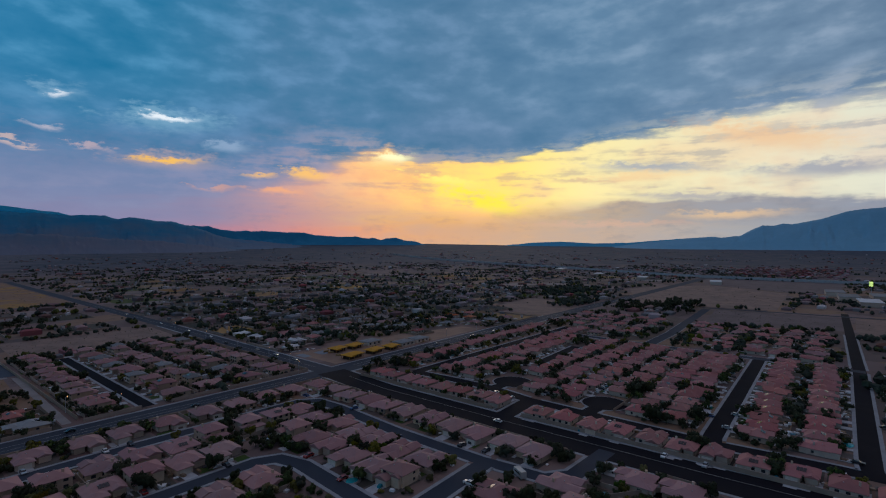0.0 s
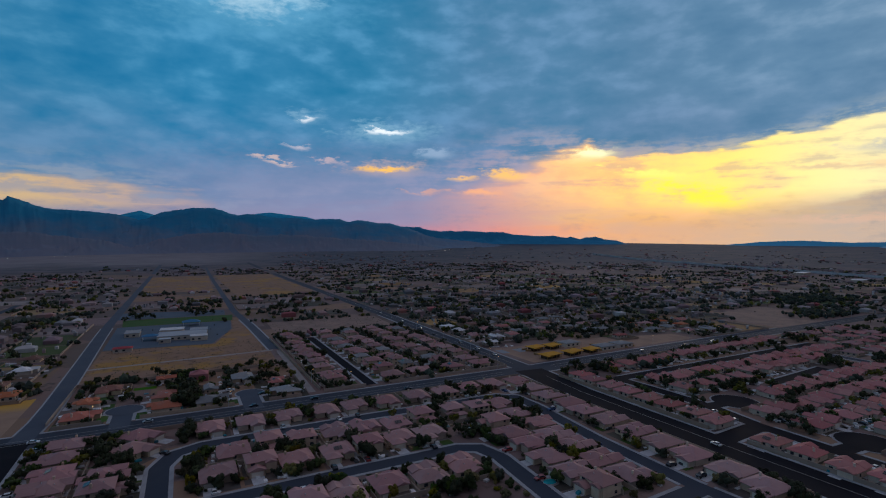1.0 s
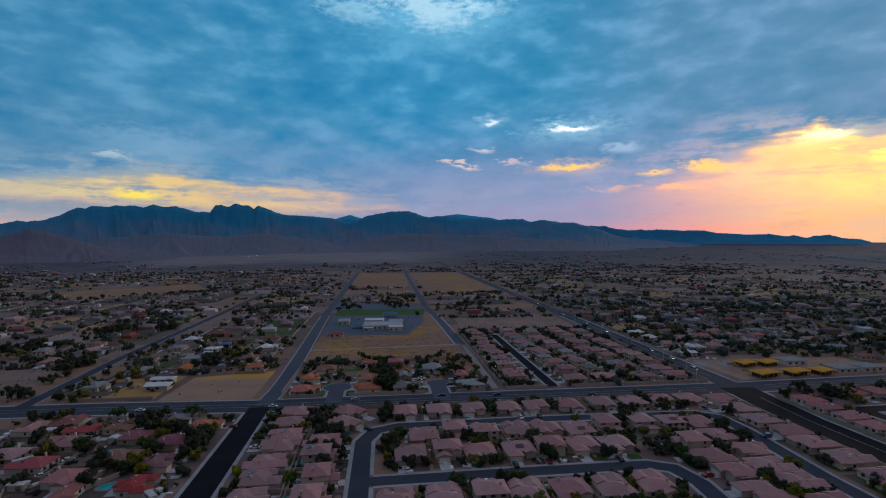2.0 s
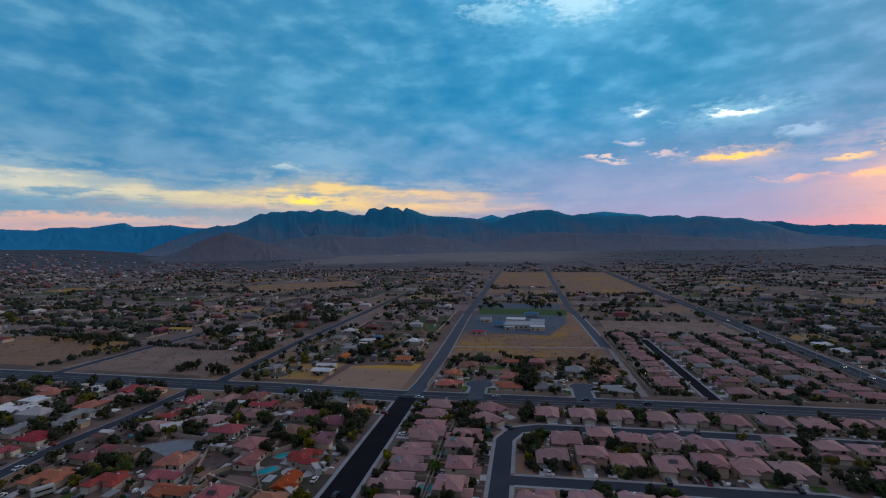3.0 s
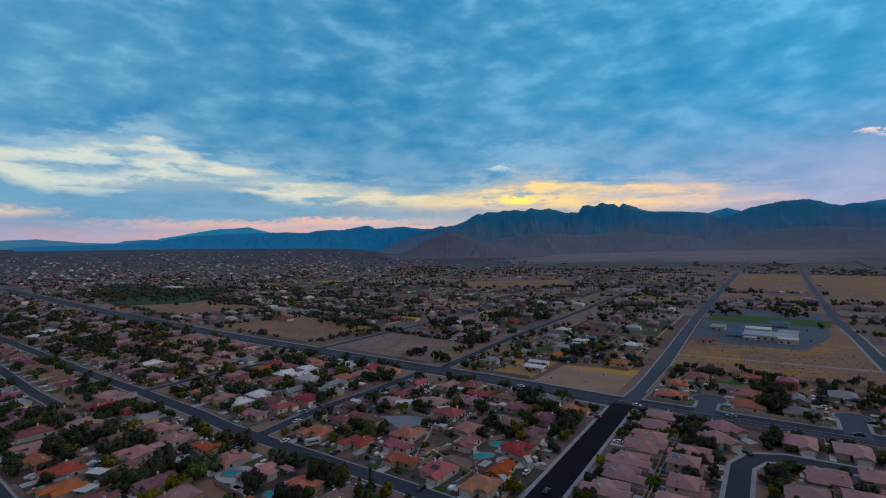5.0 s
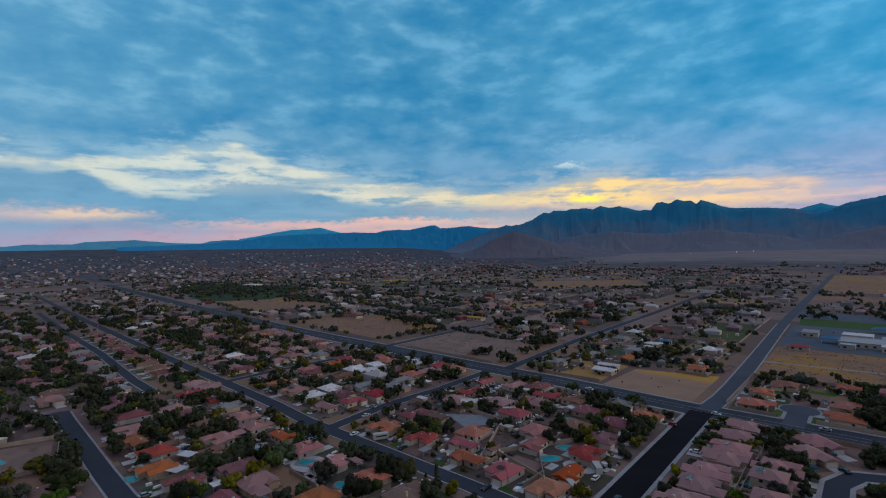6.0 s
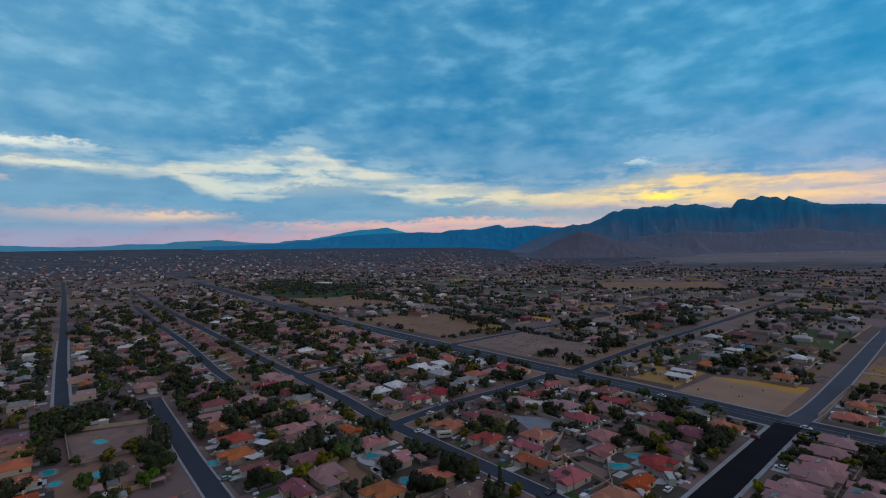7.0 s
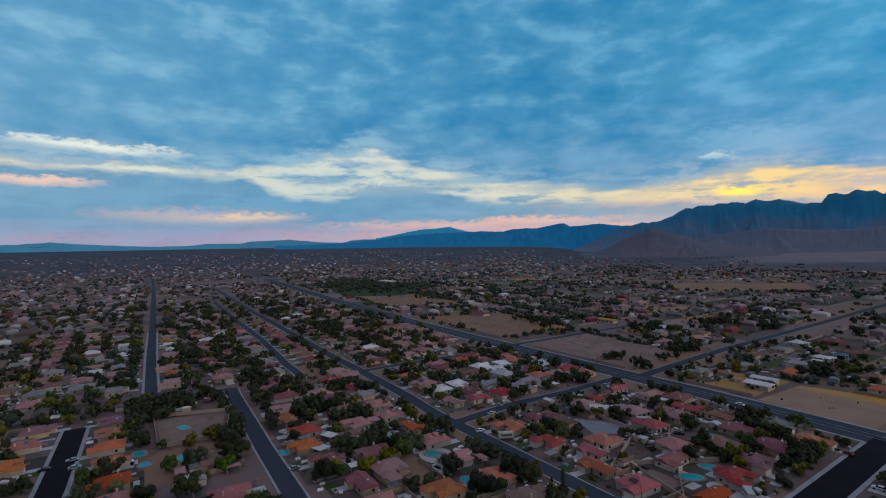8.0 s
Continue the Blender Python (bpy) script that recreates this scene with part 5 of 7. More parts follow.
# ---- yards, garden walls ----
def build_yards():
    r = random.Random(31)
    bags = {"gravel": ([], []), "red_gravel": ([], []), "lawn": ([], []), "earth": ([], []), "patio": ([], [])}
    for k, (x, y, face, hw, hd) in enumerate(YARDS):
        if not 150 < math.hypot(x, y) < 640:
            continue
        verts, faces = bags[r.choices(("gravel", "red_gravel", "earth"), (5, 3, 3))[0]]
        t = radians(face + 90)
        c, s = math.cos(t), math.sin(t)

        def pad(cx, cy, w, d, bag, z):
            vs, fs = bag
            v = len(vs)
            for a, b in ((-w, -d), (w, -d), (w, d), (-w, d)):
                a, b = a + cx, b + cy
                vs.append((x + a * c - b * s, y + a * s + b * c, z))
            fs.append((v, v + 1, v + 2, v + 3))
        pad(0, 0, hw - 0.4, hd - 1.0, (verts, faces), 0.004 + 0.00004 * k)
        for _ in range(r.choice((1, 1, 2, 2, 3))):
            pad(r.uniform(-0.4, 0.4) * hw, hd * r.uniform(0.55, 0.8), r.uniform(1.5, 3.5), r.uniform(1.0, 2.4), bags["patio"], 0.045 + 0.00002 * k)
        if r.random() < 0.5:
            pad(r.choice((-1, 1)) * hw * 0.8, r.uniform(-0.5, 0.5) * hd, r.uniform(0.6, 1.3), r.uniform(2, 5), bags["patio"], 0.05 + 0.00002 * k)
        if r.random() < 0.6:
            pad(r.choice((-1, 1)) * hw * 0.5, r.choice((-1, 1)) * hd * 0.72, hw * 0.36, hd * 0.2, bags["lawn"], 0.03 + 0.00002 * k)
    for key, mat, label in (("gravel", GRAVEL_YARD, "tan gravel yards round the houses"), ("red_gravel", RED_YARD, "reddish gravel yards round the houses"),
                            ("lawn", LAWN, "small green and dry lawns"), ("patio", CONCRETE, "pale concrete patios and walks behind the houses"), ("earth", EARTH_YARD, "bare earth yards")):
        tagged(from_lists("yard_ground", *bags[key], mat), label, "yard", kind="structure")


GRAVEL_YARD = material("tan_yard_gravel", (0.140, 0.120, 0.111), 0.95, (0.077, 0.072, 0.066), 0.2, 2.5, 0.5, "island", 0.35)
RED_YARD = material("red_yard_gravel", (0.149, 0.105, 0.098), 0.95, (0.086, 0.067, 0.062), 0.2, 2.5, 0.5, "island", 0.35)
EARTH_YARD = material("bare_yard_earth", (0.099, 0.088, 0.070), 0.95, (0.054, 0.056, 0.046), 0.15, 2.0, 0.5, "island", 0.35)
build_yards()


def wall_boxes(segments, height=1.8, thick=0.22):
    bm = bmesh.new()
    for (x0, y0), (x1, y1) in segments:
        n = math.hypot(x1 - x0, y1 - y0)
        if n > 0.5:
            add_box(bm, (x0 + x1) / 2, (y0 + y1) / 2, 0.0, n, thick, height, math.atan2(y1 - y0, x1 - x0))
    return bm


def crosses(p, q):
    """True where a garden wall would run into a road, a house or a pool."""
    return any(not is_free(p[0] + (q[0] - p[0]) * k / 12, p[1] + (q[1] - p[1]) * k / 12, 1.0, (0, 3, 4)) for k in range(13))


FENCES["ranch lots"] = [q for q in FENCES["ranch lots"] if not crosses(*q)]
for grp, segs in FENCES.items():
    segs = [q for q in segs if not near_other_road(*q[0], "") and not near_other_road(*q[1], "")]
    tagged(part("garden_wall", wall_boxes(segs), BLOCK), "tan block garden walls between the lots", "wall", kind="structure")
for pts, label in (([(-52, 270), (196, 270)], "long tan block wall along the main road"), ([(196, 268), (194, 225), (194, 95)], "tan block wall along the dark avenue"),
                   ([(220, 258), (220, 152)], "beige block wall along the dark avenue"), ([(220, 134), (221, -60)], "beige block wall along the dark avenue"),
                   ([(74, 295), (100, 295)], "beige block wall along the main road"), ([(115, 295), (203, 295)], "beige block wall along the main road"), ([(204, 295), (206, 480)], "beige block wall along the north road"),
                   ([(-55, 293), (-35, 293)], "beige block wall beside the court"), ([(-19, 293), (25, 293)], "beige block wall between the courts"), ([(43, 293), (61, 293)], "beige block wall beside the court"),
                   ([(-58, 300), (-57, 372), (60, 376)], "beige block wall round the court houses"), ([(73, 300), (70, 480)], "pale block wall beside the dirt track"), ([(232, 270), (478, 277)], "beige block wall along the main road"),
                   ([(-210, 300), (-240, 302), (-244, 335)], "white block wall round a corner lot"), ([(-90, 163), (-120, 206)], "pale block wall between ranch lots"), ([(-118, 160), (-136, 204), (-160, 207)], "pale block wall between ranch lots"),
                   ([(-98, 203), (-118, 172), (-90, 163)], "pale block wall round a pool yard"), ([(-252, 22), (-249, 50), (-287, 59), (-300, 24), (-252, 22)], "grey block wall round a dirt yard"), ([(-170, 95), (-235, 108)], "hedge-topped block wall between lots")):
    tagged(part("boundary_wall", wall_boxes(list(zip(pts, pts[1:])), 1.9, 0.25), BLOCK), label, "wall", kind="structure")


def solar_array(house, kind, side):
    """Dark panels lying on one slope of the main roof."""
    (cx, cy, w, d, h, _), pitch = KINDS[kind][0][0], KINDS[kind][1]
    slope = math.atan(pitch)
    y = cy + side * d * 0.27
    bm = bmesh.new()
    for k in range(3):
        add_box(bm, (k - 1) * 1.35, 0, 0.0, 1.25, 2.4, 0.08)
    bmesh.ops.transform(bm, matrix=pose(cx, y, h + pitch * (d / 2 - abs(y - cy)) + 0.34, -side * math.degrees(slope)), verts=bm.verts)
    roof = next(c for c in house.children if c.name.startswith("roof"))
    part("solar_panel", bm, SOLAR, roof, "dark glossy solar panels")


def build_houses():
    shown = [h for h in WANTED if math.hypot(h[0], h[1]) > 160 and (h[1] > -60)]
    shown.sort(key=lambda h: math.hypot(h[0], h[1]))
    made, joined = {}, {}
    for i, (x, y, face, kind, tone, group) in enumerate(shown):
        m = pose(x, y, 0.0, 0, 0, face + 90)
        sc = (0.60 + 0.16 * ((i * 7919) % 101) / 101) if kind in RANCH[:3] else (0.77 if tone == "rose" else (0.88 if group.startswith("houses of the tan") else (0.9 if group.startswith("houses round") else (0.86 if tone in ("tan", "mauve") else 0.78))))
        if i < 262:
            if (kind, tone) in made:
                ob = copy_thing(made[kind, tone], m)
            else:
                ob = made[kind, tone] = new("house")
                tagged(ob, f"{'two-storey' if 'two' in kind else 'single-storey'} stucco house with {HOUSE_WORDS[tone]} roof", "house")
                for name, verts, faces, mat, label in house_parts(kind, tone):
                    p = from_lists(name, verts, faces, mat, roof if name in ("chimney", "cooler_box", "vent") else ob)
                    if name == "roof":
                        roof = p
                    if label:
                        tagged(p, label)
                ob.matrix_basis = m
            tagged(ob, group=group)
            ob.scale = (sc, sc, 0.88)
            if i % 6 == 2 and kind not in ("flat", "ranch_gable"):
                solar_array(ob, kind, 1 if i % 4 else -1)
        else:
            rot, mv = np.array(m.to_3x3()) @ np.diag((sc, sc, 0.88)), np.array(m.translation)
            for name, verts, faces, mat, label in house_parts(kind, tone):
                bag = joined.setdefault(mat.name, [mat, [], []])
                base = len(bag[1])
                bag[1].extend(map(tuple, np.array(verts) @ rot.T + mv))
                bag[2].extend(tuple(base + k for k in f) for f in faces)
    for name, (mat, verts, faces) in joined.items():
        base, rough, tint, scale, fine, amount = RECIPES[mat.name]
        varied = material(mat.name + "_many", base, rough, tint, scale, fine, amount, "island", 0.14)
        tagged(from_lists("estate_houses", verts, faces, varied), "rows of suburban houses beyond the nearer streets", "houses", kind="stuff")


build_houses()


# ---- distant houses and trees: too many to count ----
LOT_GROUND = {
    "brown": (material("lot_brown_earth", (0.189, 0.130, 0.108), 0.95, (0.108, 0.085, 0.074), 0.03, 0.5, 0.6, "island", 0.3), 3.4, "bare brown earth of the ranch lots"),
    "ochre": (material("lot_dry_grass", (0.34, 0.20, 0.08), 0.95, (0.2, 0.13, 0.075), 0.03, 0.5, 0.6, "island", 0.3), 1.6, "dry ochre grass of the open lots"),
    "mauve": (material("lot_pale_gravel", (0.270, 0.215, 0.206), 0.95, (0.153, 0.125, 0.124), 0.03, 0.5, 0.6, "island", 0.3), 1.8, "pale gravel ground of the ranch lots"),
    "scrub": (material("lot_dark_scrub", (0.090, 0.080, 0.062), 0.95, (0.054, 0.052, 0.041), 0.05, 0.6, 0.6, "island", 0.3), 4.0, "dark scrubby ground of the ranch lots"),
    "green": (material("lot_grass", (0.06, 0.085, 0.03), 0.95, (0.09, 0.085, 0.035), 0.05, 0.6, 0.6, "island", 0.3), 1.2, "green grass of the ranch lots"),
}


def far_fill():
    r = random.Random(21)
    sets = {"roof": ([], []), "red": ([], []), "pale": ([], []), "grey": ([], [])}
    leaves = (([], []), ([], []))

    def far_house(x, y, bag, sc=1.0):
        sc *= 1.0 if math.hypot(x, y) < 900 else 0.78
        verts, faces = sets[bag]
        w, d, h = r.uniform(9, 18), r.uniform(7, 12), r.choice((2.9, 2.9, 3.2, 4.6))
        w, d, h = w * sc, d * sc, h * (0.6 + 0.4 * sc)
        t = r.choice((0, math.pi / 2)) + r.uniform(-0.1, 0.05)
        c, s, z = math.cos(t), math.sin(t), ground_z(x, y)
        v = len(verts)
        rise = 0.2 * d
        for a, b, k in ((-w, -d, 0), (w, -d, 0), (w, d, 0), (-w, d, 0), (-w, -d, h), (w, -d, h), (w, d, h), (-w, d, h), (d - w, 0, h + rise), (w - d, 0, h + rise)):
            a, b = a / 2, b / 2
            verts.append((x + a * c - b * s, y + a * s + b * c, z + k))
        faces.extend(tuple(v + i for i in f) for f in ((0, 1, 5, 4), (1, 2, 6, 5), (2, 3, 7, 6), (3, 0, 4, 7), (4, 5, 9, 8), (6, 7, 8, 9), (5, 6, 9), (7, 4, 8)))

    def far_tree(x, y, size):
        verts, faces = leaves[1 if r.random() < 0.22 else 0]
        z, away = ground_z(x, y), math.hypot(x, y)
        for _ in range(1 if size < 0.9 else (4 if size > 1.6 and away < 620 else (3 if away < 1100 else 2))):
            ox, oy, s = r.gauss(0, 0.75) * size, r.gauss(0, 0.75) * size, size * r.uniform(0.45, 0.95)
            v, lift = len(verts), r.uniform(0.0, 0.15) * s
            ring = [(math.cos(k * 1.2566 + s * 9), math.sin(k * 1.2566 + s * 9)) for k in range(5)]
            verts.append((x + ox, y + oy, z))
            for zz, rr in ((0.4, 0.9), (1.15, 0.85)):
                for a, b in ring:
                    q = r.uniform(0.6, 1.3) * rr * s
                    verts.append((x + ox + a * q, y + oy + b * q, z + lift + zz * s * r.uniform(0.75, 1.25)))
            verts.append((x + ox + r.uniform(-0.3, 0.3) * s, y + oy, z + lift + s * r.uniform(1.4, 2.0)))
            for k in range(5):
                a, b = 1 + k, 1 + (k + 1) % 5
                faces.extend(tuple(v + i for i in f) for f in ((0, b, a), (a, b, b + 5, a + 5), (a + 5, b + 5, 11)))

    def open_here(x, y, half):
        return not (GX < x < GX + GW and GY < y < GY + GH) or is_free(x, y, half)

    # ranch lots: fenced blocks of different ground, a house towards one side, sheds, trees along the edges
    pads = {k: ([], []) for k in LOT_GROUND}
    fences = []

    def lots(x0, y0, x1, y1, w, d, keep):
        nx, ny = int((x1 - x0) / w), int((y1 - y0) / d)
        for i in range(nx):
            for j in range(ny):
                gap = 7.0 if j % 2 else 0.0
                cx, cy = x0 + (i + 0.5) * w, y0 + (j + 0.5) * d + gap / 2
                rr, aa = math.hypot(cx, cy), math.degrees(math.atan2(cy, cx))
                if not (290 < rr < 1450 and -10 < aa < 190) or r.random() > keep:
                    continue
                hw, hd = w / 2 - 0.6, (d - gap) / 2 - 0.6
                if not is_free(cx, cy, min(hw, hd) - 1, (0, 2, 4)):
                    continue
                built = not is_free(cx, cy, min(hw, hd) - 1, (0, 4))
                key = r.choices(list(LOT_GROUND), [v[1] for v in LOT_GROUND.values()])[0]
                verts, faces = pads[key]
                v, z = len(verts), 0.006 + 0.00002 * ((i * 7 + j * 3) % 50)
                verts += [(cx - hw, cy - hd, z), (cx + hw, cy - hd, z), (cx + hw, cy + hd, z), (cx - hw, cy + hd, z)]
                faces.append((v, v + 1, v + 2, v + 3))
                if rr < 900:
                    for seg in (((cx - hw, cy - hd), (cx + hw, cy - hd)), ((cx + hw, cy - hd), (cx + hw, cy + hd)), ((cx - hw, cy + hd), (cx - hw, cy - hd))):
                        if r.random() < 0.6:
                            fences.append(seg)
                if key not in ("ochre", "mauve") or r.random() < 0.5:
                    hx, hy = cx + r.uniform(-0.35, 0.35) * hw, cy + r.choice((-1, 1)) * hd * 0.35
                    if not built and is_free(hx, hy, 7, (0, 4)):
                        bag = r.choices(("roof", "red", "pale", "grey"), (5, 2.2, 0.8, 2.0))[0]
                        far_house(hx, hy, bag)
                        if r.random() < 0.7:
                            far_house(hx + r.uniform(-5, 5), hy + r.uniform(4, 7) * r.choice((-1, 1)), bag, 0.7)
                        mark(hx, hy, 9, 2)
                    for _ in range(r.randrange(1, 4)):
                        px, py = cx + r.uniform(-0.85, 0.85) * hw, cy + r.uniform(-0.85, 0.85) * hd
                        if is_free(px, py, 3, (0, 4)):
                            far_house(px, py, r.choices(("pale", "grey", "roof"), (1.6, 1.5, 1.5))[0], r.uniform(0.25, 0.5))
                for _ in range(r.randrange(5, 12) if rr < 1000 else 3):
                    px, py = cx + r.uniform(-0.9, 0.9) * hw, cy + r.uniform(-0.9, 0.9) * hd
                    if is_free(px, py, 1.5, (0, 4)):
                        far_house(px, py, r.choices(("pale", "grey", "red", "roof"), (3, 2, 0.6, 1.2))[0], r.uniform(0.1, 0.22))
                wood = 1.7 * noise.noise((cx * 0.007, cy * 0.007, 12.0)) + 0.3
                for _ in range(int(max(2, (5 + 16 * wood) * (1.0 if rr < 800 else 0.75)))):
                    if r.random() < 0.65:
                        u, side = r.uniform(-1, 1), r.choice((-1, 1))
                        px, py = (cx + u * hw, cy + side * hd * 0.94) if r.random() < 0.6 else (cx + side * hw * 0.94, cy + u * hd)
                    else:
                        px, py = cx + r.uniform(-1, 1) * hw, cy + r.uniform(-1, 1) * hd
                    if is_free(px, py, 2, (0, 4)):
                        far_tree(px, py, r.choice((0.8, 1.2, 1.6, 2.2, 2.6, 3.2, 4.4)))
                mark(cx, cy, min(hw, hd), 4, keep=True)

    lots(-700, 300, 900, 700, 44, 58, 0.92)
    lots(-1300, 700, 1400, 1450, 62, 66, 0.85)
    lots(-1300, 330, -700, 700, 50, 60, 0.85)
    lots(900, 300, 1450, 700, 60, 60, 0.7)
    lots(230, 470, 900, 720, 40, 50, 0.9)
    for key, (mat, weight, label) in LOT_GROUND.items():
        tagged(from_lists("lot_ground", *pads[key], mat), label, "ground", kind="structure")
    tagged(part("lot_wall", wall_boxes(fences, 1.7, 0.25), BLOCK), "low block walls and fences round the ranch lots", "wall", kind="structure")

    # rings outwards, coarser with distance
    rad = 330.0
    while rad < 3700:
        step = 22 + rad * 0.007
        a = -14.0
        da = math.degrees(step / rad)
        while a < 196:
            aa, rr = radians(a + r.uniform(-0.4, 0.4) * da), rad + r.uniform(-0.4, 0.4) * step
            x, y = rr * math.cos(aa), rr * math.sin(aa)
            a += da
            land = noise.noise((x * 0.0032, y * 0.0032, 4.0)) + 0.4 * noise.noise((x * 0.011, y * 0.011, 9.0))
            west = a > 135
            if rad > 1850 and 82 < a < 114:
                continue
            thin = 1.0 if rad < 2000 else max(0.45 if west else 0.16, 1.0 - (rad - 2000) / 1500)
            if rad > 2000 and (r.random() > thin or land < (-0.3 if west else 0.05)):
                continue
            bare = land < (-0.40 if west else -0.16)
            if not bare and open_here(x, y, 10) and r.random() < (0.85 if west else 0.5):
                bag = r.choices(("roof", "red", "pale", "grey"), (5, (1.2 if x < 0 else 3) if y < 420 else 1.6, 1.3 if rad < 1500 else (1.6 if west else 0.5), 2.2 if x < 0 and y < 420 else 1.4))[0]
                far_house(x, y, bag)
                if rad < 1300:
                    for _ in range(r.choice((0, 1, 1, 2))):
                        far_house(x + r.uniform(-16, 16), y + r.uniform(-16, 16), r.choice(("pale", "grey", "roof")), 0.42)
            if bare and r.random() < 0.8:
                continue
            clump = 0.95 + 2.4 * max(noise.noise((x * 0.009, y * 0.009, 2.0)) + 0.5 * noise.noise((x * 0.03, y * 0.03, 7.0)), -0.36)
            for _ in range(5 if rad < 900 else (4 if rad < 1700 else 2)):
                if r.random() < 0.62 * clump:
                    tx, ty = x + r.uniform(-0.55, 0.55) * step, y + r.uniform(-0.55, 0.55) * step
                    if open_here(tx, ty, 3):
                        far_tree(tx, ty, r.choice((1.3, 1.8, 2.4, 3.0, 3.8)) * (0.75 if rad > 1900 else 1.0))
        rad += step
    # a red-roofed estate beyond the freeway
    for i in range(12):
        for j in range(20):
            far_house(1600 + i * 36 + r.uniform(-4, 4), 40 + j * 14 + r.uniform(-3, 3), r.choices(("red", "roof"), (3, 1))[0])
    # the wooded park and other dark groves
    for gx, gy, hw, hd, n in ((-1050, 500, 190, 105, 620), (-700, 500, 90, 40, 150), (-480, 470, 70, 30, 110), (-560, 600, 90, 30, 120), (880, 425, 90, 45, 150), (700, 330, 60, 30, 70), (-900, 740, 160, 40, 170), (520, 560, 120, 40, 140), (760, 620, 120, 40, 130)):
        for _ in range(n):
            tx, ty = gx + r.gauss(0, 0.55) * hw, gy + r.gauss(0, 0.55) * hd
            if not (GX < tx < GX + GW and GY < ty < GY + GH) or is_free(tx, ty, 2, (0, 3)):
                far_tree(tx, ty, r.uniform(2.4, 4.6))
    # tree rows round the open fields
    for ax, ay, bx, by in ((-520, 432, -345, 402), (-345, 402, -348, 312), (-322, 394, -215, 377), (-860, 372, -620, 342), (-600, 462, -800, 484), (-620, 346, -600, 462), (-76, 364, -142, 354), (-524, 330, -474, 432), (72, 480, 205, 480), (78, 585, 204, 580)):
        n = int(math.hypot(bx - ax, by - ay) / 4.0)
        for k in range(n):
            if r.random() < 0.72:
                far_tree(ax + (bx - ax) * k / n + r.uniform(-3, 3), ay + (by - ay) * k / n + r.uniform(-3, 3), r.uniform(1.2, 3.0))
    # windbreaks: lines of trees along the lot edges
    for _ in range(420):
        a, rr = radians(r.uniform(-8, 192)), math.sqrt(r.uniform(380 ** 2, 2000 ** 2))
        x, y = rr * math.cos(a), rr * math.sin(a)
        if noise.noise((x * 0.0032, y * 0.0032, 4.0)) < -0.25:
            continue
        along = r.random() < 0.6
        n = r.randrange(6, 22)
        for k in range(n):
            tx, ty = (x + k * 5.0, y + r.uniform(-1.5, 1.5)) if along else (x + r.uniform(-1.5, 1.5), y + k * 5.0)
            if open_here(tx, ty, 3):
                far_tree(tx, ty, r.uniform(1.8, 3.6))
    # scrub dots on the open fields
    for x0, y0, x1, y1, n in ((-56, 380, 62, 484, 520), (-325, 312, -214, 386, 200), (-510, 330, -350, 410, 220), (-850, 350, -610, 470, 240), (82, 502, 202, 574, 120), (640, 20, 760, 150, 160), (790, 95, 1150, 300, 260)):
        for _ in range(n):
            x, y = r.uniform(x0, x1), r.uniform(y0, y1)
            if is_free(x, y, 1, (3,)):
                far_tree(x, y, r.uniform(0.18, 0.5))
    for _ in range(2600):
        a, rr = radians(r.uniform(-8, 192)), math.sqrt(r.uniform(280 ** 2, 1300 ** 2))
        x, y = rr * math.cos(a), rr * math.sin(a)
        if GX < x < GX + GW and GY < y < GY + GH and is_free(x, y, 2, (3,)):
            far_tree(x, y, r.uniform(0.35, 0.8))
    for bag, mat, label in (("roof", FAR_ROOF, "scattered distant tan-roofed houses"), ("red", FAR_RED, "scattered distant red-roofed houses"),
                            ("pale", FAR_PALE, "scattered distant pale-roofed houses"), ("grey", FAR_GREY, "scattered distant grey-roofed houses")):
        tagged(from_lists("distant_houses", *sets[bag], mat), label, "houses", kind="stuff")
    tagged(from_lists("distant_trees", *leaves[0], FAR_LEAF), "dark distant trees and shrubs among the houses", "trees", kind="stuff")
    tagged(from_lists("distant_trees", *leaves[1], FAR_OLIVE), "olive-green distant trees among the houses", "trees", kind="stuff")


far_fill()


# ---- trees ----
def leafy_lumps(bm, r, lumps, leaf, blades, smooth_lump=2):
    """Crown of uneven lumps (centre, radii), each covered with small leaf blades that stand out from it."""
    for centre, radii in lumps:
        off = Vector((r.uniform(0, 50), r.uniform(0, 50), r.uniform(0, 50)))
        made = bmesh.ops.create_icosphere(bm, subdivisions=smooth_lump, radius=1.0)["verts"]
        for v in made:
            d = v.co.normalized()
            q = 0.80 + 0.34 * noise.noise(d * 1.6 + off) + 0.22 * noise.noise(d * 4.2 + off)
            v.co = Vector(centre) + Vector((d.x * radii[0], d.y * radii[1], d.z * radii[2])) * q * 0.84
        for _ in range(blades):
            d = Vector((r.gauss(0, 1), r.gauss(0, 1), r.gauss(0.25, 1))).normalized()
            q = 0.84 + 0.34 * noise.noise(d * 1.6 + off) + r.uniform(-0.05, 0.16)
            o = Vector(centre) + Vector((d.x * radii[0], d.y * radii[1], d.z * radii[2])) * q
            u = d.cross(Vector((r.gauss(0, 1), r.gauss(0, 1), r.gauss(0, 1)))).normalized() * leaf * r.uniform(0.6, 1.1)
            w = (d.cross(u).normalized() + d * r.uniform(-0.5, 0.5)) * leaf * r.uniform(0.4, 0.8)
            bm.faces.new([bm.verts.new(p) for p in (o - u, o + w, o + u, o - w)])


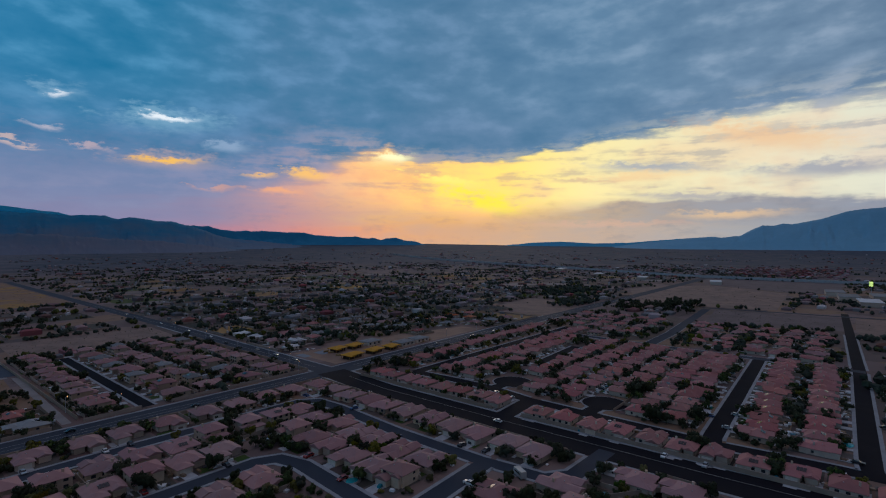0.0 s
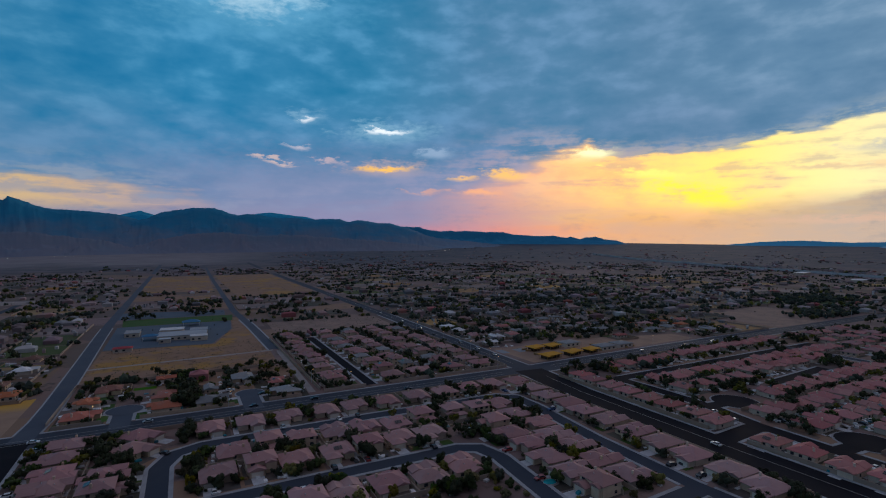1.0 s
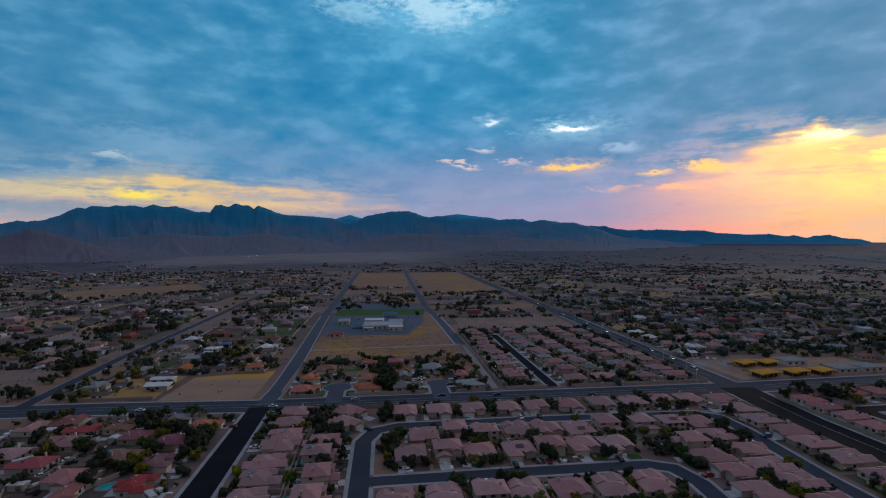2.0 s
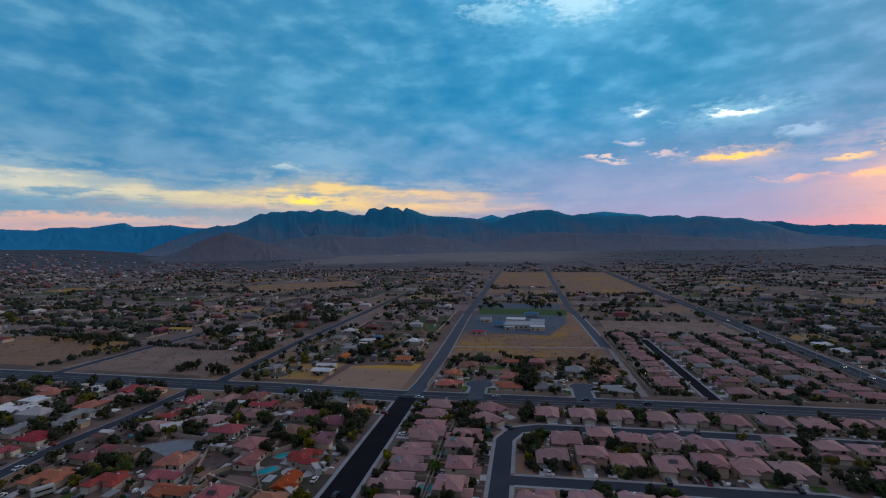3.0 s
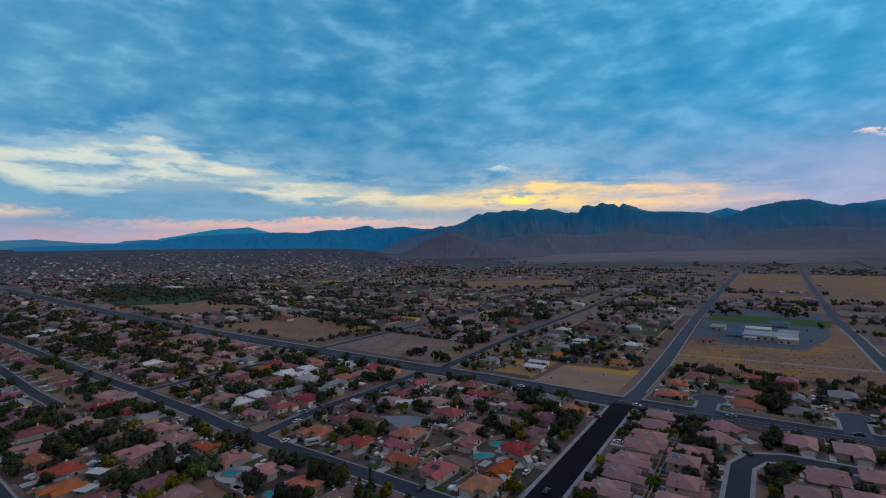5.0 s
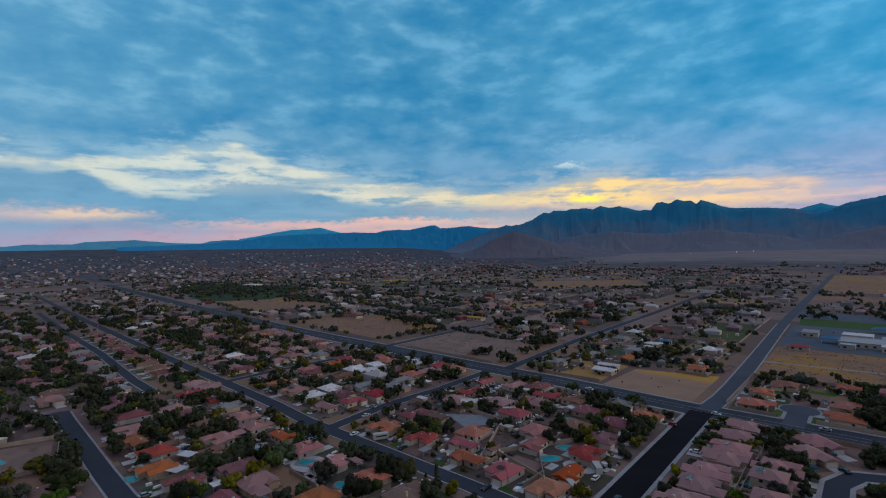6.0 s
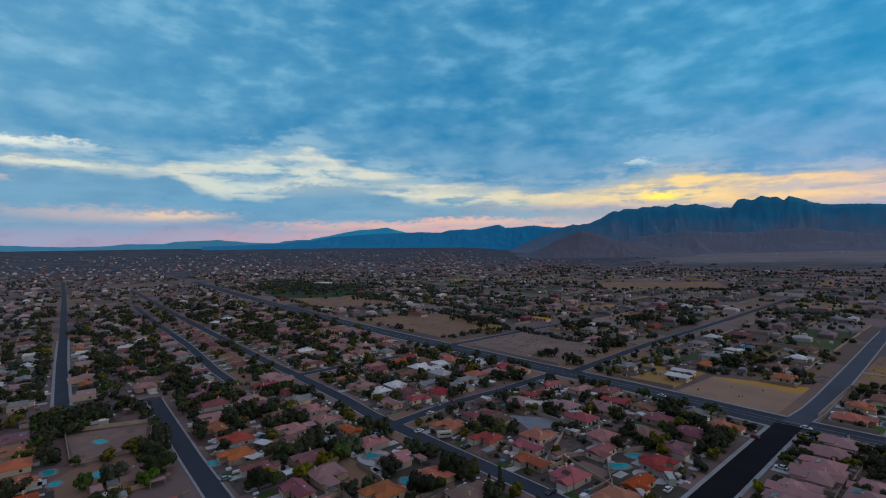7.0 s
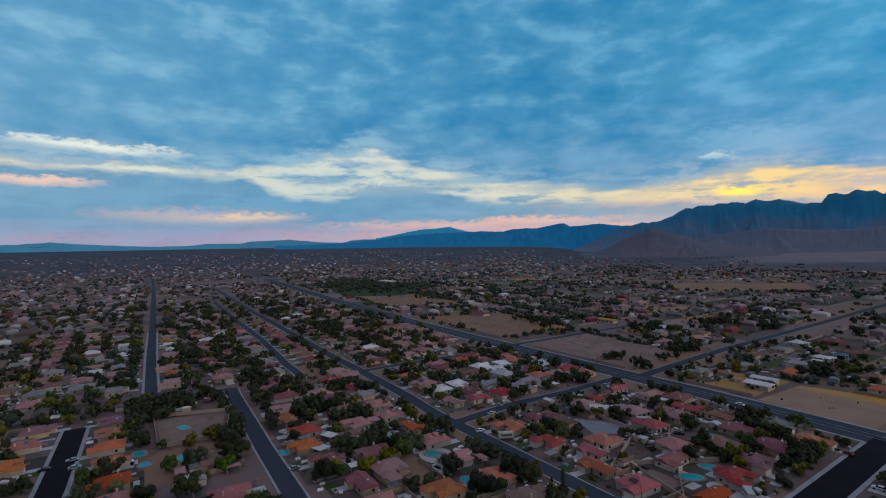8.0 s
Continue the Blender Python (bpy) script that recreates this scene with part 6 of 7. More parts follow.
def stem(bm, p0, p1, r0, r1, sides=6):
    d = (Vector(p1) - Vector(p0)).normalized()
    a = d.orthogonal().normalized()
    b = d.cross(a)
    rings = [[bm.verts.new(Vector(p) + (a * math.cos(k * 2 * math.pi / sides) + b * math.sin(k * 2 * math.pi / sides)) * rr) for k in range(sides)] for p, rr in ((p0, r0), (p1, r1))]
    for k in range(sides):
        bm.faces.new((rings[0][k], rings[0][(k + 1) % sides], rings[1][(k + 1) % sides], rings[1][k]))


TREE_NAMES = {"cypress": "cypress_tree", "bush": "shrub"}
TREE_WORDS = {"cypress": ("slender dark evergreen tree", "tree"), "bush": ("low rounded green shrub", "shrub"),
              "olive": ("yellow-green leafy yard tree", "tree"), "broad": ("dark green broad-crowned yard tree", "tree"), "round": ("dark green round-crowned yard tree", "tree")}
tree_parts_bank = {}


def tree_parts(kind, seed, coarse=0):
    """Trunk and crown of one tree as lists; coarse: 1 or 2 for fewer, larger leaves on the joined ones."""
    key = (kind, seed, coarse)
    if key in tree_parts_bank:
        return tree_parts_bank[key]
    r = random.Random(seed * 17 + 5)
    blades, leaf, sub = ((104, 0.44, 2), (34, 0.66, 1), (13, 0.95, 1))[coarse]
    bm, crown = bmesh.new(), bmesh.new()
    leafy = LEAF
    if kind == "cypress":
        stem(bm, (0, 0, 0), (0, 0, 3), 0.2, 0.1)
        leafy_lumps(crown, r, [((r.uniform(-0.15, 0.15), r.uniform(-0.15, 0.15), 1.8 + 1.7 * k), (1.25 - 0.22 * k, 1.25 - 0.22 * k, 1.6)) for k in range(4)], leaf, blades // 2, sub)
    elif kind == "bush":
        stem(bm, (0, 0, 0), (0, 0, 0.5), 0.12, 0.08)
        leafy_lumps(crown, r, [((0, 0, 0.85), (1.3, 1.2, 0.9)), ((0.8, 0.4, 0.7), (0.9, 0.8, 0.7))], leaf * 0.8, blades // 2, sub)
        leafy = LEAF_LIGHT if seed % 2 else LEAF
    else:
        h, w = (7.2, 4.2) if kind == "broad" else (5.4, 2.9)
        stem(bm, (0, 0, 0), (0.1, 0, h * 0.45), 0.26, 0.16)
        for k in range(5):
            a = k * 1.257 + r.uniform(-0.3, 0.3)
            stem(bm, (0.1, 0, h * 0.38), (math.cos(a) * w * 0.6, math.sin(a) * w * 0.6, h * 0.68), 0.12, 0.04, 5)
        lumps = [((0, 0, h * 0.44), (w * 0.58, w * 0.55, h * 0.34))]
        count = (9, 7, 5)[coarse]
        for k in range(count):
            a = k * 6.283 / count * 2.0 + r.uniform(-0.4, 0.4)
            q = r.uniform(0.35, 0.85) * w
            lumps.append(((math.cos(a) * q, math.sin(a) * q, h * r.uniform(0.17, 0.66)), (w * r.uniform(0.26, 0.44), w * r.uniform(0.26, 0.44), h * r.uniform(0.14, 0.25))))
        leafy_lumps(crown, r, lumps, leaf, blades, sub)
        leafy = LEAF_LIGHT if kind == "olive" else (LEAF_GREEN if kind == "round" and seed == 1 else LEAF)
    tree_parts_bank[key] = (("trunk", *lists_of(bm), BARK), ("crown", *lists_of(crown), leafy))
    return tree_parts_bank[key]


PLANTED = []     # x, y, kind, scale
for x, y, half in ((-128, 212, 11), (-274, 36, 19), (-100, 172, 9), (-167, 111, 9), (-79, 172, 8), (-170, 124, 5), (-118, 184, 6)):
    mark(x, y, half, 2)


def plant(x, y, kind, size=1.0):
    PLANTED.append((x, y, kind, size))


def grove(x0, y0, x1, y1, n, kinds, size=(0.7, 1.3), allow=(0, 4)):
    done = tries = 0
    while done < n and tries < n * 14:
        tries += 1
        x, y = rng.uniform(x0, x1), rng.uniform(y0, y1)
        if is_free(x, y, 1.6, allow):
            plant(x, y, rng.choice(kinds), rng.uniform(*size))
            done += 1


YARD = ("round", "round", "bush", "olive", "broad", "bush", "round", "broad")
BIG = ("broad", "broad", "round", "olive", "round", "bush", "round", "olive", "bush", "broad", "round", "round", "olive", "bush", "broad", "round", "broad")
grove(0, 140, 165, 268, 330, YARD, (0.5, 1.05))
grove(-56, 110, -12, 270, 150, YARD, (0.5, 1.1))
grove(118, 40, 196, 250, 170, YARD, (0.5, 1.0))
grove(75, 296, 205, 490, 300, YARD, (0.5, 1.0))
grove(-58, 292, 66, 372, 95, BIG, (0.5, 1.0))
grove(-56, 366, 62, 384, 24, BIG, (0.6, 1.1), (0, 3, 4))
grove(-4, 300, 8, 372, 26, ("broad", "round", "bush"), (0.8, 1.1))
grove(222, -30, 440, 275, 520, YARD, (0.5, 1.15))
grove(-195, 150, -72, 278, 105, BIG, (0.7, 1.3))
grove(-195, 150, -72, 278, 140, ("bush",), (0.5, 1.1))
grove(-335, 158, -205, 290, 105, BIG, (0.8, 1.4))
grove(-335, 158, -205, 290, 120, ("bush",), (0.5, 1.1))
grove(-335, 70, -72, 140, 130, BIG, (0.8, 1.5))
grove(-335, -40, -150, 56, 115, BIG, (0.8, 1.45))
grove(-620, -60, -340, 290, 400, BIG, (0.8, 1.5))
grove(-900, -60, -620, 290, 250, BIG, (0.9, 1.5))
grove(-335, 300, -75, 490, 150, BIG, (0.5, 1.1))
grove(228, 300, 500, 490, 200, BIG, (0.5, 1.1))
grove(445, 0, 620, 275, 150, YARD, (0.6, 1.1))
# the clumps that stand out: tall dark groups and a few yellow-green crowns
for x, y, n, spread, kind, size in ((-196, 97, 6, 8, "broad", 1.1), (-180, 100, 5, 7, "olive", 1.2), (-272, 60, 4, 5, "broad", 1.3), (-288, 118, 8, 12, "broad", 1.1), (-300, 84, 5, 10, "broad", 1.1), (-345, 90, 8, 14, "broad", 1.1), (-300, 20, 5, 10, "round", 1.2), (-108, 256, 6, 7, "broad", 1.1), (-81, 231, 3, 3, "broad", 1.4),
                                    (-60, 216, 3, 4, "round", 1.2), (-104, 205, 4, 5, "broad", 0.9), (-98, 168, 4, 6, "olive", 0.9), (-206, 250, 5, 7, "broad", 1.1), (-189, 136, 2, 3, "broad", 1.1), (-120, 132, 4, 5, "cypress", 1.0),
                                    (-252, 46, 4, 5, "olive", 1.3), (-205, 165, 5, 5, "olive", 0.7), (-186, 152, 4, 6, "olive", 0.6), (-330, 45, 8, 12, "broad", 1.3), (-315, 35, 6, 9, "broad", 1.2), (262, 78, 6, 7, "broad", 1.2), (282, 84, 5, 6, "broad", 1.2), (238, 56, 4, 5, "broad", 1.1), (330, 70, 5, 6, "broad", 1.0), (360, 110, 5, 8, "broad", 1.0), (228, 96, 4, 4, "round", 1.0), (236, 30, 5, 6, "broad", 1.0), (300, 100, 4, 5, "broad", 1.3), (270, 62, 3, 4, "broad", 1.2), (248, 88, 4, 5, "broad", 1.1),
                                    (-354, 105, 12, 16, "broad", 1.2), (-389, 102, 9, 14, "broad", 1.1), (-522, 219, 14, 22, "broad", 1.2), (-300, 62, 9, 9, "broad", 1.2), (-298, 18, 8, 8, "cypress", 1.0), (-544, -11, 12, 20, "broad", 1.1), (-230, 106, 7, 9, "broad", 1.1), (-172, 97, 8, 9, "olive", 1.2), (-258, 102, 8, 9, "broad", 1.1), (-379, 8, 12, 14, "round", 1.2), (-326, 86, 8, 10, "broad", 1.1), (-440, 70, 16, 26, "broad", 1.1), (-470, 150, 12, 24, "broad", 1.1), (-420, 215, 10, 20, "broad", 1.1), (-600, 90, 14, 30, "broad", 1.2), (-728, 214, 14, 24, "broad", 1.3),
                                    (-213, 390, 10, 12, "broad", 1.2), (-262, 533, 10, 16, "broad", 1.2), (-218, 540, 10, 16, "broad", 1.2), (-234, 317, 6, 6, "broad", 0.9), (-239, 400, 9, 12, "broad", 1.1), (-380, 396, 8, 14, "broad", 1.1), (-416, 404, 8, 12, "broad", 1.1), (-207, 372, 8, 10, "broad", 1.2),
                                    (-292, 460, 12, 16, "broad", 1.2), (-165, 352, 6, 9, "olive", 1.1), (-195, 320, 5, 6, "broad", 1.1), (-150, 563, 9, 12, "broad", 1.2), (-124, 380, 6, 8, "broad", 1.2), (-504, 183, 12, 16, "broad", 1.1), (-681, 184, 12, 20, "broad", 1.2), (-235, 275, 4, 5, "broad", 1.2), (-203, 308, 4, 5, "broad", 1.2), (-282, 56, 8, 8, "broad", 1.2),
                                    (-250, 56, 6, 6, "broad", 1.2), (-313, 26, 8, 8, "broad", 1.3), (-199, 92, 6, 6, "olive", 1.1), (-74, 226, 3, 4, "broad", 1.2), (2, 305, 5, 6, "broad", 1.3), (3, 330, 4, 5, "broad", 1.1), (40, 610, 2, 3, "round", 1.2), (-50, 690, 12, 26, "broad", 1.1), (20, 700, 10, 24, "broad", 1.1),
                                    (130, 250, 1, 1, "broad", 0.9), (120, 690, 10, 24, "broad", 1.1), (700, 225, 26, 45, "broad", 1.4), (750, 195, 22, 30, "broad", 1.5)):
    for _ in range(n):
        px, py = x + rng.gauss(0, 0.6) * spread, y + rng.gauss(0, 0.6) * spread
        if is_free(px, py, 1.0, (0, 3, 4)):
            plant(px, py, kind, size * rng.uniform(0.8, 1.15))


def build_trees():
    shown = [t for t in PLANTED if math.hypot(t[0], t[1]) > 160]
    shown.sort(key=lambda t: math.hypot(t[0], t[1]))
    r = random.Random(5)
    made, joined, count = {}, {}, {}
    for x, y, kind, size in shown:
        seed = r.randrange(3)
        sx, sy, sz = size * r.uniform(0.9, 1.1), size * r.uniform(0.9, 1.1), size * r.uniform(0.85, 1.2)
        m = pose(x, y, 0, 0, 0, r.uniform(0, 360))
        cls = TREE_WORDS[kind][1]
        count[cls] = count.get(cls, 0) + 1
        if count[cls] <= {"tree": 300, "shrub": 150}[cls]:
            if (kind, seed) in made:
                ob = copy_thing(made[kind, seed], m)
            else:
                ob = made[kind, seed] = new(TREE_NAMES.get(kind, "tree"))
                tagged(ob, *TREE_WORDS[kind], group="yard trees and shrubs")
                for name, verts, faces, mat in tree_parts(kind, seed):
                    from_lists(name, verts, faces, mat, ob)
                ob.matrix_basis = m
            ob.scale = (sx, sy, sz)
        else:
            rot, mv = np.array(m.to_3x3()) @ np.diag((sx, sy, sz)), np.array(m.translation)
            for name, verts, faces, mat in tree_parts(kind, seed, 1 if math.hypot(x, y) < 270 else 2):
                bag = joined.setdefault(mat.name, [mat, [], []])
                base = len(bag[1])
                bag[1].extend(map(tuple, np.array(verts) @ rot.T + mv))
                bag[2].extend(tuple(base + k for k in f) for f in faces)
    for name, (mat, verts, faces) in joined.items():
        base, rough, tint, scale, fine, amount = RECIPES[mat.name]
        varied = material(mat.name + "_many", base, rough, tint, scale, fine, amount, "island", 0.3)
        tagged(from_lists("yard_trees", verts, faces, varied), "dark yard trees among the farther houses", "trees", kind="stuff")


build_trees()


# ---- pools ----
def pool(x, y, w, d, turn=0.0, oval=True, deck=1.1):
    root = tagged(new("swimming_pool"), "turquoise backyard pool with pale concrete deck", "pool", "backyard pools")
    for name, grow, z0, z1, mat in (("deck", deck, 0.0, 0.10, DECK), ("coping", 0.2, 0.0, 0.16, COPING), ("water", 0.0, 0.02, 0.19, WATER)):
        bm = bmesh.new()
        n = 20
        rims = []
        for z in (z0, z1):
            ring = []
            for k in range(n):
                a = 2 * math.pi * k / n
                p = 2.0 if oval else 5.0
                ca, sa = math.cos(a), math.sin(a)
                q = (abs(ca) ** p + abs(sa) ** p) ** (-1 / p)
                ring.append(bm.verts.new(((w / 2 + grow) * ca * q, (d / 2 + grow) * sa * q * (1 + (0.12 * ca if oval else 0)), z)))
            rims.append(ring)
        bm.faces.new(rims[1])
        for k in range(n):
            bm.faces.new((rims[0][k], rims[0][(k + 1) % n], rims[1][(k + 1) % n], rims[1][k]))
        part(name, bm, mat, root)
    root.matrix_basis = pose(x, y, 0, 0, 0, turn)


for x, y, w, d, turn, oval in POOLS:
    pool(x, y, w, d, turn, oval)
for x, y, w, d, turn, oval in ((30, 215, 6, 4, 0, True), (113, 214, 5, 4, 0, True), (63, 268, 6, 3.5, 0, True), (306, 26, 7, 4, 0, True), (340, 27, 6, 4, 0, True), (281, 6, 7, 4, 0, True), (372, 26, 6, 4, 0, True), (141, 170, 5, 4, 0, True), (330, 82, 6, 4, 0, True), (120, 146, 5, 4, 0, True)):
    pool(x, y, w, d, turn, oval)


# ---- vehicles ----
CAR_PAINT = {"white": material("white_car_paint", (0.7, 0.7, 0.7), 0.3, (0.6, 0.6, 0.6), 0.5, 2.0, 0.05), "silver": material("silver_car_paint", (0.42, 0.44, 0.46), 0.3, None, 0.5, 2.0, 0.05, metal=0.4),
             "dark": material("dark_car_paint", (0.02, 0.022, 0.03), 0.3, None, 0.5, 2.0, 0.05), "red": material("red_car_paint", (0.3, 0.03, 0.025), 0.3, None, 0.5, 2.0, 0.05), "blue": material("blue_car_paint", (0.04, 0.08, 0.2), 0.3, None, 0.5, 2.0, 0.05)}
HEADLIGHT = glow("lit_headlight", (1.0, 0.86, 0.62), 3.0)
TRAILER = material("motorhome_paint", (0.45, 0.45, 0.44), 0.6, (0.35, 0.34, 0.33), 0.4, 3.0, 0.25)
LENS = material("clear_lens", (0.6, 0.6, 0.62), 0.2, None, 0.5, 2.0, 0.05)


def profile(bm, pts, half):
    """A closed side outline drawn out across the car's width."""
    l = [bm.verts.new((x, -half * k, z)) for x, z, k in pts]
    r = [bm.verts.new((x, half * k, z)) for x, z, k in pts]
    bm.faces.new(l)
    bm.faces.new(r[::-1])
    n = len(pts)
    for k in range(n):
        bm.faces.new((l[k], r[k], r[(k + 1) % n], l[(k + 1) % n]))


car_bank = {}


def car(x, y, heading, paint, lit=False, z=0.0, tall=False):
    key = (paint, lit, tall)
    m = pose(x, y, z, 0, 0, heading)
    if key in car_bank:
        return copy_thing(car_bank[key], m)
    up = 0.25 if tall else 0.0
    root = tagged(new("car"), f"{paint} {'pickup or van' if tall else 'sedan'} {'driving with headlights on' if lit else 'parked by the houses'}", "car", "cars on the streets")
    bm = bmesh.new()
    profile(bm, [(-2.25, 0.35, 1), (2.25, 0.35, 1), (2.3, 0.62, 0.98), (2.2, 0.82 + up, 0.96), (1.1, 0.95 + up, 0.97), (-1.6, 0.98 + up, 0.97), (-2.25, 0.92 + up, 0.95)], 0.9)
    part("body", bm, CAR_PAINT[paint], root)
    bm = bmesh.new()
    profile(bm, [(-1.75, 0.95 + up, 0.94), (1.15, 0.93 + up, 0.94), (0.45, 1.38 + up, 0.80), (-1.2, 1.40 + up, 0.80)], 0.9)
    part("cabin_glass", bm, GLASS, root, "dark tinted windows")
    bm = bmesh.new()
    add_box(bm, -0.4, 0, 1.39 + up, 1.6, 1.36, 0.06)
    part("car_roof", bm, CAR_PAINT[paint], root)
    for wx in (-1.4, 1.4):
        for wy in (-0.82, 0.82):
            bm = bmesh.new()
            bmesh.ops.create_cone(bm, cap_ends=True, segments=12, radius1=0.34, radius2=0.34, depth=0.22, matrix=pose(wx, wy, 0.34, 90, 0, 0))
            part("wheel", bm, TYRE, root)
    for wy in (-0.6, 0.6):
        bm = bmesh.new()
        add_box(bm, 2.29, wy, 0.58, 0.10, 0.34, 0.18)
        part("headlight", bm, HEADLIGHT if lit else LENS, root)
    root.matrix_basis = m
    car_bank[key] = root
    return root


r_car = random.Random(44)
paints = ("white", "white", "silver", "dark", "dark", "red", "blue")
for x, y, face, kind, tone, group in sorted(WANTED, key=lambda h: math.hypot(h[0], h[1])):
    if 165 < math.hypot(x, y) < 330 and r_car.random() < 0.5:
        wing = KINDS[kind][0][1]
        t = radians(face + 90)
        a, b = wing[0] * 0.9 + r_car.choice((-1.2, 1.2)), wing[1] * 0.9 - wing[3] / 2 - r_car.uniform(3.2, 4.4)
        car(x + a * math.cos(t) - b * math.sin(t), y + a * math.sin(t) + b * math.cos(t), face + r_car.choice((0, 180)), r_car.choice(paints), z=0.07, tall=r_car.random() < 0.3)
for x, y, h, paint, lit, z in ((-15, 285, 180, "silver", False, 0.06), (-58, 278, 0, "white", False, 0.06), (34, 286, 180, "dark", False, 0.06), (120, 277, 0, "dark", False, 0.06), (66, 284, 180, "dark", False, 0.06), (-126, 280, 176, "white", False, 0.06),
                               (206, 139, 88, "white", False, 0.08), (217, 330, -90, "white", True, 0.06), (217, 356, -90, "white", True, 0.06), (217, 385, -90, "silver", True, 0.06), (213, 430, 90, "dark", False, 0.06), (218, 470, -90, "white", True, 0.06), (219, 520, -90, "white", True, 0.06)):
    car(x, y, h, paint, lit, z + 0.06)
for x, y, h, paint, lit, z in ((219, 590, -90, "white", True, 0.1), (221, 700, -90, "silver", True, 0.1), (380, 285, 180, "dark", True, 0.1), (420, 286, 180, "white", True, 0.1), (450, 287, 180, "white", True, 0.1), (330, 286, 0, "silver", False, 0.1),
                               (221, 224, 88, "red", False, 0.08), (216, 238, 88, "dark", False, 0.08), (219, 250, 88, "red", False, 0.08), (-64, 166, 90, "dark", False, 0.08), (-124, 211, 40, "silver", False, 0.03), (-127, 206, 30, "white", False, 0.03), (-123, 217, 45, "dark", False, 0.03)):
    if abs(x - 219) > 3.5 or y > 300:
        car(x, y, h, paint, lit, z + 0.06)
for x, y, h, paint in ((-129, 214, 40, "dark"), (-133, 210, 35, "silver"), (-126, 220, 50, "white"), (-131, 218, 40, "blue"), (-128, 197, 20, "dark"), (-76, 176, 90, "white"), (-152, 151, 95, "dark"), (-191, 131, 90, "silver"), (-196, 168, 90, "white"), (-250, 138, 10, "white")):
    car(x, y, h, paint, z=0.05)


def motorhome(x, y, heading, length=8.0):
    root = tagged(new("motorhome"), "long white motorhome parked beside a ranch house", "motorhome", "motorhomes and trailers")
    bm = bmesh.new()
    profile(bm, [(-length / 2, 0.5, 1), (length / 2, 0.5, 1), (length / 2 + 0.1, 1.3, 0.98), (length / 2 - 0.3, 3.0, 0.95), (-length / 2, 3.1, 0.95)], 1.2)
    part("body", bm, TRAILER, root)
    bm = bmesh.new()
    for s in (-1.19, 1.19):
        add_box(bm, 0, s, 1.7, length * 0.7, 0.06, 0.6)
    part("window", bm, GLASS, root)
    for wx in (-length * 0.3, length * 0.32):
        for wy in (-1.05, 1.05):
            bm = bmesh.new()
            bmesh.ops.create_cone(bm, cap_ends=True, segments=12, radius1=0.45, radius2=0.45, depth=0.25, matrix=pose(wx, wy, 0.45, 90, 0, 0))
            part("wheel", bm, TYRE, root)
    root.matrix_basis = pose(x, y, 0.03, 0, 0, heading)


for x, y, h, n in ((-78, 182, 130, 6.8), (-79, 163, 140, 6.2), (-137, 130, 50, 6.5), (-141, 217, 45, 6.5), (-167, 152, 60, 7.0), (163, 100, 60, 6)):
    motorhome(x, y, h, n)


# ---- sheds, patio covers and other pale roofs ----
def shed(x, y, w, d, h, turn, mat, label, name="shed"):
    root = tagged(new(name), label, "shed", "sheds and patio covers")
    bm = bmesh.new()
    if name == "patio_cover":
        for sx in (-1, 1):
            for sy in (-1, 1):
                add_box(bm, sx * (w / 2 - 0.2), sy * (d / 2 - 0.2), 0, 0.15, 0.15, h)
        part("post", bm, LUMBER, root)
        bm = bmesh.new()
        add_box(bm, 0, 0, h, w, d, 0.18)
        part("cover", bm, mat, root)
    else:
        add_box(bm, 0, 0, 0, w, d, h)
        part("wall", bm, CREAM, root)
        bm = bmesh.new()
        add_roof(bm, 0, 0, h + 0.1, w, d, 0.28, 0.25, "gable_x")
        part("roof", bm, mat, root)
    root.matrix_basis = pose(x, y, 0, 0, 0, turn)


r_shed = random.Random(61)
for k in range(230):
    x, y = r_shed.uniform(-335, -72), r_shed.uniform(-20, 285)
    if is_free(x, y, 3.0) and math.hypot(x, y) > 165:
        mat = r_shed.choice((ROOFS["white"], ROOFS["white"], ROOFS["grey"], ROOFS["brown"], ROOFS["tan"]))
        if r_shed.random() < 0.5:
            shed(x, y, r_shed.uniform(4, 7), r_shed.uniform(3, 4.5), 2.5, r_shed.choice((0, 90)) - 3, mat, "pale flat patio cover on posts", "patio_cover")
        else:
            shed(x, y, r_shed.uniform(3, 6), r_shed.uniform(2.5, 4), 2.3, r_shed.choice((0, 90)) - 3, mat, "small backyard shed with shallow roof")
shed(-163, 212, 9, 7, 3.4, 40, ROOFS["white"], "white metal shelter beside a grey gravel pad")
shed(-163, 124, 8, 4, 2.5, 30, ROOFS["white"], "white patio roof beside a pool", "patio_cover")
shed(-204, 78, 9, 6, 2.6, 20, ROOFS["white"], "white flat patio roof", "patio_cover")
shed(-214, 87, 7, 5, 2.6, 20, ROOFS["white"], "white flat patio roof", "patio_cover")
disc_pad("patio", -171, 117, 9, 0.045, CONCRETE, "pale concrete patio round a pool", "patio", 7)
plot("dirt_yard", [(-297, 24), (-285, 56), (-250, 48), (-252, 24)], BARE, "bare tan dirt yard with a pool", 0.05, "yard")
disc_pad("driveway_loop", -85, 182, 7, 0.05, CONCRETE, "pale curved driveway", "driveway", 5)

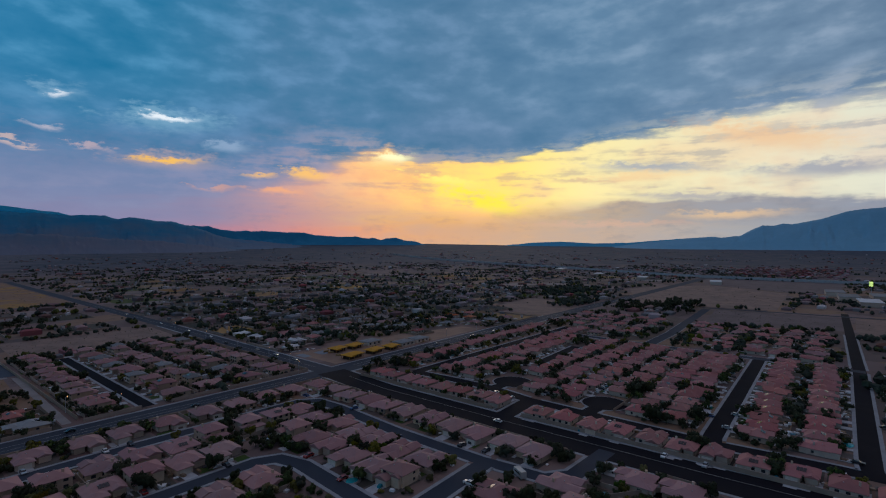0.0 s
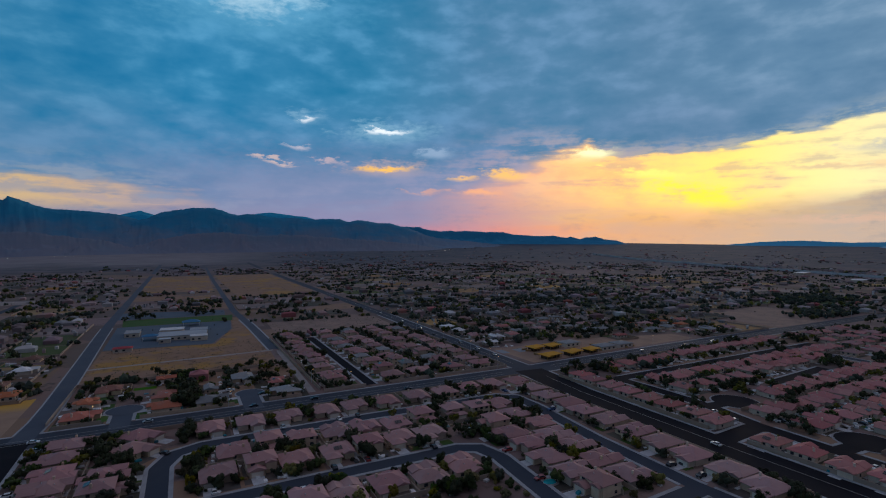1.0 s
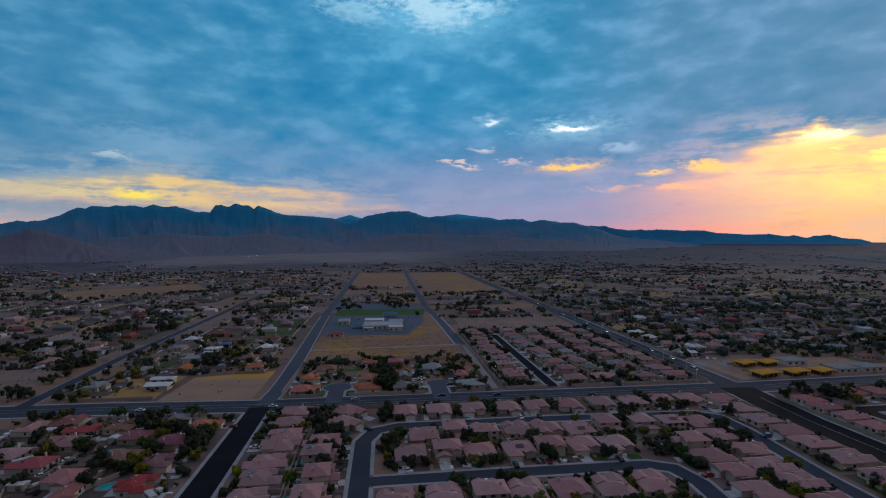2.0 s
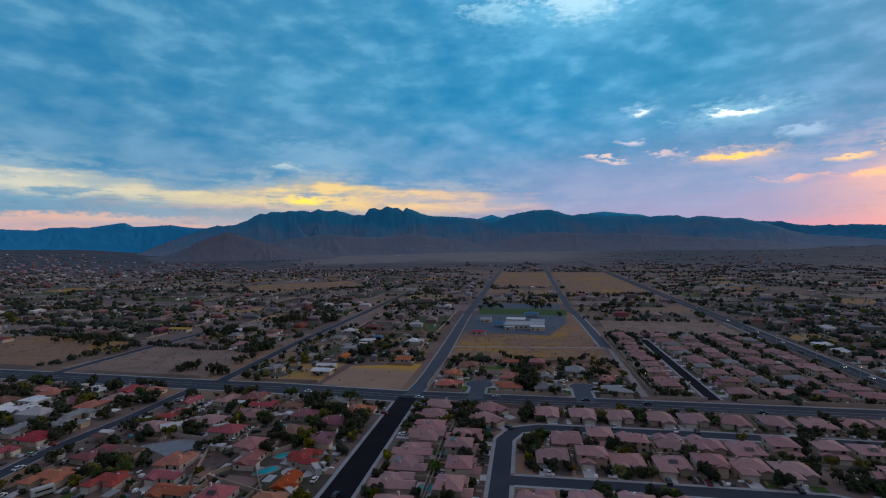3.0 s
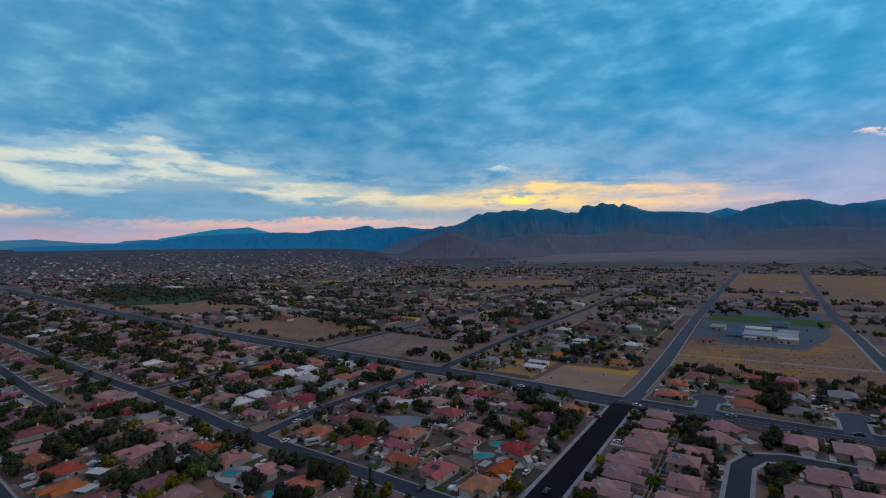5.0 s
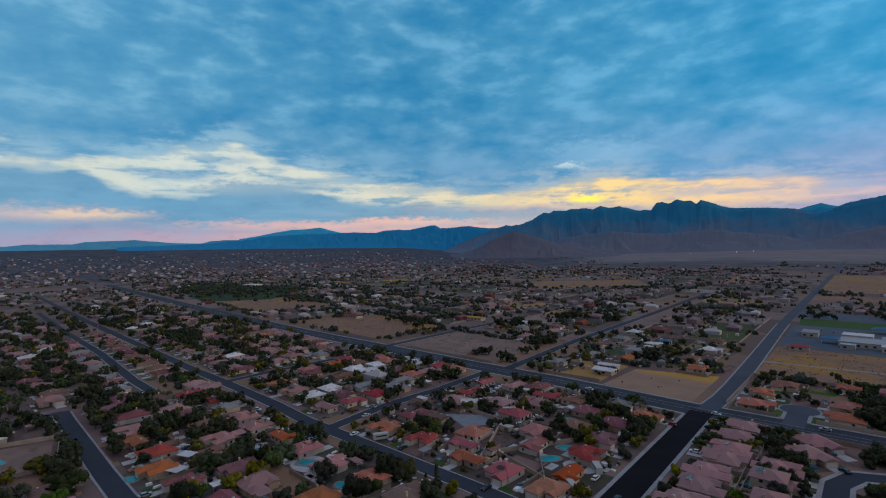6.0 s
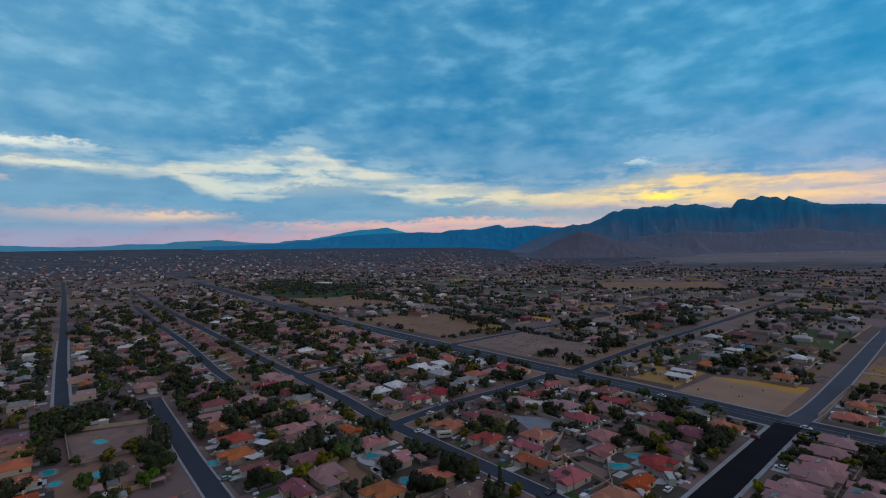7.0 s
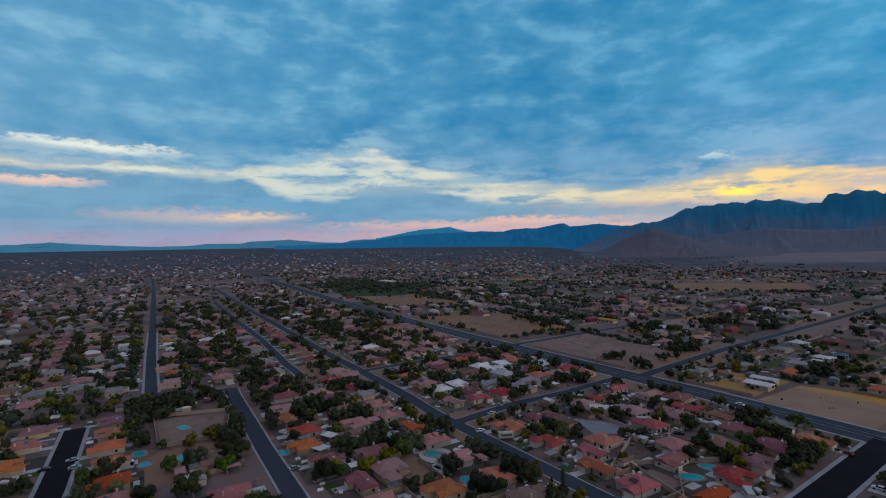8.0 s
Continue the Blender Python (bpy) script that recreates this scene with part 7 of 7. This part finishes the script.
# ---- white-roofed ranch house and outbuildings by the corner field ----
def hall(x, y, w, d, h, turn, tone, label, style="flat"):
    root = tagged(new("hall"), label, "building", "larger buildings")
    bm = bmesh.new()
    add_box(bm, 0, 0, 0, w, d, h)
    part("wall", bm, CREAM, root)
    bm = bmesh.new()
    if style == "flat":
        add_box(bm, 0, 0, h, w + 0.6, d + 0.6, 0.4)
    else:
        add_roof(bm, 0, 0, h + 0.1, w, d, 0.22, 0.5, style)
    part("roof", bm, ROOFS[tone], root)
    for k in range(int(w // 5)):
        for s in (-1, 1):
            bm = bmesh.new()
            add_box(bm, -w / 2 + 2.5 + 5 * k, s * (d / 2), 1.0, 2.0, 0.14, 1.4)
            part("window", bm, GLASS, root)
    root.matrix_basis = pose(x, y, ground_z(x, y), 0, 0, turn)


hall(-134, 321, 13, 9, 3.0, 0, "white", "white-roofed ranch house by the corner field", "gable_x")
hall(-137, 335, 13, 7, 3.0, 0, "white", "long white-roofed outbuilding behind the house", "gable_x")
hall(-135, 382, 13, 10, 5.6, 0, "grey", "pale two-storey house with grey roof", "hip")
hall(-481, 389, 26, 10, 3.2, 0, "red", "long red-roofed building beside a dry field", "gable_x")
hall(-345, 459, 20, 9, 3.2, 0, "ochre", "long yellow-orange roofed building", "gable_x")
hall(0, 526, 40, 26, 3.8, -3, "school", "wide pale grey flat-roofed school building")
hall(-9, 548, 20, 15, 5.2, -3, "white", "white flat-roofed school hall")
hall(14, 545, 15, 16, 4.0, -3, "school", "pale grey school wing behind the yard")
hall(13, 507, 14, 10, 4.0, -3, "white", "white flat-roofed school annex")
hall(-42, 556, 12, 20, 3.6, 0, "grey", "grey flat-roofed school wing beside parking")
hall(-14, 505, 9, 7, 3.4, -3, "school", "small pale grey school block")
hall(-43, 479, 13, 8, 3.2, 0, "red", "small red-roofed house by the school", "hip")
for x, y in ((1000, 20), (930, -5), (1080, 40), (1040, -20)):
    hall(x, y, 60, 26, 7, 5, "grey" if x > 990 else "white", "long pale-roofed commercial building")
for x, y, w in ((1260, 420, 60), (1330, 560, 50), (1500, 760, 70), (1220, 250, 50), (-1040, 560, 40)):
    hall(x, y, w, 22, 6, 12, "white", "pale-roofed commercial building far off")


def canopy(x, y, w, d, turn):
    root = tagged(new("shade_canopy"), "blue fabric shade canopy in the school yard", "canopy", "school canopies")
    bm = bmesh.new()
    for sx in (-1, 1):
        for sy in (-1, 1):
            add_box(bm, sx * w * 0.45, sy * d * 0.45, 0, 0.25, 0.25, 4.0)
    part("post", bm, WHITE, root)
    bm = bmesh.new()
    add_roof(bm, 0, 0, 4.1, w, d, 0.35, 0.3, "hip")
    part("cover", bm, BLUE, root)
    root.matrix_basis = pose(x, y, 0, 0, 0, turn)


BLUE = material("blue_fabric", (0.03, 0.16, 0.32), 0.8, (0.02, 0.1, 0.22), 0.3, 2.0, 0.3)
canopy(8, 599, 17, 12, 0)
canopy(-26, 524, 13, 9, 0)
canopy(-130, 437, 8, 6, 0)


# ---- building site: framed houses under yellow sheathing ----
def framed_house(x, y, w, d, turn):
    root = tagged(new("framed_house"), "unfinished wood-framed house with yellow roof sheathing", "building frame", "framed houses on the building site")
    for sx in (-1, -0.33, 0.33, 1):
        for sy in (-1, 1):
            bm = bmesh.new()
            add_box(bm, sx * (w / 2 - 0.3), sy * (d / 2 - 0.3), 0, 0.3, 0.3, 3.0)
            part("post", bm, LUMBER, root)
    # solid dark box in place of the shade inside the frame
    bm = bmesh.new()
    add_box(bm, 0, 0, 0, w - 2.4, d - 2.4, 2.9)
    part("wall", bm, BARK, root, "solid dark block standing in for the shaded interior")
    bm = bmesh.new()
    add_roof(bm, 0, 0, 3.2, w, d, 0.30, 0.6, "hip", 0.3)
    add_roof(bm, -w * 0.36, -d * 0.45, 3.0, w * 0.3, d * 0.5, 0.30, 0.5, "gable_y", 0.3)
    part("roof", bm, TARP, root, "bright yellow sheathing")
    root.matrix_basis = pose(x, y, 0, 0, 0, turn)


for x, y, w, d in ((257, 330, 13, 9), (274, 330, 13, 9), (250, 303, 16, 9), (273, 304, 15, 9), (292, 304, 12, 9)):
    framed_house(x, y, w, d, 8)
for x, y in ((311, 308), (331, 309), (294, 332)):
    hall(x, y, 16, 12, 3.2, 2, "grey", "new white house with dark grey roof", "hip")


# ---- lamps that are lit ----
def street_lamp(x, y, h=8.0, glow_r=0.22):
    root = tagged(new("street_lamp"), "slim street lamp with a lit warm head", "street lamp", "lit street lamps")
    bm = bmesh.new()
    stem(bm, (0, 0, 0), (0, 0, h), 0.12, 0.08)
    stem(bm, (0, 0, h - 0.1), (1.4, 0, h + 0.2), 0.06, 0.05)
    part("pole", bm, CONCRETE, root)
    bm = bmesh.new()
    bmesh.ops.create_icosphere(bm, subdivisions=1, radius=glow_r, matrix=pose(1.5, 0, h + 0.1))
    part("lamp_head", bm, LAMP_GLOW, root, "glowing warm lamp head")
    root.matrix_basis = pose(x, y, 0, 0, 0, 45)


for x, y in ((-352, 228), (72, 318), (92, 302), (22, 292), (196, 294), (-274, 222), (360, 300), (410, 302), (455, 303), (-620, 160), (-40, 296)):
    street_lamp(x, y)
for x, y in ((206, 320), (207, 350), (208, 400), (209, 460), (210, 530), (-204, 420), (640, 300), (700, 302)):
    street_lamp(x, y, 8, 0.24)


def lit_sign(x, y, h):
    root = tagged(new("pylon_sign"), "tall roadside pylon with two lit yellow-green panels", "sign")
    bm = bmesh.new()
    stem(bm, (0, 0, 0), (0, 0, h), 0.5, 0.4)
    part("pole", bm, CONCRETE, root)
    for z in (h, h + 4.6):
        bm = bmesh.new()
        add_box(bm, 0, 0, z, 1.0, 5, 3.5)
        part("panel", bm, SIGN_GLOW, root, "glowing yellow-green panel")
    root.matrix_basis = pose(x, y, ground_z(x, y), 0, 0, 0)


SIGN_GLOW = glow("lit_sign_panel", (0.75, 1.0, 0.25), 1.2)
lit_sign(1170, -8, 12)
# faint far lights on the valley floor
for az_, r_, z_ in ((104.5, 2900, 4), (103.6, 2950, 4), (100.4, 3000, 4), (99.6, 3000, 5), (99.0, 3050, 4), (62.3, 3300, 4), (61.8, 3350, 4), (170.5, 3000, 6), (169, 3050, 6), (152.7, 2900, 10)):
    bx, by = r_ * math.cos(radians(az_)), r_ * math.sin(radians(az_))
    root = tagged(new("flood_light"), "far floodlight shining on the valley floor", "light", "far lights")
    bm = bmesh.new()
    stem(bm, (0, 0, 0), (0, 0, z_ + 2), 0.4, 0.3)
    part("pole", bm, CONCRETE, root)
    bm = bmesh.new()
    bmesh.ops.create_icosphere(bm, subdivisions=1, radius=0.9, matrix=pose(0, 0, z_ + 3))
    part("lamp_head", bm, HEADLIGHT, root)
    root.matrix_basis = pose(bx, by, ground_z(bx, by), 0, 0, 0)


# ---- yard clutter: bins, benches, stacked timber, planters ----
def yard_clutter():
    r = random.Random(77)
    bags = {m: ([], []) for m in ("pale", "wood", "dark", "teal")}
    for x, y, face, hw, hd in YARDS:
        if not 160 < math.hypot(x, y) < 470:
            continue
        for _ in range(r.randrange(12, 24)):
            px, py = x + r.uniform(-1.1, 1.1) * hw, y + r.uniform(-1.1, 1.1) * hd
            if not is_free(px, py, 0.8):
                continue
            verts, faces = bags[r.choices(("pale", "wood", "dark", "teal"), (4.5, 3, 2, 0.7))[0]]
            w, d, h, t = r.uniform(0.4, 1.5), r.uniform(0.4, 1.1), r.uniform(0.3, 1.0), radians(face) + r.choice((0, 0, 0.3, -0.5))
            c, sn, v, z = math.cos(t), math.sin(t), len(verts), 0.06
            for a, b, k in ((-1, -1, 0), (1, -1, 0), (1, 1, 0), (-1, 1, 0), (-0.85, -0.85, h), (0.85, -0.85, h), (0.85, 0.85, h), (-0.85, 0.85, h)):
                verts.append((px + a * w * c - b * d * sn, py + a * w * sn + b * d * c, z + k))
            faces.extend(tuple(v + i for i in f) for f in ((0, 1, 5, 4), (1, 2, 6, 5), (2, 3, 7, 6), (3, 0, 4, 7), (4, 5, 6, 7), (3, 2, 1, 0)))
    for key, base, label in (("pale", (0.76, 0.77, 0.78), "pale garden chests, tables and bins in the yards"), ("wood", (0.25, 0.17, 0.11), "wooden benches and timber stacks in the yards"),
                             ("dark", (0.05, 0.05, 0.055), "dark grills and bins in the yards"), ("teal", (0.05, 0.22, 0.28), "blue-green tarps and play sets in the yards")):
        mat = material("clutter_" + key, base, 0.8, None, 0.8, 4.0, 0.3, "island", 0.3)
        tagged(from_lists("garden_items", *bags[key], mat), label, "garden items", kind="stuff")


yard_clutter()


# ---- freeway: pale retaining wall of the raised roadway ----
def freeway_wall():
    pts = sampled([p for p in next(r for r in ROADS if r[0] == "freeway")[1]], 60.0)
    near = offset_line(pts, -17.5)
    verts, faces = [], []
    for k, (x, y) in enumerate(near):
        z = ground_z(x, y)
        verts += [(x, y, z - 1), (x, y, z + 6.5), (x + 1.2, y, z + 6.5), (x + 1.2, y, z - 1)]
        if k:
            v = 4 * k
            faces += [(v - 4, v, v + 1, v - 3), (v - 3, v + 1, v + 2, v - 2), (v - 2, v + 2, v + 3, v - 1)]
    tagged(from_lists("freeway_wall", verts, faces, CONCRETE), "pale concrete retaining wall along the distant freeway", "wall", kind="structure")


freeway_wall()


# ---- building site: stacked lumber and sand heaps ----
def lumber_stack(x, y, turn):
    root = tagged(new("lumber_stack"), "stack of pale framing lumber on bare earth", "lumber", "lumber stacks on the building site")
    for k in range(3):
        bm = bmesh.new()
        add_box(bm, 0.1 * (k % 2), 0, 0.05 + k * 0.46, 4.8 - 0.3 * k, 1.2, 0.40)
        part("bundle", bm, LUMBER, root)
    root.matrix_basis = pose(x, y, 0.03, 0, 0, turn)


r_site = random.Random(9)
for k in range(26):
    x, y = r_site.uniform(236, 345), r_site.uniform(303, 348)
    if is_free(x, y, 3, (3,)):
        lumber_stack(x, y, r_site.uniform(0, 180))
